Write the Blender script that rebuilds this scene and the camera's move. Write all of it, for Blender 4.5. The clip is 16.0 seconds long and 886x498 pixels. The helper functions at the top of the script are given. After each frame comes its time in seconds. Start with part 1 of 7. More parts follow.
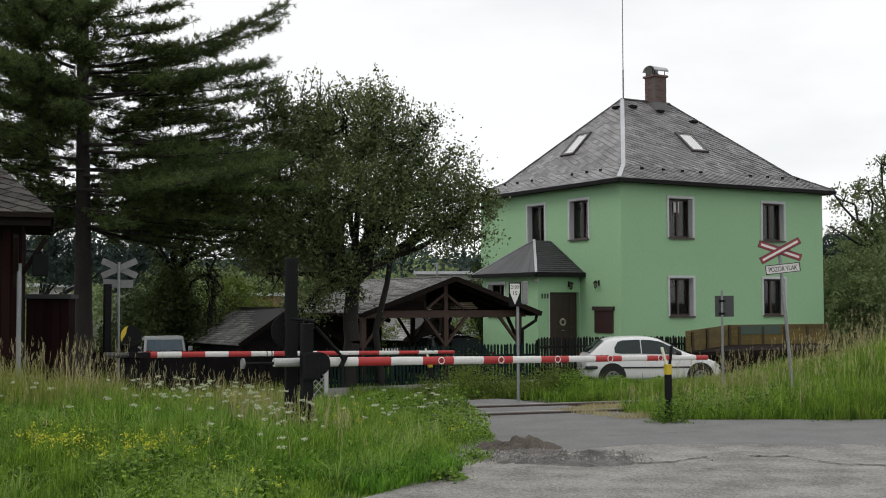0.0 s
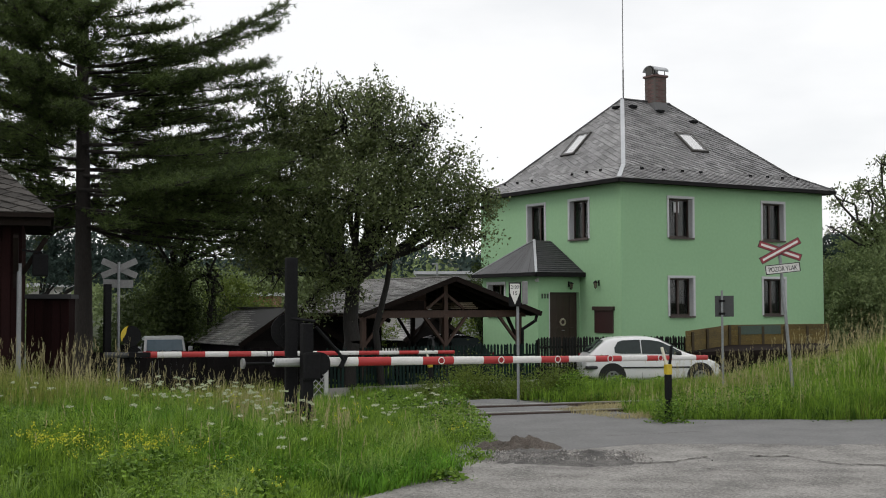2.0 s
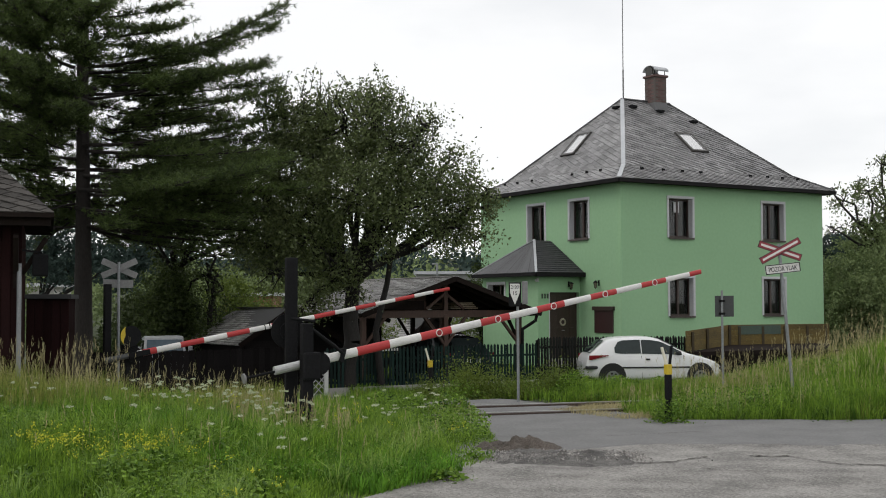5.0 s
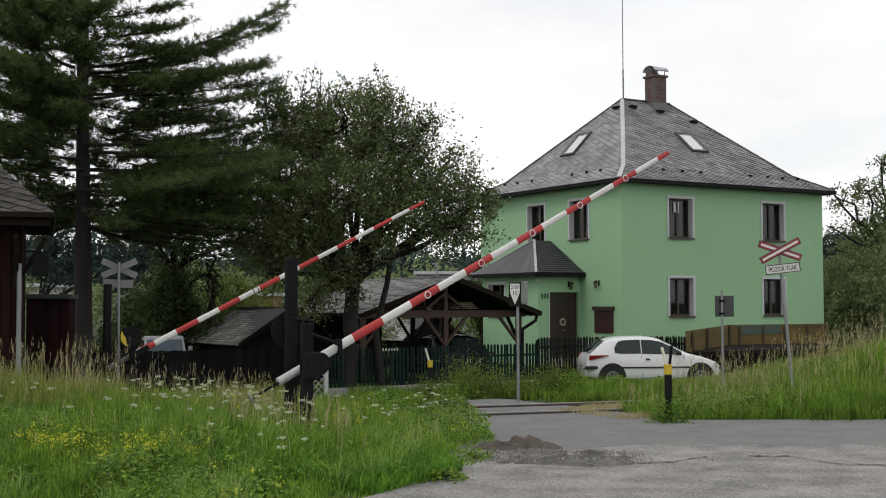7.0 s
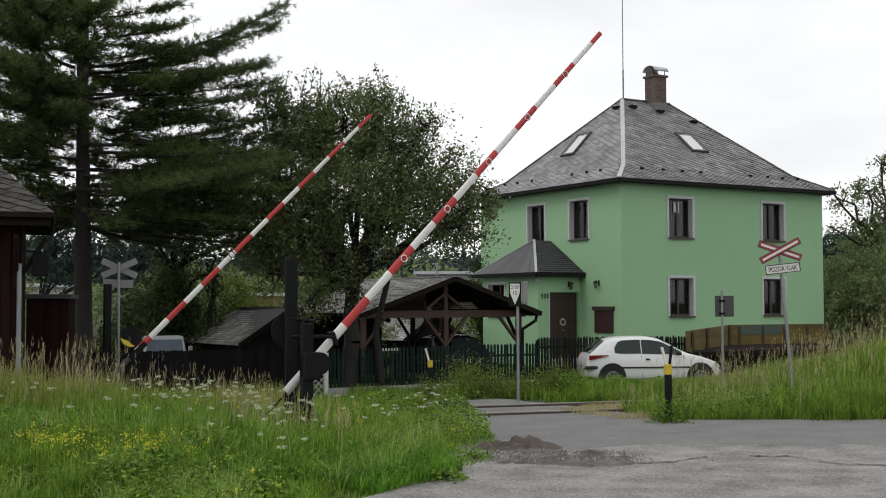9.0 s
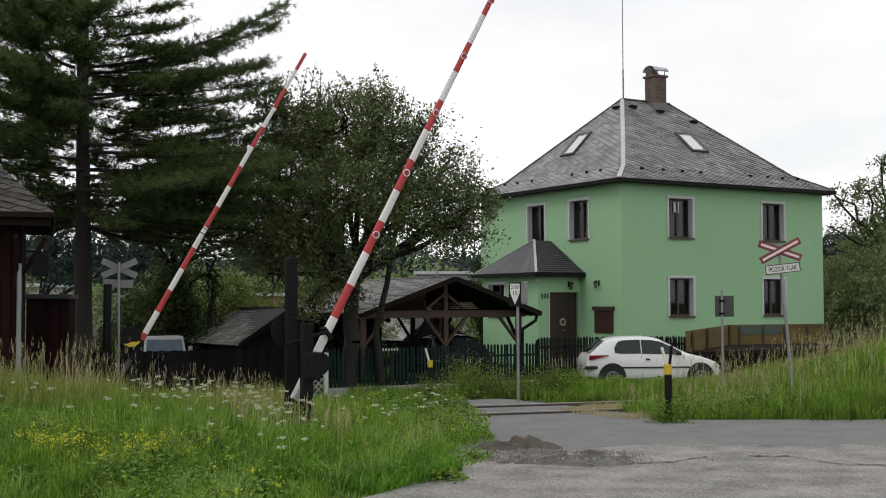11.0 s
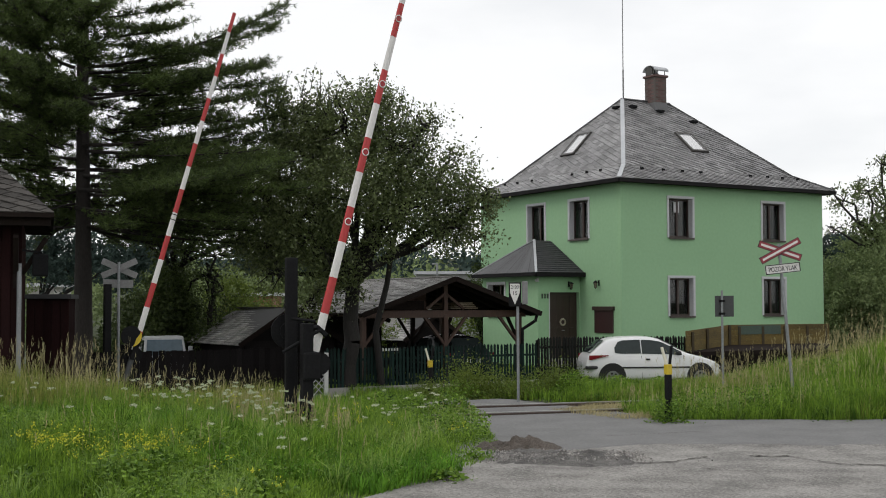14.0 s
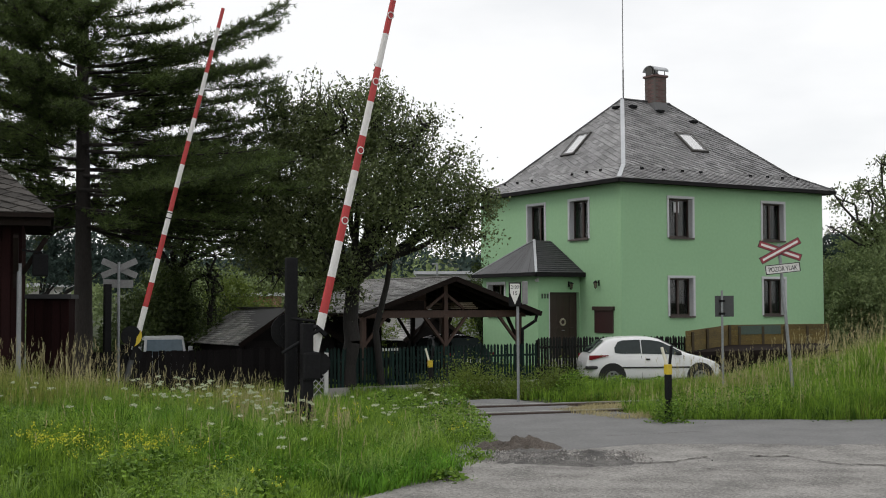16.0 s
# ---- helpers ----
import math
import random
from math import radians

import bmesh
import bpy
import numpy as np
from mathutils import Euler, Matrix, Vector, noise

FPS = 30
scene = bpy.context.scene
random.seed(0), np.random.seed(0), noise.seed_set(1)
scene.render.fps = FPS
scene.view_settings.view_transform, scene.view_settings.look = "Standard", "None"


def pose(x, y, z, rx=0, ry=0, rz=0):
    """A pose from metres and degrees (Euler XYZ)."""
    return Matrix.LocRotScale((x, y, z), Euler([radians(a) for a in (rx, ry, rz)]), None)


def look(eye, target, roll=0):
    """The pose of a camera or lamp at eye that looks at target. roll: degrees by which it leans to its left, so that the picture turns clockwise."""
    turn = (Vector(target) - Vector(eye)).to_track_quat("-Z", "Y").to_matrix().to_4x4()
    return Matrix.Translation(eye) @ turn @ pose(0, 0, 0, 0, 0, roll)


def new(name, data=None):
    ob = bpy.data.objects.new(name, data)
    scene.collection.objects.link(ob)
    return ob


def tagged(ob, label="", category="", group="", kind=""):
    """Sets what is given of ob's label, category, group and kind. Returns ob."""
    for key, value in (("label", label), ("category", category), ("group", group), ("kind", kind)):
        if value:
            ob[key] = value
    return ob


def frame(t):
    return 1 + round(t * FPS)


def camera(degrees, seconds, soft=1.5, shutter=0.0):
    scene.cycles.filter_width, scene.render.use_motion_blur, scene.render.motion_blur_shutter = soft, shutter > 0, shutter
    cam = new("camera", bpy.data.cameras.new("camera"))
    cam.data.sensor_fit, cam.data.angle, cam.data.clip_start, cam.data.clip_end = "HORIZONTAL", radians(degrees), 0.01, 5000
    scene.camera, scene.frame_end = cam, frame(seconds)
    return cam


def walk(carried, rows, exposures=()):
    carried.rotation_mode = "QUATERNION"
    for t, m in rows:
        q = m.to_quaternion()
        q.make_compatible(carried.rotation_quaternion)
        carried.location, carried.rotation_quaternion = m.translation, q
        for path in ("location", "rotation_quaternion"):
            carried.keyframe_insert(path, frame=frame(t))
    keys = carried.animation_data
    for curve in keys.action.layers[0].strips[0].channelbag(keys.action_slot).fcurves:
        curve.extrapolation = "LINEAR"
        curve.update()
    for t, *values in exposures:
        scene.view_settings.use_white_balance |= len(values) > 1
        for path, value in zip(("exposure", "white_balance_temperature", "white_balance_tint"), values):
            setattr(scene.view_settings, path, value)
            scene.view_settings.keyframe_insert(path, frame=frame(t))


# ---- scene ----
# The camera stands on a tripod by the road.
EYE = (0.0, 0.0, 1.9)
AIM = (0.0, 50.0, 1.9 + 50.0 * math.tan(radians(2.57)))
cam = camera(40.4, 16.0, 1.0)
walk(cam, [(0.0, look(EYE, AIM, -0.21)), (16.0, look(EYE, AIM, -0.21))], [(0.0, 0.0), (16.0, 0.0)])

# ---- light: bright overcast ----
SUN_EL, SUN_AZ = 52.0, 205.0
world = bpy.data.worlds.new("overcast_sky")
scene.world = world
world.use_nodes = True
wn, wl = world.node_tree.nodes, world.node_tree.links
wn.clear()
w_out = wn.new("ShaderNodeOutputWorld")
w_bg = wn.new("ShaderNodeBackground")
w_sky = wn.new("ShaderNodeTexSky")
w_sky.sky_type = "NISHITA"
w_sky.sun_disc = False
w_sky.sun_elevation, w_sky.sun_rotation = radians(SUN_EL), radians(SUN_AZ)
w_tc = wn.new("ShaderNodeTexCoord")
w_map = wn.new("ShaderNodeMapping")
w_map.inputs["Scale"].default_value = (1.0, 1.0, 3.2)
w_cloud = wn.new("ShaderNodeTexNoise")
w_cloud.inputs["Scale"].default_value = 3.2
w_cloud.inputs["Detail"].default_value = 6.0
w_ramp = wn.new("ShaderNodeValToRGB")
w_ramp.color_ramp.elements[0].position, w_ramp.color_ramp.elements[0].color = 0.30, (0.93, 0.94, 0.955, 1)
w_ramp.color_ramp.elements[1].position, w_ramp.color_ramp.elements[1].color = 0.52, (1.08, 1.08, 1.08, 1)
w_scale = wn.new("ShaderNodeVectorMath")
w_scale.operation = "SCALE"
w_scale.inputs["Scale"].default_value = 0.08
w_add = wn.new("ShaderNodeMix")
w_add.data_type = "RGBA"
w_add.inputs["Factor"].default_value = 0.90
wl.new(w_tc.outputs["Generated"], w_map.inputs["Vector"])
wl.new(w_map.outputs["Vector"], w_cloud.inputs["Vector"])
wl.new(w_cloud.outputs["Fac"], w_ramp.inputs["Fac"])
wl.new(w_sky.outputs["Color"], w_scale.inputs[0])
wl.new(w_scale.outputs["Vector"], w_add.inputs["A"])
wl.new(w_ramp.outputs["Color"], w_add.inputs["B"])
wl.new(w_add.outputs["Result"], w_bg.inputs["Color"])
w_bg.inputs["Strength"].default_value = 1.0
wl.new(w_bg.outputs["Background"], w_out.inputs["Surface"])

sun_data = bpy.data.lights.new("sun", "SUN")
sun_data.energy, sun_data.angle, sun_data.color = 0.7, radians(25), (1.0, 0.97, 0.92)
sun_ob = new("sun", sun_data)
_az, _el = radians(-60), radians(SUN_EL)
sun_ob.matrix_world = look((30 * math.sin(_az), -30 * math.cos(_az), 40), (0, 0, 0))


# ---- materials ----
def material(name, col, col2=None, rough=0.8, metal=0.0, scale=6.0, bump=0.15, detail=0.004, spread=0.25, rand=0.0, stretch=(1, 1, 1), island=False, spec=0.5, edge=(0.33, 0.66)):
    """A surface that varies at two scales, with fine relief."""
    m = bpy.data.materials.new(name)
    m.use_nodes = True
    n, l = m.node_tree.nodes, m.node_tree.links
    b = n["Principled BSDF"]
    b.inputs["Roughness"].default_value, b.inputs["Metallic"].default_value = rough, metal
    b.inputs["Specular IOR Level"].default_value = spec
    col2 = col2 or tuple(c * (1 - spread) for c in col)
    tc = n.new("ShaderNodeTexCoord")
    mp = n.new("ShaderNodeMapping")
    mp.inputs["Scale"].default_value = stretch
    l.new(tc.outputs["Object"], mp.inputs["Vector"])
    big, fine = n.new("ShaderNodeTexNoise"), n.new("ShaderNodeTexNoise")
    big.inputs["Scale"].default_value, big.inputs["Detail"].default_value = scale * 0.18, 4
    fine.inputs["Scale"].default_value, fine.inputs["Detail"].default_value = scale * 4, 5
    l.new(mp.outputs["Vector"], big.inputs["Vector"])
    l.new(mp.outputs["Vector"], fine.inputs["Vector"])
    add = n.new("ShaderNodeMath")
    add.operation = "MULTIPLY_ADD"
    add.inputs[1].default_value = 0.55
    l.new(fine.outputs["Fac"], add.inputs[0])
    half = n.new("ShaderNodeMath")
    half.operation = "MULTIPLY"
    half.inputs[1].default_value = 0.45
    l.new(big.outputs["Fac"], half.inputs[0])
    l.new(half.outputs[0], add.inputs[2])
    ramp = n.new("ShaderNodeValToRGB")
    ramp.color_ramp.elements[0].position, ramp.color_ramp.elements[1].position = edge
    ramp.color_ramp.elements[0].color, ramp.color_ramp.elements[1].color = (*col2, 1), (*col, 1)
    l.new(add.outputs[0], ramp.inputs["Fac"])
    out = ramp.outputs["Color"]
    if rand:
        if island:
            rnd = n.new("ShaderNodeNewGeometry").outputs["Random Per Island"]
        else:
            rnd = n.new("ShaderNodeObjectInfo").outputs["Random"]
        rr = n.new("ShaderNodeMapRange")
        rr.inputs["To Min"].default_value, rr.inputs["To Max"].default_value = 1 - rand, 1 + rand
        l.new(rnd, rr.inputs["Value"])
        mul = n.new("ShaderNodeVectorMath")
        mul.operation = "SCALE"
        l.new(out, mul.inputs[0])
        l.new(rr.outputs[0], mul.inputs["Scale"])
        out = mul.outputs["Vector"]
    l.new(out, b.inputs["Base Color"])
    if bump:
        bp = n.new("ShaderNodeBump")
        bp.inputs["Strength"].default_value, bp.inputs["Distance"].default_value = bump, detail
        l.new(fine.outputs["Fac"], bp.inputs["Height"])
        l.new(bp.outputs["Normal"], b.inputs["Normal"])
    return m


def leafy(name, col, col2, rough=0.55, through_light=0.35, patch=0.7, spec=0.3):
    """Leaves and blades: each piece has its own shade, and some light comes through."""
    m = bpy.data.materials.new(name)
    m.use_nodes = True
    n, l = m.node_tree.nodes, m.node_tree.links
    b = n["Principled BSDF"]
    b.inputs["Roughness"].default_value = rough
    b.inputs["Specular IOR Level"].default_value = spec
    geo = n.new("ShaderNodeNewGeometry")
    tc = n.new("ShaderNodeTexCoord")
    nz = n.new("ShaderNodeTexNoise")
    nz.inputs["Scale"].default_value = patch
    nz.inputs["Detail"].default_value = 5.0
    l.new(tc.outputs["Object"], nz.inputs["Vector"])
    mx = n.new("ShaderNodeMath")
    mx.operation = "MULTIPLY_ADD"
    mx.inputs[1].default_value = 0.42
    l.new(geo.outputs["Random Per Island"], mx.inputs[0])
    h = n.new("ShaderNodeMath")
    h.operation = "MULTIPLY"
    h.inputs[1].default_value = 0.75
    l.new(nz.outputs["Fac"], h.inputs[0])
    l.new(h.outputs[0], mx.inputs[2])
    ramp = n.new("ShaderNodeValToRGB")
    ramp.color_ramp.elements[0].position, ramp.color_ramp.elements[1].position = 0.26, 0.86
    ramp.color_ramp.elements[0].color, ramp.color_ramp.elements[1].color = (*col2, 1), (*col, 1)
    l.new(mx.outputs[0], ramp.inputs["Fac"])
    l.new(ramp.outputs["Color"], b.inputs["Base Color"])
    tr = n.new("ShaderNodeBsdfTranslucent")
    l.new(ramp.outputs["Color"], tr.inputs["Color"])
    mix = n.new("ShaderNodeMixShader")
    mix.inputs["Fac"].default_value = through_light
    l.new(b.outputs["BSDF"], mix.inputs[1])
    l.new(tr.outputs["BSDF"], mix.inputs[2])
    l.new(mix.outputs["Shader"], n["Material Output"].inputs["Surface"])
    return m


def glass_material(name, tint, gloss):
    m = bpy.data.materials.new(name)
    m.use_nodes = True
    n, l = m.node_tree.nodes, m.node_tree.links
    n.remove(n["Principled BSDF"])
    tr, gl, mix = n.new("ShaderNodeBsdfTransparent"), n.new("ShaderNodeBsdfGlossy"), n.new("ShaderNodeMixShader")
    tr.inputs["Color"].default_value = (*tint, 1)
    gl.inputs["Roughness"].default_value = 0.02
    mix.inputs["Fac"].default_value = gloss
    l.new(tr.outputs[0], mix.inputs[1])
    l.new(gl.outputs[0], mix.inputs[2])
    l.new(mix.outputs[0], n["Material Output"].inputs["Surface"])
    return m


M = {}
M["render_green"] = material("green_render", (0.305, 0.50, 0.295), (0.275, 0.46, 0.265), 0.9, scale=2.2, bump=0.25)
M["trim_white"] = material("pale_grey_trim", (0.56, 0.56, 0.58), (0.46, 0.46, 0.48), 0.8, scale=5)
M["frame_brown"] = material("dark_brown_paint", (0.045, 0.026, 0.020), (0.030, 0.018, 0.014), 0.5, scale=8)
M["sill_brown"] = material("brown_sheet_sill", (0.05, 0.035, 0.028), None, 0.45, scale=8)
M["slate"] = material("grey_slate", (0.27, 0.265, 0.265), (0.115, 0.113, 0.115), 0.55, scale=4, rand=0.30, island=True, bump=0.3)
M["slate_under"] = material("roof_boards", (0.05, 0.05, 0.05), None, 0.9)
M["slate_dark"] = material("dark_bitumen_shingle", (0.050, 0.050, 0.053), (0.032, 0.032, 0.035), 0.75, scale=5, rand=0.2, island=True, bump=0.3)
M["zinc"] = material("pale_zinc_sheet", (0.52, 0.53, 0.55), (0.40, 0.41, 0.43), 0.5, 0.3, scale=4)
M["gutter"] = material("black_brown_gutter", (0.014, 0.013, 0.014), None, 0.7, scale=4, spec=0.12)
M["brick_red"] = material("red_brown_brick", (0.135, 0.080, 0.073), (0.095, 0.058, 0.054), 0.85, scale=12, rand=0.25)
M["mortar"] = material("grey_mortar", (0.13, 0.11, 0.10), None, 0.95, scale=10)
M["steel_dark"] = material("blackened_steel", (0.016, 0.016, 0.017), (0.009, 0.009, 0.010), 0.75, 0.0, scale=8, spec=0.08)
M["steel_grey"] = material("galvanised_steel", (0.30, 0.31, 0.32), (0.20, 0.21, 0.22), 0.5, 0.5, scale=8)
M["glass"] = glass_material("window_glass", (0.50, 0.53, 0.52), 0.055)
M["sky_glass"] = glass_material("roof_window_glass", (0.5, 0.5, 0.5), 0.85)
M["curtain"] = material("grey_curtain", (0.085, 0.08, 0.075), None, 0.9, scale=5, stretch=(6, 6, 0.4))
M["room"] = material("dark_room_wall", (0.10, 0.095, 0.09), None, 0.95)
M["boom_white"] = material("boom_white_paint", (0.74, 0.73, 0.71), (0.58, 0.57, 0.55), 0.45, scale=5, stretch=(1, 3, 3))
M["boom_red"] = material("boom_red_paint", (0.46, 0.035, 0.035), (0.36, 0.028, 0.028), 0.45, scale=5, stretch=(1, 3, 3))
M["asphalt"] = material("worn_asphalt", (0.325, 0.311, 0.290), (0.112, 0.107, 0.100), 0.9, scale=8.5, bump=1.0, detail=0.020, edge=(0.38, 0.62))
M["asphalt_new"] = material("smooth_asphalt", (0.185, 0.183, 0.180), (0.110, 0.109, 0.109), 0.88, scale=8, bump=0.5, detail=0.006)
M["patch"] = material("dark_asphalt_patch", (0.19, 0.18, 0.17), (0.040, 0.038, 0.036), 0.92, scale=18, edge=(0.40, 0.62), bump=1.0, detail=0.014)
M["soil"] = material("grassy_soil", (0.045, 0.060, 0.020), (0.022, 0.030, 0.012), 1.0, scale=3, bump=0.8, detail=0.03)
M["rail_rust"] = material("rusty_rail", (0.075, 0.052, 0.042), (0.040, 0.028, 0.024), 0.8, 0.1, scale=10)
M["rail_top"] = material("polished_rail_head", (0.42, 0.41, 0.40), (0.3, 0.29, 0.28), 0.35, 0.8, scale=10)
M["ballast"] = material("dry_ballast", (0.24, 0.19, 0.14), (0.13, 0.10, 0.075), 1.0, scale=10, bump=1.0, detail=0.03)
M["bark"] = material("dark_bark", (0.021, 0.018, 0.016), (0.010, 0.009, 0.008), 0.95, scale=9, bump=0.9, detail=0.02, stretch=(1, 1, 0.3))
M["pine_bark"] = material("pine_bark", (0.036, 0.030, 0.027), (0.018, 0.015, 0.014), 0.95, scale=8, bump=0.9, detail=0.025, stretch=(1, 1, 0.3))

# directions along and across the railway
UX, UY = math.cos(radians(30.3)), math.sin(radians(30.3))
YAW = 30.3


def uv(u, v):
    """Plan point from metres along the railway (u) and across it (v)."""
    return (u * UX - v * UY, u * UY + v * UX)


def to_uv(x, y):
    return (x * UX + y * UY, -x * UY + y * UX)


def sm(a, b, t):
    t = np.clip((t - a) / (b - a), 0, 1)
    return t * t * (3 - 2 * t)


def terrain(x, y):
    """Height of the ground: level at the crossing, lower beyond it, banks beside the road."""
    u, v = to_uv(x, y)
    z = -0.45 * sm(19.8, 23.8, v)
    z = z + 0.75 * sm(15.2, 20.5, u) * sm(11.2, 14.8, v) * (1 - sm(16.2, 19.0, v))
    z = z + 0.34 * (1 - sm(4.5, 8.0, u)) * sm(11.0, 15.0, v) * (1 - sm(18.5, 21.0, v))
    z = z + 5.0 * sm(140, 420, y) + 30.0 * sm(420, 900, y)
    return z


# ---- mesh helpers ----
def part(name, bm, mat, parent=None, label="", smooth=False):
    me = bpy.data.meshes.new(name)
    bm.to_mesh(me)
    bm.free()
    me.materials.append(mat)
    if smooth:
        me.polygons.foreach_set("use_smooth", [True] * len(me.polygons))
    ob = new(name, me)
    ob.parent = parent
    return tagged(ob, label)


def raw(name, verts, faces, mat, parent=None, label="", smooth=False):
    me = bpy.data.meshes.new(name)
    me.from_pydata([tuple(map(float, p)) for p in verts], [], faces)
    me.materials.append(mat)
    if smooth:
        me.polygons.foreach_set("use_smooth", [True] * len(me.polygons))
    ob = new(name, me)
    ob.parent = parent
    return tagged(ob, label)


def pieces(name, verts, sides, mat, parent=None, label=""):
    """A mesh of many equal faces from a numpy array of corners (n * sides, 3)."""
    n = len(verts) // sides
    me = bpy.data.meshes.new(name)
    me.vertices.add(n * sides)
    me.vertices.foreach_set("co", np.ascontiguousarray(verts, dtype=np.float32).ravel())
    me.loops.add(n * sides)
    me.loops.foreach_set("vertex_index", np.arange(n * sides, dtype=np.int32))
    me.polygons.add(n)
    me.polygons.foreach_set("loop_start", np.arange(n, dtype=np.int32) * sides)
    me.update(calc_edges=True)
    me.materials.append(mat)
    ob = new(name, me)
    ob.parent = parent
    return tagged(ob, label)


def thing(name, m, label, category, group="", kind=""):
    ob = new(name)
    ob.empty_display_size = 0.2
    ob.matrix_basis = m
    return tagged(ob, label, category, group, kind)


def box(bm, c, s, rot=None, bevel=0.0):
    r = bmesh.ops.create_cube(bm, size=1.0)
    vs = r["verts"]
    bmesh.ops.scale(bm, vec=s, verts=vs)
    if bevel:
        es = list({e for v in vs for e in v.link_edges})
        r = bmesh.ops.bevel(bm, geom=es, offset=bevel, segments=2, affect="EDGES", profile=0.6)
        vs = list({v for f in r["faces"] for v in f.verts} | {v for v in vs if v.is_valid})
    if rot:
        bmesh.ops.rotate(bm, cent=(0, 0, 0), matrix=Euler([radians(a) for a in rot]).to_matrix(), verts=vs)
    bmesh.ops.translate(bm, vec=c, verts=vs)
    return bm


def span(bm, x0, x1, y0, y1, z0, z1, bevel=0.0):
    return box(bm, ((x0 + x1) / 2, (y0 + y1) / 2, (z0 + z1) / 2), (abs(x1 - x0), abs(y1 - y0), abs(z1 - z0)), None, bevel)


def rod(bm, a, b, r0, r1=None, seg=10):
    a, b = Vector(a), Vector(b)
    r1 = r0 if r1 is None else r1
    m = Matrix.Translation((a + b) / 2) @ (b - a).to_track_quat("Z", "Y").to_matrix().to_4x4()
    bmesh.ops.create_cone(bm, cap_ends=True, segments=seg, radius1=r0, radius2=r1, depth=(b - a).length, matrix=m)
    return bm


def beam(bm, a, b, w, h):
    """A squared timber from a to b."""
    a, b = Vector(a), Vector(b)
    q = (b - a).to_track_quat("Z", "Y").to_matrix().to_4x4()
    r = bmesh.ops.create_cube(bm, size=1.0)
    bmesh.ops.scale(bm, vec=(w, h, (b - a).length), verts=r["verts"])
    bmesh.ops.transform(bm, matrix=Matrix.Translation((a + b) / 2) @ q, verts=r["verts"])
    return bm


def B():
    return bmesh.new()


def wall_holes(bm, along, z0, z1, holes, place):
    """A thick wall as cells between openings. holes: (a0, a1, z0, z1); place(bm, a0, a1, z0, z1) lays one cell."""
    xs = sorted({along[0], along[1], *[h[0] for h in holes], *[h[1] for h in holes]})
    zs = sorted({z0, z1, *[h[2] for h in holes], *[h[3] for h in holes]})
    for i in range(len(xs) - 1):
        for j in range(len(zs) - 1):
            cx, cz = (xs[i] + xs[i + 1]) / 2, (zs[j] + zs[j + 1]) / 2
            if not any(h[0] < cx < h[1] and h[2] < cz < h[3] for h in holes):
                place(bm, xs[i], xs[i + 1], zs[j], zs[j + 1])
    bmesh.ops.remove_doubles(bm, verts=bm.verts, dist=0.0005)
    same = {}
    for f in bm.faces:
        same.setdefault(tuple(round(c, 3) for c in f.calc_center_median()), []).append(f)
    bmesh.ops.delete(bm, geom=[f for g in same.values() if len(g) > 1 for f in g], context="FACES_ONLY")


def courses(name, p00, p10, p11, p01, course, width, mat, parent, label="", lift=0.026, seed=1, gap=0.004):
    """Slates laid in courses over a slope: eave from p00 to p10, top edge from p01 to p11."""
    rng = np.random.default_rng(seed)
    p00, p10, p11, p01 = [np.array(p, float) for p in (p00, p10, p11, p01)]
    nrm = np.cross(p10 - p00, (p01 + p11) / 2 - (p00 + p10) / 2)
    nrm /= np.linalg.norm(nrm)
    if nrm[2] < 0:
        nrm = -nrm
    rows = max(1, int(round(np.linalg.norm((p01 + p11) / 2 - (p00 + p10) / 2) / course)))
    eave = p10 - p00
    length = np.linalg.norm(eave)
    axis = eave / length
    V = []
    for r in range(rows):
        t0, t1 = r / rows, (r + 1.25) / rows
        la, ra = p00 + (p01 - p00) * t0, p10 + (p11 - p10) * t0
        t1c = min(t1, 1.0)
        lb, rb = p00 + (p01 - p00) * t1c, p10 + (p11 - p10) * t1c
        a0, a1 = np.dot(la - p00, axis), np.dot(ra - p00, axis)
        b0, b1 = np.dot(lb - p00, axis), np.dot(rb - p00, axis)
        base0, base1 = la - axis * a0, lb - axis * b0
        k = math.floor(min(a0, b0) / width) * width - (r % 2) * width / 2 - width
        while k < max(a1, b1):
            x0, x1 = k + gap, k + width - gap
            q0, q1 = np.clip([x0, x1], a0, a1)
            s0, s1 = np.clip([x0, x1], b0, b1)
            k += width
            if q1 - q0 < 0.01 and s1 - s0 < 0.01:
                continue
            up = nrm * (lift * (0.8 + 0.5 * rng.random()))
            lo = nrm * 0.004
            c = [base0 + axis * q0 + up, base0 + axis * q1 + up, base1 + axis * s1 + lo, base1 + axis * s0 + lo]
            V += c
            V += [base0 + axis * q0, base0 + axis * q1, base0 + axis * q1 + up, base0 + axis * q0 + up]
    ob = pieces(name, np.array(V), 4, mat, parent, label)
    return tagged(ob, kind="stuff")


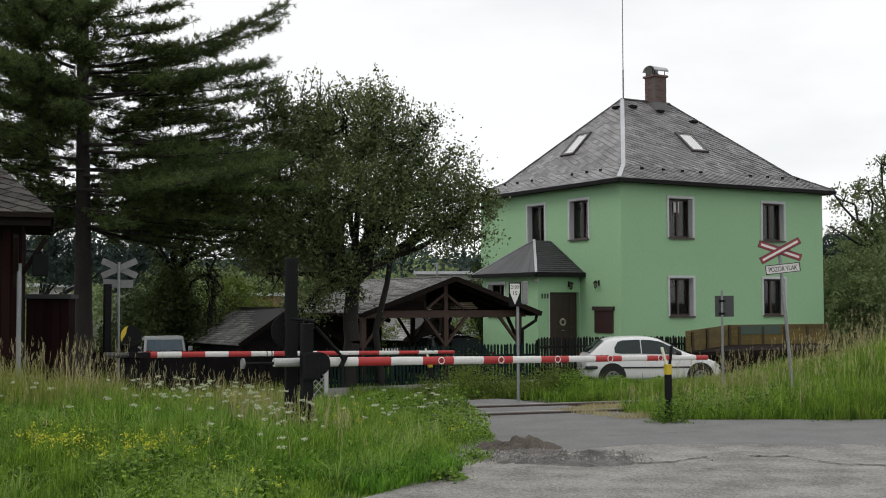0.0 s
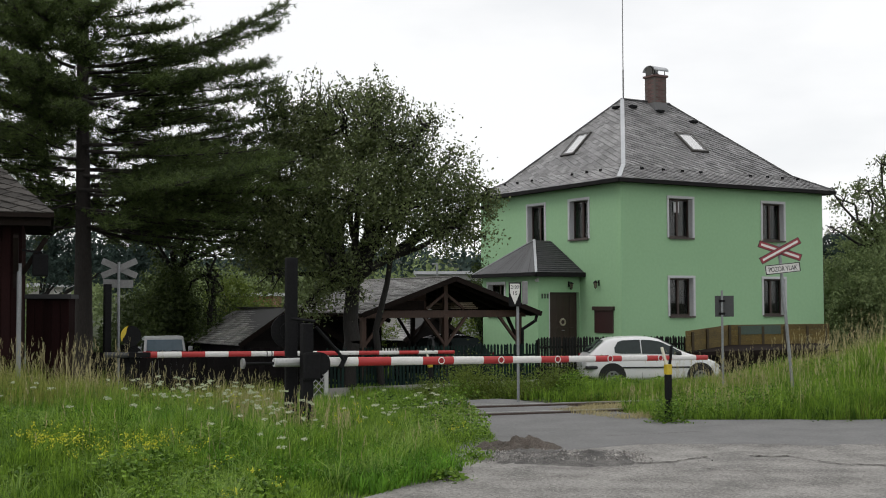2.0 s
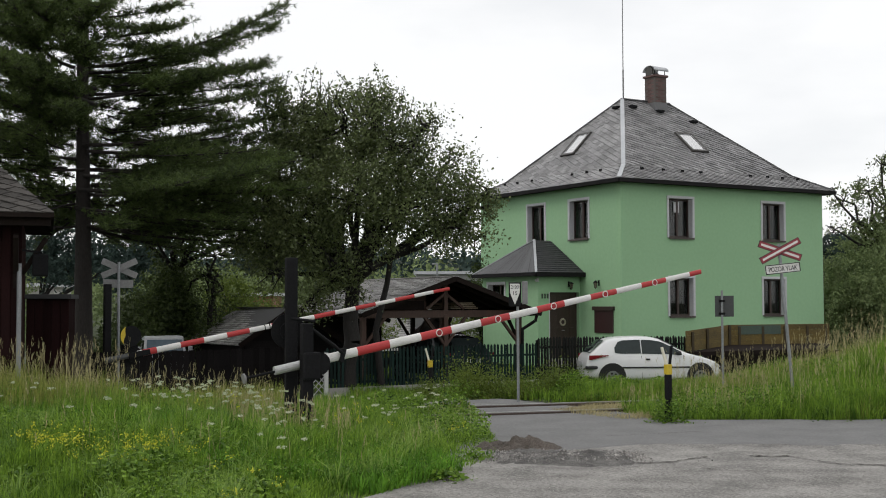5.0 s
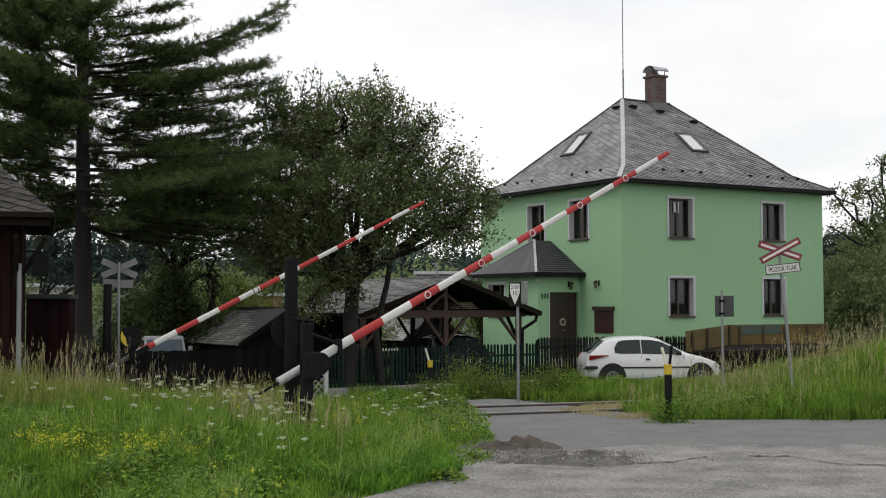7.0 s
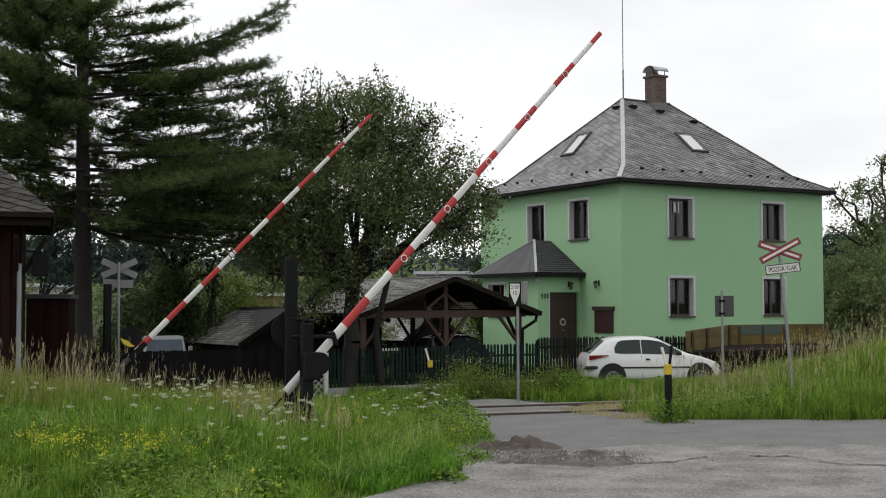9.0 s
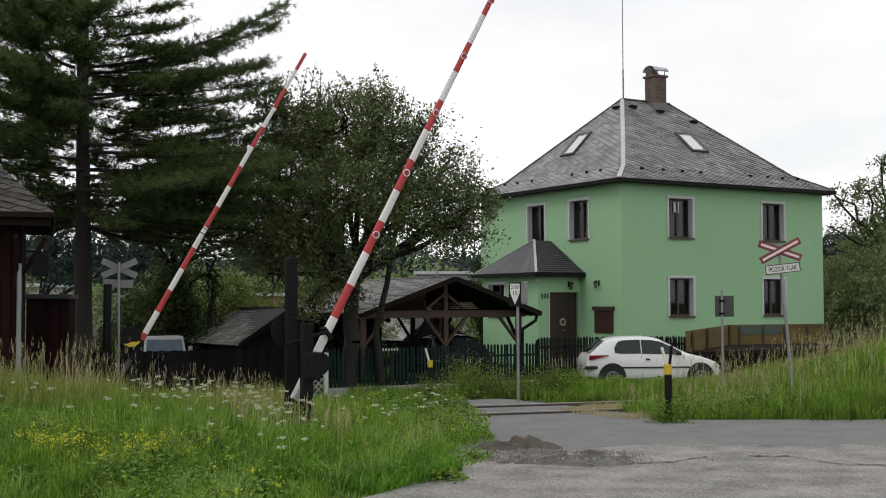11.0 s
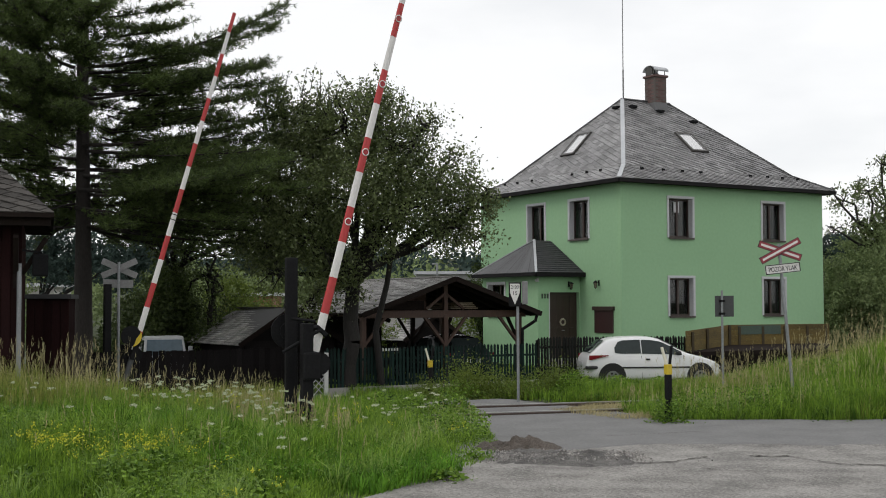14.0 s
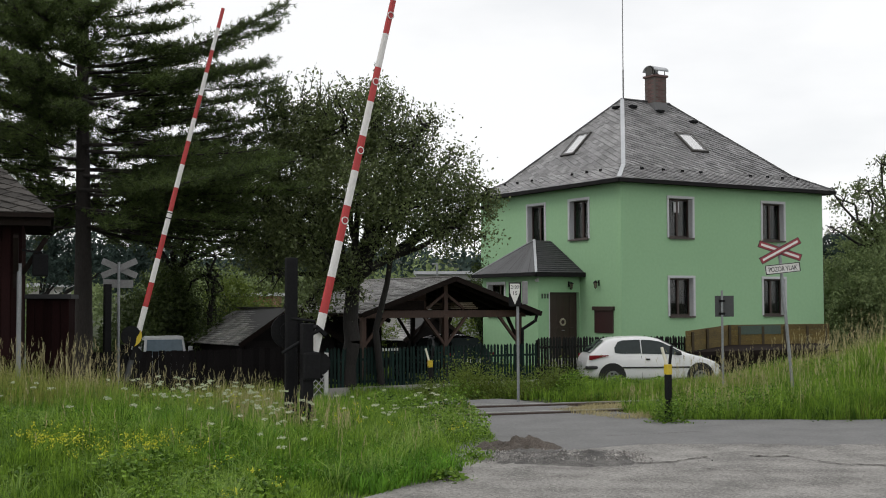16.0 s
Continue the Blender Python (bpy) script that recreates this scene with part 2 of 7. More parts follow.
def slanted_slates(name, corners, course, width, mat, parent, tilt=26.0, lift=0.03, gap=0.005, seed=1):
    """Slates in slanting rows over a slope with the plan corners eave left, eave right, top right, top left."""
    rng = np.random.default_rng(seed)
    pts = [Vector(p) for p in corners]
    pts = [p for i, p in enumerate(pts) if (p - pts[i - 1]).length > 1e-4]
    o = pts[0]
    e = (pts[1] - o).normalized()
    nrm = e.cross(pts[2] - o).normalized()
    if nrm.z < 0:
        nrm = -nrm
    up = nrm.cross(e)
    poly = [((p - o).dot(e), (p - o).dot(up)) for p in pts]
    c, sn = math.cos(radians(-tilt)), math.sin(radians(-tilt))
    uvs = [(x * c + y * sn, -x * sn + y * c) for x, y in poly]
    u0, u1 = min(p[0] for p in uvs), max(p[0] for p in uvs)
    v0, v1 = min(p[1] for p in uvs), max(p[1] for p in uvs)
    area = sum(poly[i - 1][0] * poly[i][1] - poly[i][0] * poly[i - 1][1] for i in range(len(poly)))
    verts, faces = [], []
    for r in range(int((v1 - v0) / course) + 2):
        v = v0 + r * course
        u = u0 - width * (1 + 0.5 * (r % 2))
        while u < u1 + width:
            drop = lift * rng.uniform(0.7, 1.3)
            cell = [(u + gap, v, drop), (u + width - gap, v, drop), (u + width - gap, v + course * 1.1, 0.006), (u + gap, v + course * 1.1, 0.006)]
            u += width
            q = [(a * c - b * sn, a * sn + b * c, h) for a, b, h in cell]
            for i in range(len(poly)):
                a, b = poly[i - 1], poly[i]
                sd = [((b[0] - a[0]) * (p[1] - a[1]) - (b[1] - a[1]) * (p[0] - a[0])) * (1 if area > 0 else -1) for p in q]
                out = []
                for j in range(len(q)):
                    if (sd[j - 1] >= 0) != (sd[j] >= 0):
                        t = sd[j - 1] / (sd[j - 1] - sd[j])
                        out.append(tuple(q[j - 1][k] + (q[j][k] - q[j - 1][k]) * t for k in range(3)))
                    if sd[j] >= 0:
                        out.append(q[j])
                q = out
                if len(q) < 3:
                    break
            if len(q) < 3:
                continue
            k = len(verts)
            m = len(q)
            verts += [o + e * p[0] + up * p[1] + nrm * p[2] for p in q]
            verts += [o + e * p[0] + up * p[1] + nrm * max(0.0, p[2] - 0.016) for p in q]
            faces.append(tuple(range(k, k + m)))
            faces += [(k + j, k + m + j, k + m + (j + 1) % m, k + (j + 1) % m) for j in range(m)]
    return tagged(raw(name, verts, faces, mat, parent), kind="stuff")


# ---- ground, road, railway ----
def build_ground():
    xs = np.concatenate([-np.geomspace(2500, 30, 14), np.arange(-28, 34.01, 0.5), np.geomspace(36, 2500, 14)])
    ys = np.concatenate([[-2500, -600, -150, -40, -15, -6, 0], np.arange(2, 64.01, 0.5), np.geomspace(66, 2500, 22)])
    X, Y = np.meshgrid(xs, ys)
    Z = terrain(X, Y)
    rng = np.random.default_rng(3)
    Z = Z + rng.normal(0, 0.008, Z.shape)
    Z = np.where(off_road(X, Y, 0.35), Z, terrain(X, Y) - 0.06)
    nx, ny = len(xs), len(ys)
    faces = [(j * nx + i, j * nx + i + 1, (j + 1) * nx + i + 1, (j + 1) * nx + i) for j in range(ny - 1) for i in range(nx - 1)]
    ob = raw("ground", np.stack([X, Y, Z], -1).reshape(-1, 3), faces, M["soil"], smooth=True)
    tagged(ob, "grassy ground, level at the crossing and lower beyond", "ground", kind="structure")


def road_sheet(name, vs, edge_l, edge_r, mat, z, label, seed=1):
    """A strip of road between two edges that depend on v."""
    rng = np.random.default_rng(seed)
    vv = np.linspace(vs[0], vs[1], int((vs[1] - vs[0]) / 0.35) + 1)
    verts, faces = [], []
    for j, v in enumerate(vv):
        a, b = edge_l(v) + rng.normal(0, 0.05), edge_r(v) + rng.normal(0, 0.05)
        for i in range(9):
            u = a + (b - a) * i / 8
            x, y = uv(u, v)
            verts.append((x, y, float(terrain(x, y)) + z))
    for j in range(len(vv) - 1):
        for i in range(8):
            k = j * 9 + i
            faces.append((k, k + 1, k + 10, k + 9))
    ob = raw(name, verts, faces, mat, smooth=True)
    return tagged(ob, label, "road", kind="structure")


def interp(points):
    a = np.array(points)
    return lambda v: float(np.interp(v, a[:, 0], a[:, 1]))


def build_road():
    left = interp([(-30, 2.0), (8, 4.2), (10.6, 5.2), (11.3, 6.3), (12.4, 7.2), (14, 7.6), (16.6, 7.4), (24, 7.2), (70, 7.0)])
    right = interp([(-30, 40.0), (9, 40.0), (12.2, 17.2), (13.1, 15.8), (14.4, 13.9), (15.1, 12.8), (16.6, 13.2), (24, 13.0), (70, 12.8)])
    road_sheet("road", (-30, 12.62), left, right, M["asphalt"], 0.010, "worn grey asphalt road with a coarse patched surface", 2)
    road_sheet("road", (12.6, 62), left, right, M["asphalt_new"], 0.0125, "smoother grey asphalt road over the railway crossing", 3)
    # the near edge of the smoother layer
    rng = np.random.default_rng(9)
    verts, faces = [], []
    n = 60
    for i in range(n + 1):
        x = 0.7 + 12.0 * i / n
        near = 16.2 + 0.22 * noise.noise((x * 0.9, 3, 1)) + 0.12 * noise.noise((x * 3.5, 5, 1)) + rng.normal(0, 0.04) - 0.03 * x
        verts += [(x, near, 0.0112), (x, near + 0.6, 0.018), (x, near + 3.0, 0.0155)]
    faces = [(3 * i + k, 3 * i + 3 + k, 3 * i + 4 + k, 3 * i + 1 + k) for i in range(n) for k in (0, 1)]
    tagged(raw("road_overlay", verts, faces, M["asphalt_new"], smooth=True), "smoother asphalt layer of the side road", "road", kind="structure")
    # crumbling dark patch with raised lip
    n, m = 46, 22
    verts, faces = [], []
    for j in range(m + 1):
        for i in range(n + 1):
            s, t = i / n, j / m
            x, y = 0.55 + 1.75 * s, 14.05 + 1.25 * t + 0.12 * math.sin(s * 7)
            edge = min(s, 1 - s, t, 1 - t)
            h = sm(0, 0.18, np.array(edge)) * (0.035 + 0.05 * noise.noise((x * 3, y * 3, 1)) + 0.03 * noise.noise((x * 9, y * 9, 4)))
            h += 0.03 * math.exp(-((t - 0.75) / 0.12) ** 2) * sm(0, 0.2, np.array(edge))
            verts.append((x, y, 0.008 + max(0.0, float(h)) if edge > 0 else 0.006))
    faces = [(j * (n + 1) + i, j * (n + 1) + i + 1, (j + 1) * (n + 1) + i + 1, (j + 1) * (n + 1) + i) for j in range(m) for i in range(n)]
    tagged(raw("asphalt_patch", verts, faces, M["patch"], smooth=False), "crumbling dark asphalt patch beside the verge", "road patch", kind="structure")
    # heap of soil where the verge meets the road
    n, m = 40, 18
    verts = []
    for j in range(m + 1):
        for i in range(n + 1):
            s, t = i / n, j / m
            x, y = 0.40 + 1.15 * s, 15.35 + 0.95 * t
            r = math.hypot((s - 0.5) * 2, (t - 0.5) * 2)
            h = max(0.0, 1 - r * r) * max(0.0, 0.11 + 0.20 * noise.noise((x * 3.1, y * 3.1, 2)) + 0.08 * noise.noise((x * 9, y * 9, 2)) + 0.04 * noise.noise((x * 22, y * 22, 5)))
            verts.append((x, y, 0.010 + h))
    faces = [(j * (n + 1) + i, j * (n + 1) + i + 1, (j + 1) * (n + 1) + i + 1, (j + 1) * (n + 1) + i) for j in range(m) for i in range(n)]
    tagged(raw("soil_heap", verts, faces, M["heap"]), "small heap of dark soil at the road edge", "soil heap")
    # loose gravel on the patch and along the road's ragged edge
    rng = np.random.default_rng(19)
    n = 3600
    loose = 15000
    x = np.concatenate([rng.uniform(0.5, 2.5, n // 2), rng.normal(0.2, 1.4, n - n // 2), rng.uniform(-1.5, 6.0, loose)])
    y = np.concatenate([rng.normal(14.75, 0.42, n // 2), rng.normal(12.6, 0.9, n - n // 2), rng.uniform(10.2, 14.0, loose)])
    u, v = to_uv(x, y)
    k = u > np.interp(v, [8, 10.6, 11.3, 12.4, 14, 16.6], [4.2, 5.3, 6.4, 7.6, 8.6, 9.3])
    x, y = x[k], y[k]
    n = len(x)
    r = rng.uniform(0.005, 0.020, n) * np.where(np.abs(y - 14.75) < 0.6, 1.1, 0.34)
    off = rng.normal(0, 1, (n, 4, 3))
    off /= np.linalg.norm(off, axis=2)[:, :, None]
    onpatch = (x > 0.6) & (x < 2.3) & (np.abs(y - 14.7) < 0.55)
    V = np.stack([x, y, np.where(onpatch, 0.055, 0.024)], -1)[:, None, :] + off * r[:, None, None]
    faces = []
    for q in range(n):
        b = 4 * q
        faces += [(b, b + 1, b + 2), (b, b + 2, b + 3), (b, b + 3, b + 1), (b + 1, b + 3, b + 2)]
    g = raw("gravel", V.reshape(-1, 3), faces, M["gravel"])
    tagged(g, "loose grey gravel on the crumbling road edge", "gravel", kind="stuff")
    # cracks: flat ribbons, with the shade inside them put into the dark colour
    for pts, w in (([(3.75, 14.85), (4.0, 14.78), (4.22, 14.82), (4.45, 14.30), (4.62, 14.05), (5.0, 14.0), (5.3, 13.85)], 0.035),
                   ([(2.2, 14.2), (2.75, 14.3), (3.0, 14.65), (3.25, 14.75)], 0.025),
                   ([(2.95, 13.75), (3.25, 13.55), (3.7, 13.42)], 0.014),
                   ([(2.3, 17.1), (2.8, 17.2), (3.3, 17.5), (3.9, 17.7)], 0.010)):
        rng = np.random.default_rng(len(pts))
        fine = []
        for (x0, y0), (x1, y1) in zip(pts, pts[1:]):
            for k in range(6):
                fine.append((x0 + (x1 - x0) * k / 6 + rng.normal(0, 0.012), y0 + (y1 - y0) * k / 6 + rng.normal(0, 0.02)))
        vs, fs = [], []
        for k, (x, y) in enumerate(fine):
            ww = 0.9 * w * (0.3 + rng.random())
            vs += [(x, y - ww, 0.021), (x, y + ww, 0.021)]
        fs = [(2 * k, 2 * k + 2, 2 * k + 3, 2 * k + 1) for k in range(len(fine) - 1)]
        tagged(raw("road_crack", vs, fs, M["crack"]), "crack in the asphalt, a flat ribbon with its shade as dark colour", "crack", kind="structure")


RAIL_YAW = 17.2


def build_rails():
    line = thing("railway_track", pose(0.67, 21.91, 0, 0, 0, RAIL_YAW), "single railway track crossing the road, rusty rails", "railway track", kind="structure")
    for y in (0.0, -1.43):
        bm = B()
        span(bm, -40, 60, y - 0.012, y + 0.012, -0.09, 0.02)
        span(bm, -40, 60, y - 0.07, y + 0.07, -0.12, -0.09)
        span(bm, -40, 60, y - 0.036, y + 0.036, 0.02, 0.035)
        part("rail", bm, M["rail_rust"], line)
        bm = B()
        span(bm, -40, 60, y - 0.034, y + 0.034, 0.035, 0.052, 0.004)
        part("rail_head", bm, M["rail_top"], line)
        bm = B()
        span(bm, -3.2, 2.2, y - 0.16 if y < 0 else y - 0.14, y - 0.07, -0.02, 0.04)
        part("check_rail", bm, M["rail_rust"], line)
    for k in range(-20, 60):
        x = k * 0.62 + 2.6
        if -6.5 < x < 1.0:
            continue
        bm = B()
        span(bm, x - 0.12, x + 0.12, -2.0, 0.57, -0.25, -0.11, 0.01)
        part("sleeper", bm, M["sleeper"], line)
    # ballast bed
    rng = np.random.default_rng(4)
    xs, ys = np.arange(0.9, 26, 0.12), np.arange(-2.4, 1.0, 0.10)
    X, Y = np.meshgrid(xs, ys)
    Z = -0.10 + rng.normal(0, 0.022, X.shape) - 0.25 * sm(0.75, 1.0, Y) - 0.1 * sm(-2.1, -2.4, -Y)
    nx = len(xs)
    faces = [(j * nx + i, j * nx + i + 1, (j + 1) * nx + i + 1, (j + 1) * nx + i) for j in range(len(ys) - 1) for i in range(nx - 1)]
    part_ob = raw("ballast_bed", np.stack([X, Y, Z + 0.06], -1).reshape(-1, 3), faces, M["ballast"], line)
    tagged(part_ob, "dry brown stone ballast", kind="stuff")


M["heap"] = material("dark_loose_soil", (0.150, 0.125, 0.105), (0.045, 0.038, 0.032), 1.0, scale=14, bump=1.0, detail=0.03, edge=(0.38, 0.64))
M["gravel"] = material("mixed_gravel", (0.36, 0.34, 0.32), (0.20, 0.19, 0.18), 0.9, scale=10, rand=0.55, island=True)
M["crack"] = material("crack_shadow_soil", (0.035, 0.028, 0.022), None, 1.0, scale=12)
M["sleeper"] = material("weathered_sleeper", (0.12, 0.09, 0.07), None, 0.95, scale=8, stretch=(4, 1, 1))


# ---- the green house ----
HX, HY, HG = 6.17, 41.65, -0.35
W_R, W_L = 10.0, 9.0
Z_EAVE = 6.15
WIN = 1.29
UT, UB, LT, LB = 5.70, 4.17, 2.85, 1.37


def window_unit(name, house, m, w, h, label, blind=None, curtain=True, sill=True):
    """A deep-set casement window: m maps x along the wall, y into it, z up from the opening's lower corner."""
    win = part(name, span(B(), 0.0, 0.055, 0.20, 0.26, 0, h), M["frame_brown"], house, label)
    win.matrix_basis = m
    bm = B()
    t = 0.085
    span(bm, -t, 0, -0.025, 0.0, 0.0, h + t)
    span(bm, w, w + t, -0.025, 0.0, 0.0, h + t)
    span(bm, 0, w, -0.025, 0.0, h, h + t)
    part("surround", bm, M["trim_white"], win, "pale grey painted surround")
    bm = B()
    span(bm, 0.0, 0.012, 0.0, 0.20, 0.0, h)
    span(bm, w - 0.012, w, 0.0, 0.20, 0.0, h)
    span(bm, 0.012, w - 0.012, 0.0, 0.20, h - 0.012, h)
    part("reveal", bm, M["trim_white"], win, "pale grey reveal")
    bm = B()
    f = 0.07
    span(bm, w - f, w, 0.20, 0.26, 0, h)
    span(bm, f, w - f, 0.20, 0.26, 0, f)
    span(bm, f, w - f, 0.20, 0.26, h - f, h)
    span(bm, w / 2 - 0.045, w / 2 + 0.045, 0.19, 0.26, f, h - f)
    part("window_frame", bm, M["frame_brown"], win)
    for a, b in ((f, w / 2 - 0.045), (w / 2 + 0.045, w - f)):
        pane = part("pane", span(B(), a, b, 0.235, 0.241, f, h - f), M["glass"], win)
        pane.visible_shadow = False
    if sill:
        bm = B()
        box(bm, (w / 2, 0.07, -0.02), (w + 0.06, 0.26, 0.04), (-4, 0, 0))
        span(bm, -0.03, w + 0.03, -0.075, -0.06, -0.055, 0.0)
        part("window_sill", bm, M["sill_brown"], win, "brown sheet sill")
    if curtain:
        vs, fs = [], []
        n = 60
        for i in range(n + 1):
            x = 0.05 + (w - 0.1) * i / n
            open_mid = 0.30 < i / n < 0.52
            y = 0.34 + 0.025 * math.sin(i * 1.15) + (0.2 if open_mid else 0)
            vs += [(x, y, 0.1), (x, y, h)]
        fs = [(2 * i, 2 * i + 2, 2 * i + 3, 2 * i + 1) for i in range(n) if not 0.30 < i / n < 0.50]
        raw("curtain", vs, fs, M["curtain"], win, "grey net curtain")
    if blind:
        part("sun_catcher", span(B(), *blind), M["trim_white"], win, "pale paper hanging in the pane")
    return win


def build_house():
    house = thing("house", pose(HX, HY, HG, 0, 0, 30.8), "two-storey light green rendered house with a grey slate hip roof", "house")
    g = HG
    H = Z_EAVE - g
    th = 0.42
    t = 0.085
    wr = [(2.09 + t, 2.09 + WIN - t), (6.70 + t, 6.70 + WIN - t)]
    wl = [(5.72 - WIN + t, 5.72 - t), (3.04 - WIN + t, 3.04 - t)]
    top_u, bot_u, top_l, bot_l = UT - t - g, UB - g + 0.03, LT - t - g, LB - g + 0.03
    holes_r = [(a, b, z0, z1) for a, b in wr for z0, z1 in ((bot_u, top_u), (bot_l, top_l))]
    holes_l = [(a, b, bot_u, top_u) for a, b in wl]
    bm = B()
    wall_holes(bm, (0, W_R), 0, H, holes_r, lambda q, a, b, c, d: span(q, a, b, 0, th, c, d))
    part("wall", bm, M["render_green"], house)
    bm = B()
    wall_holes(bm, (th, W_L), 0, H, holes_l, lambda q, a, b, c, d: span(q, 0, th, a, b, c, d))
    part("wall", bm, M["render_green"], house)
    part("wall", span(B(), th, W_R, W_L - th, W_L, 0, H), M["render_green"], house)
    part("wall", span(B(), W_R - th, W_R, th, W_L - th, 0, H), M["render_green"], house)
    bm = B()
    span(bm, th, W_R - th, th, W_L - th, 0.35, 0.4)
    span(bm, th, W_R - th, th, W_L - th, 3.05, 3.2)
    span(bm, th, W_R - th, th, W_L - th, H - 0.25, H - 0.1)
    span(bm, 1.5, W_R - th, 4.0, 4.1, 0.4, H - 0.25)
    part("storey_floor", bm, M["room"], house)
    for k, (a, b, z0, z1) in enumerate(holes_r):
        window_unit("window", house, pose(a, 0, z0), b - a, z1 - z0, "brown casement window in a pale surround", (0.40, 0.66, 0.195, 0.21, 0.92, 1.30) if k == 0 else None)
    for a, b, z0, z1 in holes_l:
        window_unit("window", house, pose(0, b, z0, 0, 0, -90), b - a, z1 - z0, "brown casement window in a pale surround", curtain=False)
    # roof: bell-cast hip
    o = 0.36
    ze, zm, zr = Z_EAVE - g + 0.03, Z_EAVE - g + 0.63, 9.95 - g
    cx, cy, half = W_R / 2, W_L / 2, 1.2
    E = [(-o, -o, ze), (W_R + o, -o, ze), (W_R + o, W_L + o, ze), (-o, W_L + o, ze)]
    i = 0.75
    Mi = [(i, i, zm), (W_R - i, i, zm), (W_R - i, W_L - i, zm), (i, W_L - i, zm)]
    R0, R1 = (cx - half, cy, zr), (cx + half, cy, zr)
    tops = [(R0, R1), (R1, R1), (R1, R0), (R0, R0)]
    vs = E + Mi + [R0, R1]
    fs = [(0, 1, 5, 4), (1, 2, 6, 5), (2, 3, 7, 6), (3, 0, 4, 7), (4, 5, 9, 8), (5, 6, 9), (6, 7, 8, 9), (7, 4, 8)]
    roof = raw("roof", vs, fs, M["slate_under"], house, "grey slate hip roof with zinc hips")
    for k in range(4):
        a, b = E[k], E[(k + 1) % 4]
        c, d = Mi[(k + 1) % 4], Mi[k]
        slanted_slates("slate_covering", (a, b, c, d), 0.19, 0.33, M["slate"], roof, seed=k + 1)
        tl, tr = (tops[k][0], tops[k][1])
        slanted_slates("slate_covering", (d, c, tr, tl), 0.19, 0.33, M["slate"], roof, seed=k + 11)
    # hips and ridge in sheet metal
    for e, m_, r in ((E[0], Mi[0], R0), (E[1], Mi[1], R1), (E[2], Mi[2], R1), (E[3], Mi[3], R0)):
        bm = B()
        up = Vector((0, 0, 0.03))
        beam(bm, Vector(e) + up, Vector(m_) + up, 0.15, 0.035)
        beam(bm, Vector(m_) + up, Vector(r) + up, 0.15, 0.035)
        part("hip_flashing", bm, M["zinc"] if e == E[0] else M["slate_grey_metal"], roof)
    part("ridge_flashing", beam(B(), Vector(R0) + Vector((0, 0, 0.02)), Vector(R1) + Vector((0, 0, 0.02)), 0.2, 0.04), M["slate_grey_metal"], roof)
    # eaves board and gutter
    bm = B()
    for k in range(4):
        a, b = Vector(E[k]), Vector(E[(k + 1) % 4])
        beam(bm, a + Vector((0, 0, -0.06)), b + Vector((0, 0, -0.06)), 0.12, 0.13)
    part("gutter", bm, M["gutter"], house, "dark gutter along the eaves")
    bm = B()
    for a, b in (((-o + 0.05, -o + 0.05), (W_R + o - 0.05, 0.0)), ((-o + 0.05, W_L), (W_R + o - 0.05, W_L + o - 0.05)), ((-o + 0.05, 0.0), (0.0, W_L)), ((W_R, 0.0), (W_R + o - 0.05, W_L))):
        span(bm, a[0], b[0], a[1], b[1], ze - 0.10, ze - 0.06)
    part("soffit", bm, M["gutter"], house)
    part("downpipe", rod(B(), (W_R + 0.08, 0.12, 0.1), (W_R + 0.08, 0.12, H), 0.045), M["steel_grey"], house)

    def on_front(x, s):
        """Point on the front slope above the bell-cast: x along the eave, s up the slope from 0 to 1."""
        return Vector((x, i + (cy - i) * s, zm + (zr - zm) * s))

    def on_left(y, s):
        return Vector((i + (cx - half - i) * s, y, zm + (zr - zm) * s))

    slope_f = math.degrees(math.atan2(zr - zm, cy - i))
    slope_l = math.degrees(math.atan2(zr - zm, cx - half - i))
    for base, rot in ((on_front(5.30, 0.26), (slope_f, 0, 0)), (on_left(5.1, 0.26), (slope_l, 0, -90))):
        win = part("roof_window", B_frame(0.86, 1.28, 0.09, 0.10), M["frame_grey"], roof, "slanted roof window reflecting the white sky")
        win.matrix_basis = pose(*base, *rot)
        pane = part("pane", span(B(), -0.36, 0.36, 0.09, 1.19, 0.055, 0.065), M["sky_glass"], win)
        part("sash", B_frame(0.74, 1.12, 0.035, 0.075, 0.08), M["trim_white"], win)
    # snow guards
    for xx in (1.3, 2.3, 3.2, 4.1, 6.6, 7.5, 8.3, 9.1):
        guard(roof, Vector((xx, -o + 0.75, ze + 0.42)), 0)
    for yy in (1.6, 2.4, 3.3, 5.9, 6.9, 7.8):
        guard(roof, Vector((-o + 0.75, yy, ze + 0.42)), -90)
    for p in (on_front(3.9, 0.87), on_front(5.2, 0.84), on_front(6.55, 0.72)):
        guard(roof, p, 0, vent=True)
    guard(roof, on_left(4.3, 0.86), -90, vent=True)
    # chimney on the ridge
    ch = part("chimney", span(B(), cx + 0.06, cx + 0.66, cy - 0.50, cy + 0.10, zr - 0.9, zr + 0.95), M["mortar"], roof, "red-brown brick chimney with a sheet cowl")
    bm = B()
    for k in range(5):
        o_ = 0.02 + 0.006 * k * k
        span(bm, cx + 0.06 - o_, cx + 0.66 + o_, cy - 0.50 - o_, cy + 0.10 + o_, zr - 0.08 - 0.13 * (k + 1), zr - 0.08 - 0.13 * k, 0.006)
    part("chimney_flashing", bm, M["slate_grey_metal"], ch)
    bm = B()
    span(bm, cx, cx + 0.72, cy - 0.56, cy + 0.16, zr + 0.95, zr + 1.04, 0.012)
    part("chimney_cap", bm, M["brick_red"], ch)
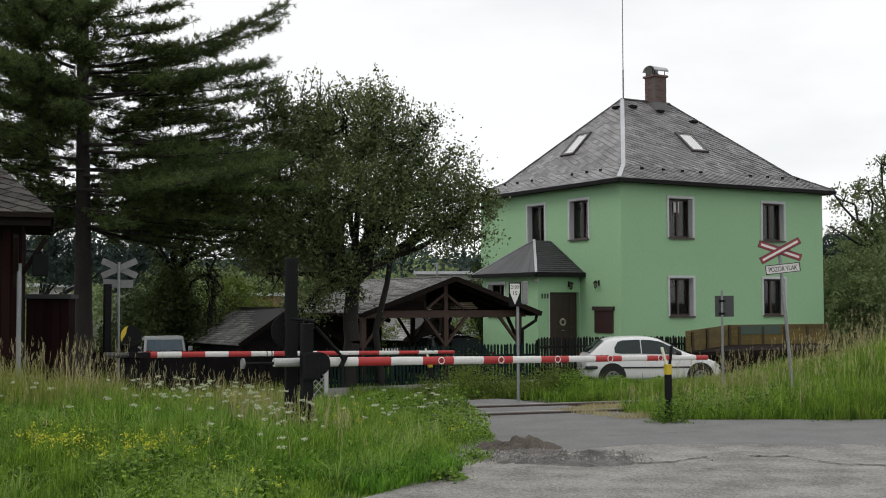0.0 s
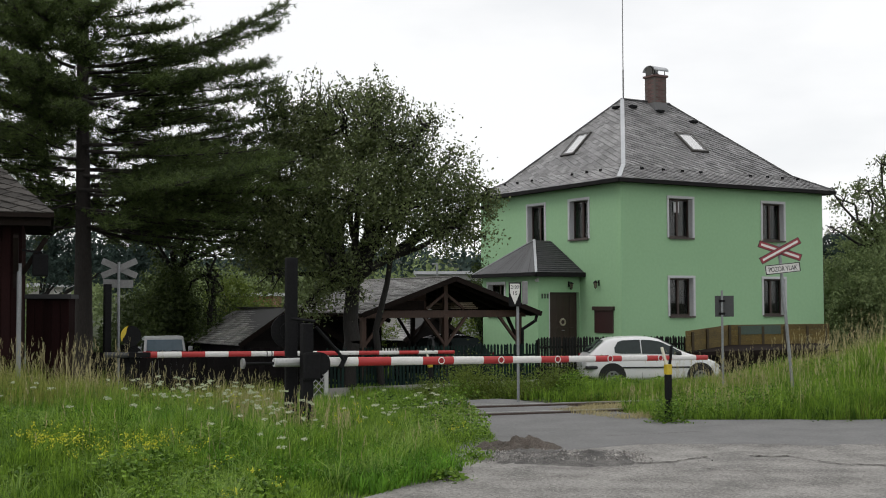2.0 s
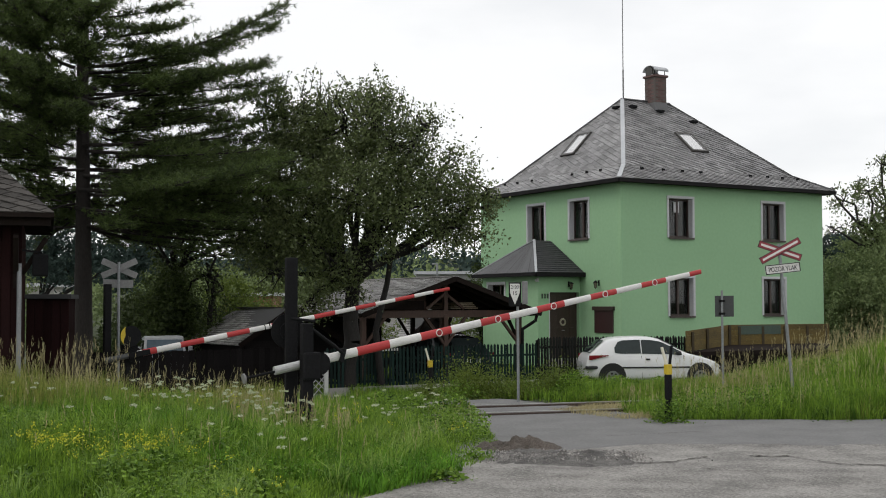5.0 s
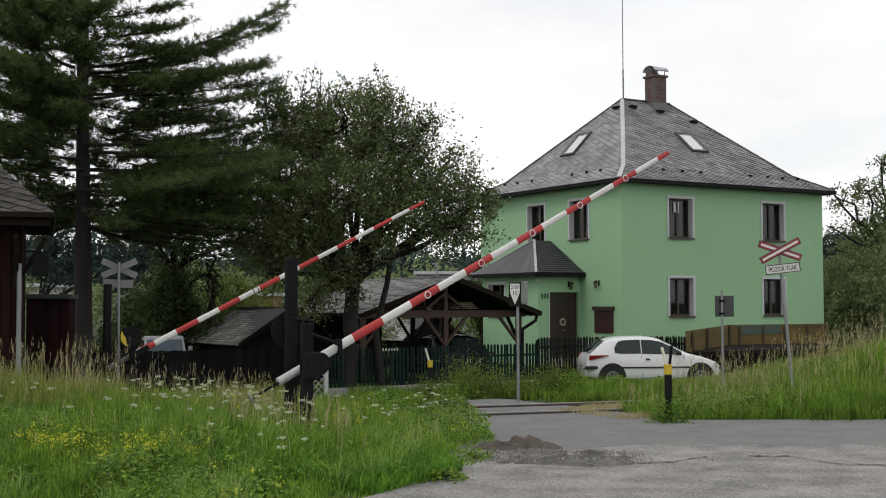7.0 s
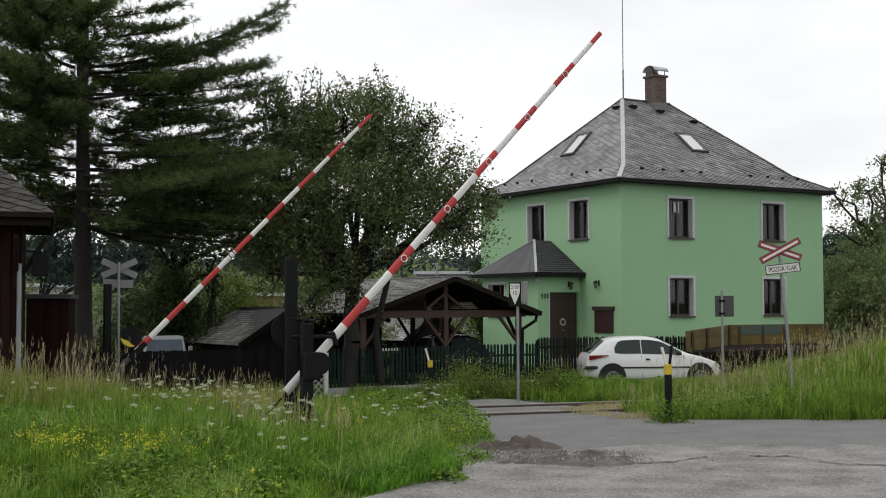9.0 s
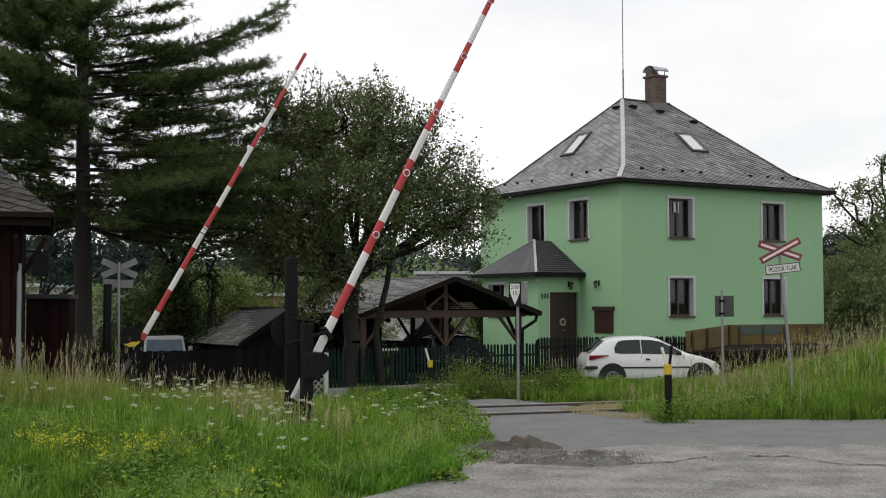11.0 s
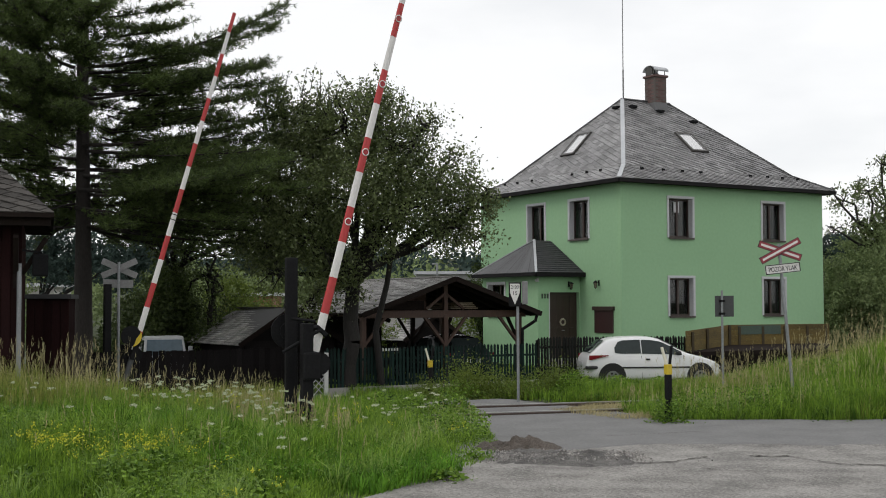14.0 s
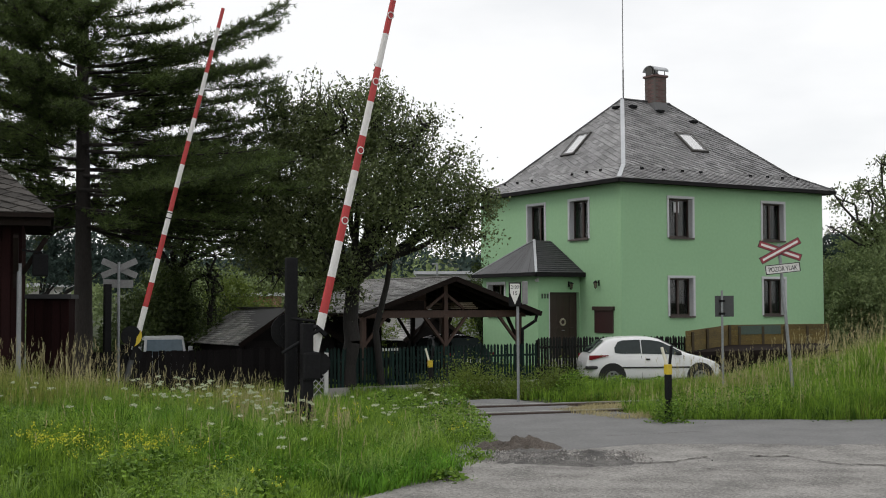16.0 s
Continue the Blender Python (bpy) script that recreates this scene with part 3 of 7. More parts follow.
    for px, py in ((0.10, -0.46), (0.62, -0.46), (0.10, 0.06), (0.62, 0.06)):
        part("cowl_leg", rod(B(), (cx + px, cy + py, zr + 1.04), (cx + px, cy + py, zr + 1.24), 0.018), M["steel_dark"], ch)
    part("flue", rod(B(), (cx + 0.36, cy - 0.2, zr + 1.04), (cx + 0.36, cy - 0.2, zr + 1.17), 0.14, 0.11), M["slate_grey_metal"], ch)
    vs = []
    for k in range(11):
        a_ = math.pi * k / 10
        y_, z_ = cy - 0.20 - 0.34 * math.cos(a_), zr + 1.20 + 0.21 * math.sin(a_)
        vs += [(cx + 0.0, y_, z_), (cx + 0.74, y_, z_ - 0.02)]
    cowl = raw("cowl", vs, [(2 * k, 2 * k + 2, 2 * k + 3, 2 * k + 1) for k in range(10)], M["zinc"], ch, "curved sheet cowl", smooth=True)
    cowl_mod = cowl.modifiers.new("thick", "SOLIDIFY")
    cowl_mod.thickness = 0.02
    part("cowl_end", rod(B(), (cx + 0.02, cy - 0.20, zr + 1.20), (cx + 0.05, cy - 0.20, zr + 1.20), 0.205, seg=20), M["frame_grey"], ch)
    # bricks of the chimney
    bricks = [bpy.data.meshes.new("brick"), bpy.data.meshes.new("brick")]
    for me, s in zip(bricks, ((0.232, 0.012, 0.062), (0.012, 0.232, 0.062))):
        bm = B()
        box(bm, (0, 0, 0), s)
        bm.to_mesh(me)
        bm.free()
        me.materials.append(M["brick_red"])
    row = 0
    z = zr - 0.02
    while z < zr + 0.93:
        for k in range(4):
            x = cx + (0.0 if row % 2 else -0.12) + 0.245 * k + 0.10
            if cx + 0.17 < x < cx + 0.55:
                ob = new("brick", bricks[0])
                ob.parent, ob.location = ch, (x, cy - 0.499, z)
            y = cy - 0.55 + (0.0 if row % 2 else 0.12) + 0.245 * k
            if cy - 0.39 < y < cy + 0.0:
                ob = new("brick", bricks[1])
                ob.parent, ob.location = ch, (cx + 0.061, y, z)
        z += 0.074
        row += 1
    # aerial
    bm = B()
    rod(bm, (R0[0] + 0.06, R0[1], zr - 0.1), (R0[0] + 0.06, R0[1], zr + 1.2), 0.03)
    rod(bm, (R0[0] + 0.06, R0[1], zr + 1.1), (R0[0] + 0.06, R0[1], zr + 6.0), 0.020, 0.016)
    part("aerial_mast", bm, M["slate_grey_metal"], house, "tall thin aerial mast")

    # entrance annexe on the gable side
    y0, y1, a = 2.35, 5.98, 1.86
    zt = 2.90 - g
    ax = part("annexe", span(B(), -a + 0.3, 0, y1 - 0.3, y1, 0, zt), M["render_green"], house, "small green entrance annexe with its own roof")
    dx0, dx1, dz = -1.38, -0.05, 2.27 - g
    bm = B()
    wall_holes(bm, (-a, 0), 0, zt, [(dx0, dx1, 0.25, dz)], lambda q, p, r, c, d: span(q, p, r, y0, y0 + 0.3, c, d))
    part("wall", bm, M["render_green"], ax)
    bm = B()
    wall_holes(bm, (y0 + 0.3, y1), 0, zt, [(4.50, 5.60, 1.78, 2.94)], lambda q, p, r, c, d: span(q, -a, -a + 0.3, p, r, c, d))
    part("wall", bm, M["render_green"], ax)
    w2 = window_unit("window", ax, pose(-a, 5.60, 1.78, 0, 0, -90), 1.10, 1.16, "small brown window in a pale surround", curtain=False)
    # door
    door = part("door", span(B(), dx0, dx1, y0 + 0.16, y0 + 0.24, 0.25, dz), M["frame_brown"], ax, "dark brown panelled front door with a wreath")
    bm = B()
    for k in range(4):
        xx = dx0 + 0.11 + k * 0.30
        span(bm, xx, xx + 0.20, y0 + 0.14, y0 + 0.16, 0.40, 1.35, 0.01)
        span(bm, xx, xx + 0.20, y0 + 0.14, y0 + 0.16, 1.45, dz - 0.12, 0.01)
    part("door_panel", bm, M["door_panel"], door)
    bm = B()
    for k in range(14):
        q0, q1 = 2 * math.pi * k / 14, 2 * math.pi * (k + 1) / 14
        c = ((dx0 + dx1) / 2, y0 + 0.10, 1.55)
        rod(bm, (c[0] + 0.11 * math.cos(q0), c[1], c[2] + 0.11 * math.sin(q0)), (c[0] + 0.11 * math.cos(q1), c[1], c[2] + 0.11 * math.sin(q1)), 0.035, seg=6)
    part("wreath", bm, M["wreath"], door, "pale dried wreath")
    part("door_handle", rod(B(), (dx0 + 0.62, y0 + 0.10, 1.25), (dx0 + 0.74, y0 + 0.10, 1.25), 0.012), M["steel_grey"], door)
    part("door_frame", span(B(), dx0 - 0.02, dx0 + 0.02, y0 - 0.01, y0 + 0.2, 0.25, dz), M["trim_white"], ax)
    part("door_step", span(B(), dx0 - 0.2, dx1 + 0.2, y0 - 0.9, y0, 0.0, 0.24, 0.02), M["concrete"], ax)
    # number plate as plain bars
    for k in range(3):
        part("number_bar", span(B(), -1.72 + 0.115 * k, -1.65 + 0.115 * k, y0 - 0.012, y0, dz - 0.22, dz - 0.05), M["number"], ax)
    # annexe roof: hipped, ridge runs out from the wall
    oo = 0.28
    er = [(-a - oo, y0 - oo, zt + 0.05), (0.0, y0 - oo, zt + 0.05), (0.0, y1 + oo, zt + 0.05), (-a - oo, y1 + oo, zt + 0.05)]
    ym = (y0 + y1) / 2
    rz = 4.22 - g
    ra, rb = (-0.74, ym, rz), (0.0, ym, rz)
    aroof = raw("annexe_roof", er + [ra, rb], [(0, 1, 5, 4), (3, 0, 4), (2, 3, 4, 5)], M["slate_under"], ax, "dark shingled hip roof")
    courses("shingle_covering", er[0], er[1], rb, ra, 0.16, 0.26, M["slate_dark"], aroof, seed=31)
    courses("shingle_covering", er[3], er[0], ra, ra, 3.0, 0.17, M["rib_sheet"], aroof, seed=32, lift=0.04, gap=0.006)
    courses("shingle_covering", er[2], er[3], ra, rb, 0.16, 0.26, M["slate_dark"], aroof, seed=33)
    for e in (er[0], er[3]):
        part("hip_flashing", beam(B(), Vector(e) + Vector((0, 0, 0.03)), Vector(ra) + Vector((0, 0, 0.03)), 0.09, 0.03), M["zinc"], aroof)
    bm = B()
    beam(bm, Vector(er[0]) + Vector((0, 0, -0.05)), Vector(er[1]) + Vector((0, 0, -0.05)), 0.12, 0.16)
    beam(bm, Vector(er[3]) + Vector((0, 0, -0.05)), Vector(er[0]) + Vector((0, 0, -0.05)), 0.12, 0.12)
    span(bm, -a - oo + 0.05, 0, y0 - oo + 0.05, y0, zt - 0.02, zt + 0.01)
    span(bm, -a - oo + 0.05, -a, y0, y1 + oo, zt - 0.02, zt + 0.01)
    part("gutter", bm, M["gutter"], aroof)
    # wall lamps, meter cabinet, camera
    for p, rz_ in (((-0.52, y0, 2.52 - g), 0), ((0.0, 1.25, 2.55 - g), -90)):
        lamp = part("wall_lamp", wall_lamp_mesh(), M["steel_dark"], house, "small black wall lantern")
        lamp.matrix_basis = pose(*p, 0, 0, rz_)
        part("lantern_glass", rod(B(), (0, -0.16, -0.13), (0, -0.16, 0.05), 0.035, 0.07, 6), M["lamp_glass"], lamp)
    cab = part("meter_cabinet", span(B(), -0.045, 0.0, 0.45, 1.48, 0.93 - g - 0.1, 1.62 - g), M["cabinet_red"], house, "dark red meter cabinet with a small canopy")
    part("cabinet_canopy", span(B(), -0.10, 0.0, 0.38, 1.55, 1.62 - g, 1.76 - g, 0.01), M["frame_brown"], cab)
    bm = B()
    rod(bm, (-a, y0 + 0.1, zt - 0.22), (-a - 0.14, y0 - 0.06, zt - 0.20), 0.045)
    span(bm, -a - 0.06, -a + 0.02, y0 - 0.03, y0 + 0.03, zt - 0.26, zt - 0.12)
    part("security_camera", bm, M["trim_white"], ax, "small white wall camera")


def B_frame(w, h, t, depth, off=0.0):
    """A rectangular frame lying in x, y, centred in x, from y = off."""
    bm = B()
    span(bm, -w / 2, -w / 2 + t, off, off + h, 0, depth)
    span(bm, w / 2 - t, w / 2, off, off + h, 0, depth)
    span(bm, -w / 2 + t, w / 2 - t, off, off + t, 0, depth)
    span(bm, -w / 2 + t, w / 2 - t, off + h - t, off + h, 0, depth)
    return bm


def guard(roof, p, turn, vent=False):
    bm = B()
    if vent:
        span(bm, -0.16, 0.16, -0.14, 0.10, 0.0, 0.10, 0.02)
    else:
        span(bm, -0.08, 0.08, -0.008, 0.008, 0.03, 0.11, 0.004)
        rod(bm, (0, 0, 0.0), (0, 0.22, 0.10), 0.012)
    ob = part("roof_vent" if vent else "snow_guard", bm, M["steel_dark"], roof)
    ob.matrix_basis = pose(p.x, p.y, p.z, 0, 0, turn)


def wall_lamp_mesh():
    bm = B()
    span(bm, -0.03, 0.03, -0.02, 0.0, -0.06, 0.14)
    rod(bm, (0, -0.01, 0.10), (0, -0.16, 0.12), 0.012)
    rod(bm, (0, -0.16, 0.05), (0, -0.16, 0.12), 0.10, 0.02, 8)
    rod(bm, (0, -0.16, -0.16), (0, -0.16, -0.13), 0.02, 0.035, 8)
    for k in range(6):
        q = math.pi * k / 3
        rod(bm, (0.036 * math.cos(q), -0.16 + 0.036 * math.sin(q), -0.13), (0.074 * math.cos(q), -0.16 + 0.074 * math.sin(q), 0.05), 0.006, seg=5)
    return bm


M["slate_grey_metal"] = material("grey_sheet_flashing", (0.17, 0.17, 0.175), None, 0.5, 0.2)
M["rib_sheet"] = material("grey_ribbed_roof_sheet", (0.085, 0.085, 0.088), (0.060, 0.060, 0.063), 0.6, scale=5, rand=0.14, island=True)
M["frame_grey"] = material("dark_grey_window_cladding", (0.07, 0.065, 0.06), None, 0.5, 0.2)
M["door_panel"] = material("dark_brown_door_panel", (0.040, 0.024, 0.018), (0.028, 0.017, 0.012), 0.5, scale=8, stretch=(5, 5, 0.5))
M["wreath"] = material("dried_straw_wreath", (0.40, 0.36, 0.28), None, 0.9, scale=20)
M["concrete"] = material("grey_concrete", (0.34, 0.33, 0.31), (0.24, 0.23, 0.22), 0.9, scale=8, bump=0.4)
M["number"] = material("dark_grey_numerals", (0.06, 0.09, 0.06), None, 0.7)
M["lamp_glass"] = material("amber_lamp_glass", (0.20, 0.17, 0.12), None, 0.2)
M["cabinet_red"] = material("dark_red_painted_cabinet", (0.045, 0.015, 0.015), (0.030, 0.011, 0.011), 0.5, scale=5)


# ---- level crossing barriers ----
NEAR = (-1.75, 16.11, 1.12, 29.6)
FAR = (-6.19, 24.06, 0.89, 29.9)
L_STRIPE = 0.5


def boom_part(barrier, length, first, count, rings, r0, r1, tail, tail_mat):
    """A striped boom: its pivot is its origin and it points along x."""
    boom = part("boom", flat_rod((0.10, 0, 0), (first, 0, 0), r0 * 0.98, r0 * 0.98), M["boom_white"], barrier, "long red and white striped barrier boom")
    x = first
    for k in range(count):
        x1 = min(x + L_STRIPE, length)
        ra, rb = (r0 + (r1 - r0) * x / length, r0 + (r1 - r0) * x1 / length)
        s = part("stripe", flat_rod((x, 0, 0), (x1, 0, 0), ra, rb), M["boom_red"] if k % 2 == 0 else M["boom_white"], boom, "red stripe" if k % 2 == 0 else "white stripe", smooth=False)
        x = x1
        if x >= length - 0.01:
            break
    for rx in rings:
        rr = r0 + (r1 - r0) * rx / length
        bm = B()
        ring_mesh(bm, (rx, -rr * 0.55 - 0.006, 0), 0.046, 0.008)
        ring = part("reflector_ring", bm, M["boom_white"], boom, "white ring round a red reflector")
        part("reflector", rod(B(), (rx, -rr * 0.5, 0), (rx, -rr * 0.55 - 0.008, 0), 0.039, seg=16), M["reflector"], ring)
    bm = B()
    rod(bm, (-0.62 * tail, 0, 0), (-0.05, 0, 0), r0 * 0.9, seg=12)
    part("tail", bm, M[tail_mat], boom, "grey counterweight tail")
    return boom


def flat_rod(a, b, r0, r1):
    """A boom length of flattened oval section."""
    bm = rod(B(), a, b, r0, r1, 16)
    bmesh.ops.scale(bm, vec=(1, 0.55, 1), verts=bm.verts)
    return bm


def ring_mesh(bm, c, R, r, n=18):
    for k in range(n):
        a, b = 2 * math.pi * k / n, 2 * math.pi * (k + 1) / n
        rod(bm, (c[0] + R * math.cos(a), c[1], c[2] + R * math.sin(a)), (c[0] + R * math.cos(b), c[1], c[2] + R * math.sin(b)), r, seg=6)
    return bm


def build_near_barrier():
    x, y, z, yaw = NEAR
    b = thing("barrier", pose(x, y, z, 0, 0, yaw), "black level crossing barrier stand with a red and white boom", "barrier", "crossing barriers")
    bm = B()
    span(bm, -0.24, -0.09, -0.26, -0.14, -z - 0.05, 0.52, 0.015)
    part("stand_post", bm, M["steel_dark"], b)
    bm = B()
    span(bm, -0.24, 0.0, -0.30, -0.12, -0.22, 0.14, 0.03)
    rod(bm, (0.0, -0.26, -0.01), (0.0, -0.12, -0.01), 0.15, seg=18)
    rod(bm, (-0.02, -0.2, 0), (-0.02, 0.12, 0), 0.05)
    part("drive_box", bm, M["steel_dark"], b, "rounded black drive housing")
    bm = B()
    span(bm, -0.30, -0.04, -0.32, -0.10, -z - 0.05, -z + 0.10, 0.02)
    part("footing", bm, M["concrete"], b)
    boom = boom_part(b, 6.92, 0.67, 13, [1.96, 2.96, 3.96, 4.94, 5.93], 0.064, 0.038, 0.88, "tail_grey")
    for y0 in (-0.075, 0.045):
        part("clamp_plate", span(B(), -0.10, 0.14, y0, y0 + 0.03, -0.055, 0.055, 0.012), M["steel_dark"], boom)
    bm = B()
    box(bm, (0.43, 0, 0), (0.055, 0.16, 0.19), (0, 25, 0), 0.01)
    part("boom_clamp", bm, M["steel_dark"], boom, "black clamp")
    bm = B()
    limb_pts = [(0.44, -0.06, 0.02), (0.33, -0.07, 0.15), (0.19, -0.07, 0.29), (0.02, -0.06, 0.47)]
    for a, c in zip(limb_pts, limb_pts[1:]):
        rod(bm, a, c, 0.026, 0.022, 8)
    part("stay", bm, M["steel_dark"], boom)
    part("tail_rod", rod(B(), (-0.96, 0, -0.01), (-0.50, 0, -0.01), 0.018, seg=8), M["steel_dark"], boom)
    part("tail_disc", rod(B(), (-0.985, 0, -0.01), (-0.96, 0, -0.01), 0.068, seg=18), M["sign_back"], boom, "pale round plate at the tail's end")
    return boom


def build_signal():
    """The warning signal beside the barrier, seen from behind its round board."""
    s = thing("crossing_signal", pose(-2.045, 16.25, 0, 0, 0, 20), "tall black crossing signal post with a round backing board", "crossing signal")
    part("post", span(B(), -0.085, 0.075, -0.06, 0.06, -0.1, 2.52, 0.02), M["steel_dark"], s)
    bm = B()
    rod(bm, (-0.02, 0.10, 1.53), (-0.02, 0.13, 1.53), 0.235, seg=28)
    rod(bm, (-0.02, 0.06, 1.53), (-0.02, 0.10, 1.53), 0.12, seg=18)
    part("backing_board", bm, M["steel_dark"], s)
    bm = B()
    rod(bm, (-0.02, -0.05, 1.70), (0.30, -0.10, 1.66), 0.02, 0.02)
    part("cable_arm", bm, M["steel_dark"], s)


def build_far_barrier():
    x, y, z, yaw = FAR
    b = thing("barrier", pose(x, y, z, 0, 0, yaw), "far level crossing barrier with a striped boom among trees", "barrier", "crossing barriers")
    bm = B()
    span(bm, -0.10, 0.06, 0.12, 0.26, -z - 0.3, 0.35, 0.015)
    part("stand_post", bm, M["steel_dark"], b)
    bm = B()
    span(bm, -0.16, 0.14, 0.10, 0.34, -0.22, 0.20, 0.03)
    rod(bm, (0.05, 0.02, 0), (0.05, 0.34, 0), 0.15, seg=18)
    part("drive_box", bm, M["steel_dark"], b, "black drive housing")
    part("signal_post", span(B(), -0.42, -0.28, 0.55, 0.70, -z - 0.5, 1.42, 0.02), M["steel_dark"], b)
    # the far tail's darker grey holds the shade it hangs in
    boom = boom_part(b, 7.43, 0.99, 13, [], 0.062, 0.038, 0.9, "sign_back_dark")
    for y0 in (-0.08, 0.05):
        part("clamp_plate", span(B(), -0.10, 0.34, y0, y0 + 0.03, -0.055, 0.055, 0.012), M["steel_dark"], boom)
    part("stripe", flat_rod((0.20, 0, 0), (0.49, 0, 0), 0.064, 0.064), M["boom_red"], boom, "red stripe")
    for x in (2.84, 2.95):
        part("band", flat_rod((x - 0.01, 0, 0), (x + 0.01, 0, 0), 0.056, 0.056), M["steel_dark"], boom, "thin black band")
    # crank disc with a yellow crescent on its rim
    disc = part("crank_disc", rod(B(), (0, -0.012, 0), (0, 0.012, 0), 0.20, seg=30), M["steel_dark"], b, "black crank disc with a yellow crescent")
    vs, fs = [], []
    n = 14
    for k in range(n + 1):
        a = radians(180 + (-52 + 104 * k / n))
        w = 0.095 * math.sin(math.pi * k / n)
        for r in (0.212, 0.212 - w - 0.002):
            vs += [(r * math.cos(a), -0.022, r * math.sin(a)), (r * math.cos(a), -0.014, r * math.sin(a))]
    for k in range(n):
        q = 4 * k
        fs += [(q, q + 4, q + 6, q + 2), (q + 1, q + 3, q + 7, q + 5), (q, q + 1, q + 5, q + 4), (q + 2, q + 6, q + 7, q + 3)]
    raw("yellow_crescent", vs, fs, M["yellow"], disc, "yellow painted crescent")
    return boom, disc


# seconds and lift of the booms in degrees
LIFT_NEAR = [(0, -0.95), (3.3, -0.95), (3.5, -0.6), (3.7, 0.6), (4.0, 2.75), (4.2, 4.4), (4.7, 8.3), (5.3, 12.9), (5.8, 16.8), (6.3, 20.9), (6.5, 22.6), (7.0, 27.2), (7.5, 31.3), (8.0, 35.9),
             (8.5, 41.1), (9.0, 45.7), (9.2, 47.9), (9.8, 53.0), (10.5, 58.2), (11.3, 63.3), (11.5, 64.5), (12.0, 67.9), (12.5, 70.55), (13.0, 72.6), (13.5, 73.9), (14.0, 74.8), (14.5, 75.5), (15.0, 76.0), (15.5, 76.2), (16.0, 76.3)]
LIFT_FAR = [(0, -0.9), (3.0, -0.9), (3.2, -0.6), (3.5, 0.4), (4.0, 2.7), (4.2, 4.3), (4.7, 8.2), (5.3, 12.6), (5.8, 16.4), (6.3, 20.6), (6.5, 22.3), (7.0, 26.5), (7.5, 31.0), (8.0, 35.3),
            (8.5, 39.8), (9.0, 44.5), (9.2, 46.4), (9.8, 51.2), (10.5, 56.6), (11.3, 61.8), (11.5, 63.0), (12.0, 66.2), (12.5, 68.9), (13.0, 70.9), (13.5, 72.4), (14.0, 73.6), (14.5, 74.6), (15.0, 75.1), (15.5, 75.5), (16.0, 75.6)]
DISC = [(0, -22), (3.0, -22), (4.2, -15), (5.3, -4), (6.3, 10), (7.0, 20), (8.0, 38), (9.2, 62), (10.3, 84), (11.3, 106), (12.5, 130), (13.5, 146), (14.5, 155), (16.0, 161)]
M["reflector"] = material("red_reflector", (0.36, 0.02, 0.025), None, 0.25, scale=30)
M["tail_grey"] = material("pale_grey_paint", (0.50, 0.50, 0.50), (0.36, 0.36, 0.36), 0.6, scale=7)
M["yellow"] = material("yellow_paint", (0.62, 0.46, 0.03), (0.48, 0.35, 0.02), 0.5, scale=8)


def rest_post(m, h, label):
    """The forked post on which a lowered boom rests."""
    p = thing("boom_rest_post", m, label, "post", "boom rest posts")
    part("post", span(B(), -0.045, 0.045, -0.042, 0.042, -0.3, h - 0.36, 0.01), M["steel_dark"], p)
    part("collar", span(B(), -0.048, 0.048, -0.045, 0.045, h - 0.36, h - 0.20, 0.008), M["yellow"], p, "yellow painted collar")
    bm = B()
    beam(bm, (-0.035, 0, h - 0.20), (-0.12, 0, h + 0.07), 0.024, 0.04)
    part("fork_arm", bm, M["fork_white"], p, "pale fork arm")
    bm = B()
    beam(bm, (0.035, 0, h - 0.20), (0.075, 0, h + 0.09), 0.028, 0.04)
    part("fork_arm", bm, M["steel_dark"], p)
    return p


M["fork_white"] = material("cream_reflective_paint", (0.80, 0.77, 0.62), (0.66, 0.63, 0.50), 0.4, scale=9)


# ---- warning signs ----
def crossbuck(m, h, lean, label, front=True):
    """A Saint Andrew's cross with a plate under it, on a tubular post."""
    s = thing("crossing_sign", m @ pose(0, 0, 0, 0, lean, 0), label, "crossing sign", "crossing signs")
    part("post", rod(B(), (0, 0.035, -0.3), (0, 0.035, h + 0.0), 0.029, 0.029, 14), M["steel_grey"], s)
    arm_front = M["boom_white"] if front else M["sign_back"]
    for a in (24, -24):
        ob = part("cross_arm", box(B(), (0, 0, 0), (0.79, 0.012, 0.128), None, 0.003), M["sign_edge"] if front else M["sign_back"], s, "white arm with a red border and black edge" if front else "grey arm seen from behind")
        ob.matrix_basis = pose(0, -0.012 if a > 0 else -0.034, h - 0.13, 0, a, 0)
        if front:
            part("arm_border", box(B(), (0, -0.008, 0), (0.765, 0.006, 0.104)), M["sign_red"], ob)
            part("arm_face", box(B(), (0, -0.013, 0), (0.70, 0.006, 0.040)), arm_front, ob)
    pl = part("text_plate", box(B(), (0, 0, 0), (0.62, 0.012, 0.17), None, 0.004), M["boom_white"] if front else M["sign_back"], s)
    pl.matrix_basis = pose(0.02, -0.012, h - 0.45, 0, -1.5, 0)
    if front:
        bm = B()
        for x0, x1, z0, z1 in ((-0.305, 0.305, 0.07, 0.083), (-0.305, 0.305, -0.083, -0.07), (-0.308, -0.293, -0.07, 0.07), (0.293, 0.308, -0.07, 0.07)):
            span(bm, x0, x1, -0.012, -0.006, z0, z1)
        part("plate_border", bm, M["steel_dark"], pl)
        lettering("POZOR VLAK", 0.125, pl, pose(0, -0.009, -0.045, 90, 0, 0), M["steel_dark"], 0.50)
    return s


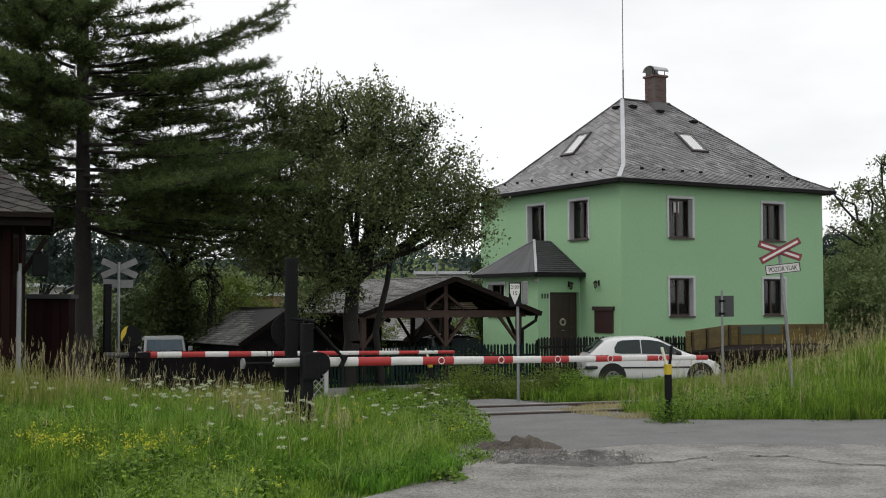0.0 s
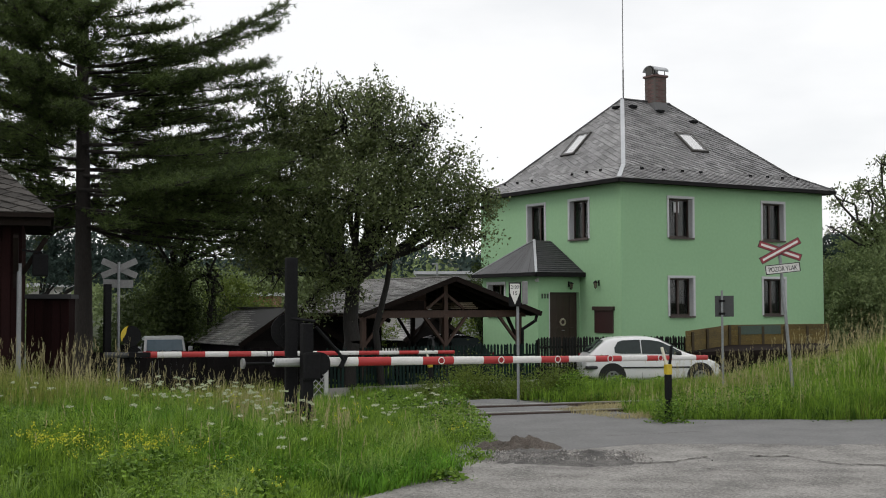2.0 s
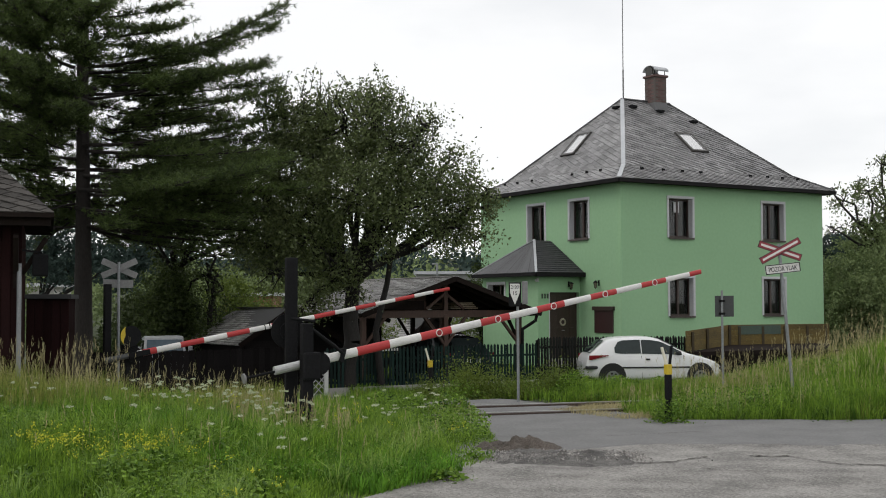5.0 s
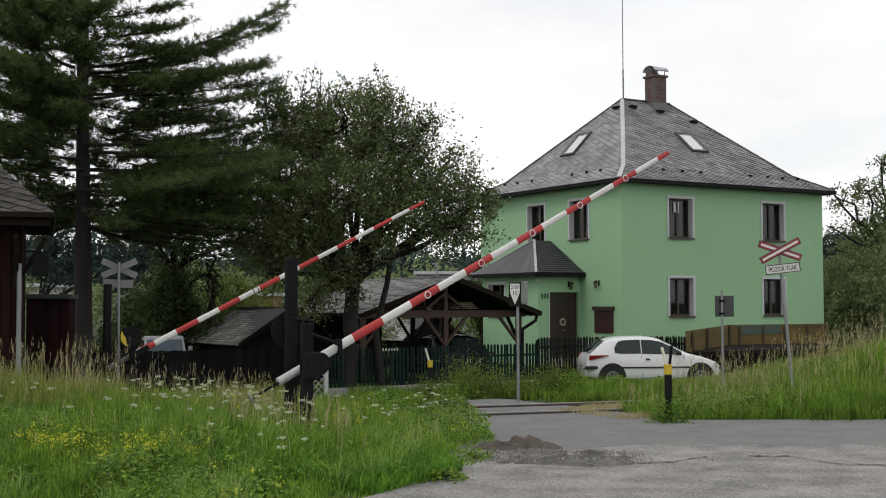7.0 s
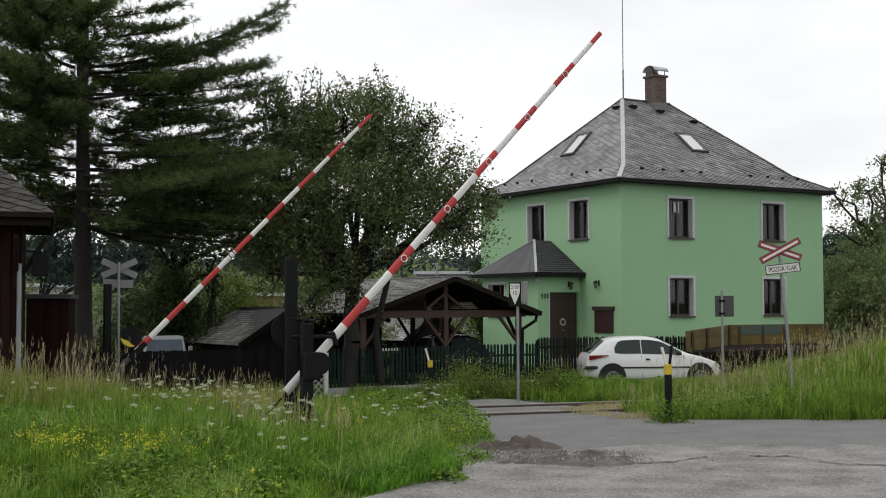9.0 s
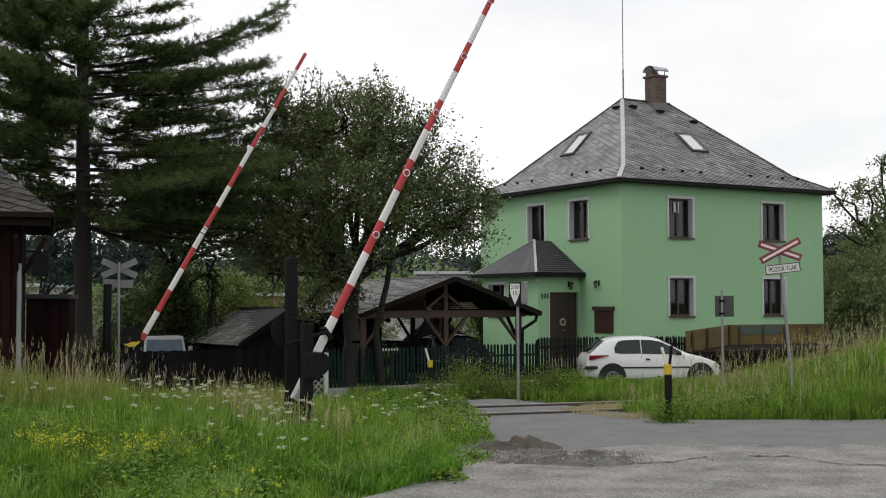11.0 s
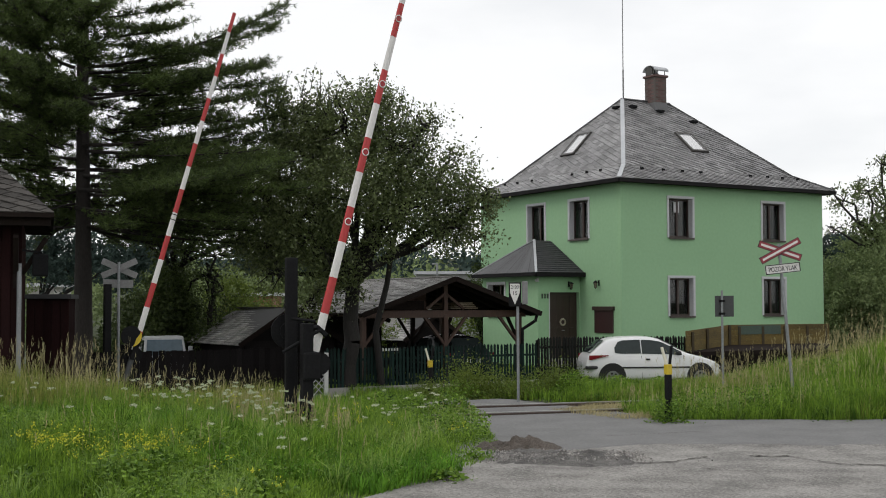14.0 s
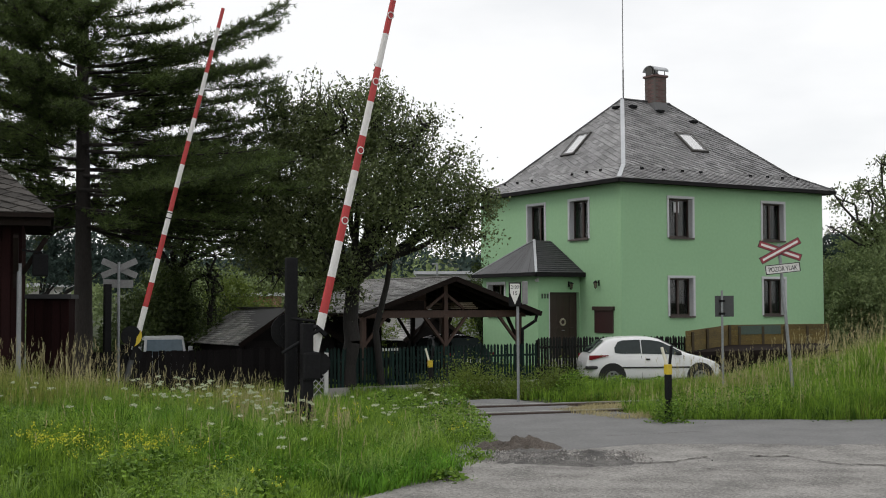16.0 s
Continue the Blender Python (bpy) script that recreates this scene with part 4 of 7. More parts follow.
def lettering(text, size, parent, m, mat, width):
    cu = bpy.data.curves.new("lettering", "FONT")
    cu.body, cu.size, cu.align_x, cu.extrude = text, size, "CENTER", 0.002
    cu.materials.append(mat)
    tmp = new("lettering", cu)
    bpy.context.view_layer.update()
    me = bpy.data.meshes.new_from_object(tmp.evaluated_get(bpy.context.evaluated_depsgraph_get()))
    bpy.data.objects.remove(tmp)
    ob = new("lettering", me)
    ob.parent = parent
    w = max(p.co.x for p in me.vertices) - min(p.co.x for p in me.vertices)
    ob.matrix_basis = m @ Matrix.Diagonal((width / w, 1, 1, 1))
    return ob


M["sign_edge"] = material("dark_sign_edge", (0.05, 0.03, 0.032), None, 0.6, scale=9)
M["sign_red"] = material("faded_red_sign_paint", (0.30, 0.035, 0.05), (0.22, 0.03, 0.04), 0.5, scale=9)
M["sign_back"] = material("grey_sign_back", (0.25, 0.25, 0.25), (0.17, 0.17, 0.17), 0.6, 0.2, scale=6)


def build_signs():
    crossbuck(pose(6.22, 21.5, 0.34, 0, 0, -4), 2.61, -4.6, "leaning red and white crossing sign on a grey post")
    crossbuck(pose(-6.78, 25.2, -0.15, 0, 0, 184), 2.93, 0.0, "grey back of a crossing sign among trees", front=False)
    s = thing("square_sign", pose(5.32, 23.0, 0.2, 0, 0, 6), "grey back of a small square sign on a post", "traffic sign")
    part("post", rod(B(), (0, 0, -0.3), (0, 0, 1.92), 0.022), M["steel_grey"], s)
    part("plate", box(B(), (0.06, 0.04, 1.62), (0.37, 0.015, 0.40), None, 0.005), M["sign_back_dark"], s)
    bm = B()
    span(bm, -0.05, 0.05, -0.03, 0.035, 1.70, 1.74)
    span(bm, -0.05, 0.05, -0.03, 0.035, 1.46, 1.50)
    part("clamp", bm, M["steel_dark"], s)
    # railway lineside board
    s = thing("lineside_board", pose(1.37, 23.0, -0.05, 0, 0, -6), "narrow white triangular railway board on a grey post", "railway sign")
    part("post", rod(B(), (0.05, 0.04, -0.3), (0.05, 0.04, 1.95), 0.028), M["steel_grey"], s)
    bd = part("board", box(B(), (0, 0, 2.11), (0.235, 0.02, 0.46), None, 0.004), M["steel_dark"], s)
    vs = [(-0.092, -0.013, 2.315), (0.092, -0.013, 2.315), (0.092, -0.013, 2.14), (0, -0.013, 1.91), (-0.092, -0.013, 2.14)]
    raw("arrow_face", vs, [(4, 3, 2, 1, 0)], M["boom_white"], bd, "white pointed face")
    lettering("2100", 0.10, bd, pose(0, -0.015, 2.215, 90, 0, 0), M["steel_dark"], 0.145)
    lettering("15", 0.10, bd, pose(0, -0.015, 2.10, 90, 0, 0), M["steel_dark"], 0.075)
    part("side_box", span(B(), 0.13, 0.24, 0.02, 0.14, 1.92, 2.36, 0.015), M["sign_back"], s)


M["sign_back_dark"] = material("dark_grey_sign_back", (0.065, 0.068, 0.07), None, 0.6, 0.1)


# ---- plants ----
# grass and weed ramps: shade between tufts and highlights put into the colour range
M["grass"] = leafy("meadow_grass", (0.290, 0.455, 0.055), (0.010, 0.058, 0.006), 0.55, 0.35, patch=3.4, spec=0.2)
M["grass_lush"] = leafy("lush_grass", (0.190, 0.400, 0.040), (0.012, 0.058, 0.006), 0.55, 0.35, patch=3.0, spec=0.2)
M["straw"] = leafy("dry_grass_stalks", (0.52, 0.46, 0.26), (0.30, 0.26, 0.13), 0.8, 0.25)
M["hay"] = leafy("pale_hay_grass", (0.35, 0.36, 0.095), (0.085, 0.125, 0.025), 0.7, 0.3, patch=2.0, spec=0.2)
M["tussock"] = leafy("pale_tussock_grass", (0.350, 0.480, 0.110), (0.070, 0.170, 0.028), 0.5, 0.3)
M["weed"] = leafy("broad_weed_leaves", (0.230, 0.370, 0.045), (0.014, 0.055, 0.007), 0.5, 0.32, patch=3.0, spec=0.25)
M["bush"] = leafy("yellow_green_bush_leaves", (0.165, 0.215, 0.035), (0.060, 0.095, 0.018))
M["tree_leaf"] = leafy("dark_apple_leaves", (0.190, 0.235, 0.090), (0.022, 0.034, 0.013), 0.42, 0.36)
M["pine_needle"] = leafy("dark_pine_needles", (0.118, 0.168, 0.045), (0.026, 0.040, 0.015), 0.6, 0.35)
# under_leaf: dark leaf colour that carries the shade of the canopy above
M["under_leaf"] = leafy("shade_toned_shrub_leaves", (0.090, 0.125, 0.034), (0.018, 0.030, 0.010), 0.6, 0.3)
M["right_leaf"] = leafy("garden_tree_leaves", (0.250, 0.315, 0.135), (0.085, 0.120, 0.045), 0.6, 0.4)
# far_leaf: bluish tint puts the haze of distance into the leaves
M["far_leaf"] = leafy("haze_toned_far_leaves", (0.055, 0.085, 0.070), (0.030, 0.050, 0.046), 0.8, 0.2)
M["white_petal"] = leafy("white_umbel_petals", (0.66, 0.68, 0.52), (0.34, 0.40, 0.24), 0.8, 0.3)
M["yellow_petal"] = leafy("yellow_petals", (0.66, 0.64, 0.05), (0.44, 0.48, 0.05), 0.7, 0.3)


def swarm(name, verts, pattern, per, mat, parent=None, label=""):
    """Many equal pieces, each of `per` corners joined by the faces of `pattern`."""
    n = len(verts) // per
    loops = np.concatenate([np.array(f, np.int32) for f in pattern])
    sizes = np.array([len(f) for f in pattern], np.int32)
    idx = (np.arange(n, dtype=np.int32)[:, None] * per + loops[None, :]).ravel()
    tot = np.tile(sizes, n)
    me = bpy.data.meshes.new(name)
    me.vertices.add(n * per)
    me.vertices.foreach_set("co", np.ascontiguousarray(verts, np.float32).ravel())
    me.loops.add(len(idx))
    me.loops.foreach_set("vertex_index", idx)
    me.polygons.add(len(tot))
    me.polygons.foreach_set("loop_start", np.concatenate([[0], np.cumsum(tot)[:-1]]).astype(np.int32))
    me.update(calc_edges=True)
    me.materials.append(mat)
    ob = new(name, me)
    ob.parent = parent
    return tagged(ob, label)


def blades(rng, x, y, z, h, w, lean):
    """Bent blades: five corners each."""
    n = len(x)
    a = rng.uniform(0, 2 * np.pi, n)
    sx, sy = np.cos(a) * w / 2, np.sin(a) * w / 2
    b = rng.uniform(0, 2 * np.pi, n)
    l = np.abs(rng.normal(0, lean, n)) * h
    lx, ly = np.cos(b) * l + 0.03 * h, np.sin(b) * l
    V = np.empty((n, 5, 3))
    V[:, 0] = np.stack([x - sx, y - sy, z - 0.03], -1)
    V[:, 1] = np.stack([x + sx, y + sy, z - 0.03], -1)
    V[:, 2] = np.stack([x - sx * 0.8 + lx * 0.35, y - sy * 0.8 + ly * 0.35, z + h * 0.55], -1)
    V[:, 3] = np.stack([x + sx * 0.8 + lx * 0.35, y + sy * 0.8 + ly * 0.35, z + h * 0.55], -1)
    V[:, 4] = np.stack([x + lx, y + ly, z + h * (1 - 0.25 * np.minimum(1, np.abs(l / np.maximum(h, 1e-3))))], -1)
    return V.reshape(-1, 3)


BLADE = [(0, 1, 3, 2), (2, 3, 4)]


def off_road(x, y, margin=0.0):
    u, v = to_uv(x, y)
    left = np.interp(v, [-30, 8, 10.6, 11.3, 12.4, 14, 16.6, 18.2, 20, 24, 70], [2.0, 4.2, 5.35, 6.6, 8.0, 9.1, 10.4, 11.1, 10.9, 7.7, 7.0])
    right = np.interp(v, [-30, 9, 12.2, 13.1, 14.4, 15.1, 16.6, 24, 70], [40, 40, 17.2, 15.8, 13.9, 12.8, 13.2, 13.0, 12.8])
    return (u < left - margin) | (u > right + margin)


def off_track(x, y, clear=0.15):
    c, s = math.cos(radians(RAIL_YAW)), math.sin(radians(RAIL_YAW))
    q = -(x - 0.67) * s + (y - 21.91) * c
    along = (x - 0.67) * c + (y - 21.91) * s
    return (q < -1.43 - clear) | (q > clear) | (along > 4.2) | (along < -0.9)


def scatter(rng, n, x0, x1, y0, y1, keep):
    x, y = rng.uniform(x0, x1, n), rng.uniform(y0, y1, n)
    k = keep(x, y)
    return x[k], y[k]


def in_view(x, y, slack=0.6):
    return np.abs(x) < 0.372 * y + slack


def patchy(x, y, s, seed):
    """Smooth random field between 0 and 1."""
    r = np.random.default_rng(seed)
    f = np.zeros_like(x)
    for _ in range(7):
        a, b, c = r.uniform(-s, s), r.uniform(-s, s), r.uniform(0, 6.28)
        f += np.sin(a * x + b * y + c)
    return 0.5 + 0.5 * np.tanh(f / 2.2)


def build_grass():
    rng = np.random.default_rng(11)
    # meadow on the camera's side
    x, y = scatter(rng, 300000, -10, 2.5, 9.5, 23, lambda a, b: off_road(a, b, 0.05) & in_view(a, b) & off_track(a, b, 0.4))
    thin = rng.random(len(x)) < 0.10 + 0.95 * patchy(x, y, 5.0, 55)
    x, y = x[thin], y[thin]
    u, v = to_uv(x, y)
    f = patchy(x, y, 1.6, 5)
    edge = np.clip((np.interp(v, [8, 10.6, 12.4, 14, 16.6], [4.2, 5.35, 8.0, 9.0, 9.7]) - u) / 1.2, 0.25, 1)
    tuft = patchy(x, y, 9.0, 15)
    h = (0.07 + 0.15 * f + 0.26 * tuft) * rng.uniform(0.45, 1.25, len(x)) * edge * (0.75 + 0.35 * sm(11, 16, y))
    g = swarm("meadow_grass", blades(rng, x, y, terrain(x, y), h, rng.uniform(0.005, 0.014, len(x)), 0.75), BLADE, 5, M["grass"])
    tagged(g, "uncut green meadow grass with seed heads", "grass", kind="stuff")
    x, y = scatter(rng, 90000, -9, 2.2, 9.5, 16.5, lambda a, b: off_road(a, b, 0.0) & in_view(a, b) & (patchy(a, b, 1.3, 8) > 0.58))
    h = 0.26 * rng.uniform(0.4, 1.2, len(x))
    g = swarm("meadow_grass", blades(rng, x, y, terrain(x, y), h, rng.uniform(0.008, 0.016, len(x)), 0.9), BLADE, 5, M["grass_lush"])
    tagged(g, "lush low grass at the meadow's foot", "grass", kind="stuff")
    # tussocks of arching pale blades
    X, Y = [], []
    for area, n in (((-8, 1.2, 10.2, 18.5), 190), ((4.2, 13, 18.6, 24.5), 120)):
        a, b = scatter(rng, n, *area, lambda p, q: off_road(p, q, 0.35) & in_view(p, q) & off_track(p, q, 0.4))
        for cx, cy in zip(a, b):
            X.append(cx + rng.normal(0, 0.05, 46))
            Y.append(cy + rng.normal(0, 0.05, 46))
    x, y = np.concatenate(X), np.concatenate(Y)
    g = swarm("tussocks", blades(rng, x, y, terrain(x, y), rng.uniform(0.22, 0.46, len(x)), rng.uniform(0.006, 0.013, len(x)), 0.8), BLADE, 5, M["tussock"])
    tagged(g, "arching pale green grass tussocks in the meadow", "grass", kind="stuff")
    # bank beyond the side road
    x, y = scatter(rng, 200000, 2.5, 15, 16, 31, lambda a, b: off_road(a, b, 0.02) & in_view(a, b) & off_track(a, b) & (to_uv(a, b)[0] > 12.6))
    f = patchy(x, y, 1.2, 6)
    h = (0.08 + 0.24 * f + 0.23 * patchy(x, y, 6.5, 16) + 0.16 * sm(4.5, 8.5, x)) * rng.uniform(0.45, 1.35, len(x)) * (1 - 0.45 * sm(18.5, 20.5, to_uv(x, y)[1]) * (1 - sm(6, 8, x)))
    g = swarm("bank_grass", blades(rng, x, y, terrain(x, y), h, rng.uniform(0.006, 0.014, len(x)), 0.9), BLADE, 5, M["grass"])
    tagged(g, "tall green grass on the railway bank", "grass", kind="stuff")
    x, y = scatter(rng, 56000, 2.5, 15, 16, 31, lambda a, b: off_road(a, b, 0.02) & in_view(a, b) & off_track(a, b) & (to_uv(a, b)[0] > 12.9) & (patchy(a, b, 1.4, 61) > 0.25))
    h = (0.20 + 0.24 * patchy(x, y, 2.1, 62) + 0.22 * sm(5.0, 9.0, x)) * rng.uniform(0.5, 1.3, len(x)) * (1 - 0.5 * sm(18.5, 20.5, to_uv(x, y)[1]) * (1 - sm(6, 8, x)))
    g = swarm("bank_hay", blades(rng, x, y, terrain(x, y), h, rng.uniform(0.005, 0.010, len(x)), 0.5), BLADE, 5, M["hay"])
    tagged(g, "pale ripening grass on the railway bank", "grass", kind="stuff")
    # beyond the track
    x, y = scatter(rng, 85000, -9, 9, 22, 33, lambda a, b: off_road(a, b, 0.4) & in_view(a, b) & off_track(a, b, 0.3))
    h = (0.14 + 0.20 * patchy(x, y, 1.5, 7)) * rng.uniform(0.5, 1.2, len(x))
    g = swarm("verge_grass", blades(rng, x, y, terrain(x, y), h, rng.uniform(0.010, 0.020, len(x)), 0.35), BLADE, 5, M["grass"])
    tagged(g, "rough verge grass along the far side of the track", "grass", kind="stuff")
    x, y = scatter(rng, 26000, -20, 24, 30, 62, lambda a, b: in_view(a, b, 1) & off_road(a, b, 0.3) & ((a - 10) ** 2 / 49 + (b - 48) ** 2 / 49 > 1))
    g = swarm("yard_grass", blades(rng, x, y, terrain(x, y), rng.uniform(0.08, 0.3, len(x)), rng.uniform(0.02, 0.04, len(x)), 0.4), BLADE, 5, M["grass"])
    tagged(g, "yard grass behind the fence", "grass", kind="stuff")
    # tall pale hay along the meadow's far edge, and dry tufts on the ballast
    x, y = scatter(rng, 13000, -8.5, -2.6, 16.2, 21.5, lambda a, b: off_road(a, b, 0.5) & in_view(a, b) & off_track(a, b, 0.4) & (patchy(a, b, 2.7, 33) > 0.10 + 0.17 * (a + 7.5)))
    h = rng.uniform(0.30, 0.62, len(x)) * (0.7 + 0.5 * patchy(x, y, 2.5, 34)) * (1 + 0.45 * (1 - sm(-6.3, -4.9, x)))
    g = swarm("hay_grass", blades(rng, x, y, terrain(x, y), h, rng.uniform(0.006, 0.013, len(x)), 0.3), BLADE, 5, M["hay"])
    tagged(g, "tall pale hay grass at the meadow's far edge", "grass", kind="stuff")
    x, y = scatter(rng, 5000, 1.9, 4.0, 19.6, 22.0, lambda a, b: to_uv(a, b)[0] > 12.35 - 0.1 * (b - 20))
    g = swarm("dry_tufts", blades(rng, x, y, np.full(len(x), 0.0), rng.uniform(0.04, 0.20, len(x)) * patchy(x, y, 4.0, 44), rng.uniform(0.006, 0.012, len(x)), 0.7), BLADE, 5, M["straw"])
    tagged(g, "dry tan grass tufts on the ballast", "grass", kind="stuff")
    # straw-coloured flowering stalks
    V = []
    for n, (x0, x1, y0, y1), hh, keep in ((420, (-8.5, -5.0, 16.5, 21.0), 0.95, lambda a, b: patchy(a, b, 2.4, 3) > 0.12),
                                         (110, (-5.2, -2.6, 16.5, 20.0), 0.68, lambda a, b: off_road(a, b, 0.3)),
                                         (110, (-8.0, 1.5, 12, 20), 0.50, lambda a, b: off_road(a, b, 0.3)),
                                         (1100, (4.5, 13, 19.2, 25.5), 0.8, lambda a, b: off_road(a, b, 0.3) & (to_uv(a, b)[0] > 14) & off_track(a, b)),
                                         (800, (8, 13, 24.5, 28.5), 1.05, lambda a, b: to_uv(a, b)[0] > 17),
                                         (160, (2.2, 5.0, 19.0, 21.5), 0.5, lambda a, b: off_road(a, b, 0.1)),
                                         (150, (-2.7, -1.2, 14.9, 15.9), 0.55, lambda a, b: off_road(a, b, 0.3))):
        x, y = scatter(rng, n, x0, x1, y0, y1, lambda a, b: keep(a, b) & in_view(a, b))
        z, h = terrain(x, y), hh * rng.uniform(0.6, 1.25, len(x))
        V.append(blades(rng, x, y, z, h, np.full(len(x), 0.006), 0.26))
        tip = V[-1].reshape(-1, 5, 3)[:, 4]
        for k in range(6):
            m = len(x)
            c = tip - np.stack([rng.normal(0, 0.008, m), rng.normal(0, 0.008, m), 0.028 * k * rng.uniform(0.6, 1.2, m)], -1)
            V.append(blades(rng, c[:, 0], c[:, 1], c[:, 2], np.full(m, 0.035), np.full(m, 0.0055), 0.8))
    g = swarm("straw_grass", np.concatenate(V), BLADE, 5, M["straw"])
    tagged(g, "dry straw-coloured grass stalks with seed heads", "grass", kind="stuff")
    # broad weeds at the meadow's foot and by the rest post
    V = []
    for cx, cy, r, n, hh in ((-3.0, 12.2, 0.7, 1500, 0.40), (-1.9, 11.6, 0.7, 900, 0.22), (0.0, 13.0, 0.25, 300, 0.14), (0.35, 14.6, 0.22, 220, 0.16), (-2.6, 13.6, 0.6, 800, 0.35), (-4.1, 12.0, 0.5, 500, 0.22),
                             (-1.95, 15.7, 0.45, 700, 0.45), (3.52, 19.05, 0.26, 750, 0.40), (-0.5, 20.0, 0.5, 1800, 0.42), (0.15, 20.5, 0.4, 1500, 0.38), (-1.1, 20.6, 0.5, 1500, 0.42), (5.2, 20.2, 0.5, 1200, 0.4), (7.6, 20.6, 0.8, 1500, 0.4), (6.5, 20.3, 1.0, 1500, 0.45), (9.2, 21.0, 1.1, 1500, 0.4), (0.3, 24.2, 0.5, 900, 0.45), (2.6, 23.9, 0.45, 2200, 0.58), (3.5, 24.2, 0.5, 1800, 0.45), (4.4, 24.6, 0.5, 1500, 0.4)):
        x, y = cx + rng.normal(0, r * 0.55, n), cy + rng.normal(0, r * 0.5, n)
        d = np.hypot(x - cx, y - cy) / (r * 1.3)
        z = terrain(x, y) + rng.uniform(0.02, 1, n) * hh * np.clip(1 - d * d, 0.1, 1)
        V.append(leaves(rng, np.stack([x, y, z], -1), 0.030 if cy < 13.8 else 0.026, flat=0.5))
    # clover and dock mixed into the meadow
    x, y = scatter(rng, 90000, -9, 2.2, 9.8, 18, lambda a, b: off_road(a, b, 0.15) & in_view(a, b) & (patchy(a, b, 3.1, 14) > 0.35))
    V.append(leaves(rng, np.stack([x, y, terrain(x, y) + rng.uniform(0.03, 0.36, len(x)) * (0.4 + 0.8 * patchy(x, y, 2.4, 12))], -1), 0.020, flat=0.4))
    x, y = scatter(rng, 100000, 2.5, 14, 17, 27, lambda a, b: off_road(a, b, 0.05) & in_view(a, b) & off_track(a, b) & (to_uv(a, b)[0] > 12.7) & (patchy(a, b, 2.2, 24) > 0.3))
    V.append(leaves(rng, np.stack([x, y, terrain(x, y) + rng.uniform(0.03, 0.5, len(x)) * (0.3 + 0.9 * patchy(x, y, 1.9, 22))], -1), 0.021, flat=0.4))
    g = swarm("weeds", np.concatenate(V), LEAF, 4, M["weed"])
    tagged(g, "broad-leaved green weeds at the grass edge", "weeds", kind="stuff")
    V = []
    for cx, cy, r, n, hh in ((2.3, 24.6, 0.55, 3600, 0.62), (0.45, 24.6, 0.5, 4200, 0.80), (1.0, 24.7, 0.5, 2600, 0.6), (1.6, 24.3, 0.4, 1500, 0.45), (-1.6, 25.6, 0.5, 900, 0.45), (-0.32, 26.8, 0.4, 2600, 0.62)):
        p = rng.normal(0, 1, (n, 3)) * (r * 0.5, r * 0.5, hh * 0.3) + (cx, cy, hh * 0.40)
        p[:, 2] = terrain(p[:, 0], p[:, 1]) + np.abs(p[:, 2])
        V.append(leaves(rng, p, 0.022))
    g = swarm("verge_bush", np.concatenate(V), LEAF, 4, M["bush"])
    tagged(g, "low yellow-green bush beside the track", "bush", kind="stuff")
    # flowers
    V, S = [], []
    spots = [(-6.6, 18.4, 0.6, 8), (-4.0, 17.4, 0.55, 26), (-3.4, 17.2, 0.5, 18), (-2.7, 16.2, 0.5, 22), (-2.2, 15.9, 0.45, 16), (-1.9, 14.9, 0.4, 8), (-1.0, 18.6, 0.4, 8), (-0.2, 21.0, 0.5, 9), (-0.6, 17.2, 0.7, 12), (-4.6, 16.6, 0.6, 8), (-3.0, 17.9, 0.6, 10)]
    for cx, cy, r, n in spots:
        for _ in range(n):
            near = rng.uniform(0.82, 1.0)
            x, y = cx * near + rng.normal(0, r * 0.6), cy * near + rng.normal(0, r * 0.5)
            z = float(terrain(x, y)) + rng.uniform(0.34, 0.60)
            R = rng.uniform(0.018, 0.055)
            m = 34
            a, q = rng.uniform(0, 6.28, m), np.sqrt(rng.uniform(0, 1, m)) * R
            p = np.stack([x + q * np.cos(a), y + q * np.sin(a), z + 0.02 - 0.25 * q + rng.normal(0, 0.006, m)], -1)
            V.append(leaves(rng, p, 0.011, flat=0.25))
            S.append(blades(rng, np.array([x]), np.array([y]), np.array([z - 0.5]), np.array([0.5]), np.array([0.007]), 0.05))
    g = swarm("white_flowers", np.concatenate(V), LEAF, 4, M["white_petal"])
    tagged(g, "flat white umbel flowers in the meadow", "flowers", kind="stuff")
    V = []
    for cx, cy, r, n in ((-4.10, 12.5, 0.18, 20), (-3.80, 12.4, 0.16, 14), (-3.20, 12.5, 0.20, 20), (-2.80, 12.6, 0.26, 14), (-1.9, 10.4, 0.3, 5), (-2.4, 15.3, 0.3, 6), (-1.2, 16.8, 0.3, 8), (-0.5, 15.0, 0.4, 6)):
        for _ in range(int(1.3 * n)):
            x, y = cx + rng.normal(0, r), cy + rng.normal(0, r)
            z = float(terrain(x, y)) + rng.uniform(0.28, 0.50)
            p = np.array([x, y, z]) + rng.normal(0, 0.026, (12, 3))
            V.append(leaves(rng, p, 0.011))
            S.append(blades(rng, np.array([x]), np.array([y]), np.array([z - 0.35]), np.array([0.35]), np.array([0.006]), 0.05))
    g = swarm("yellow_flowers", np.concatenate(V), LEAF, 4, M["yellow_petal"])
    tagged(g, "small yellow meadow flowers", "flowers", kind="stuff")
    g = swarm("flower_stems", np.concatenate(S), BLADE, 5, M["grass"])
    tagged(g, "thin green flower stems", "flowers", kind="stuff")


LEAF = [(0, 1, 2, 3)]


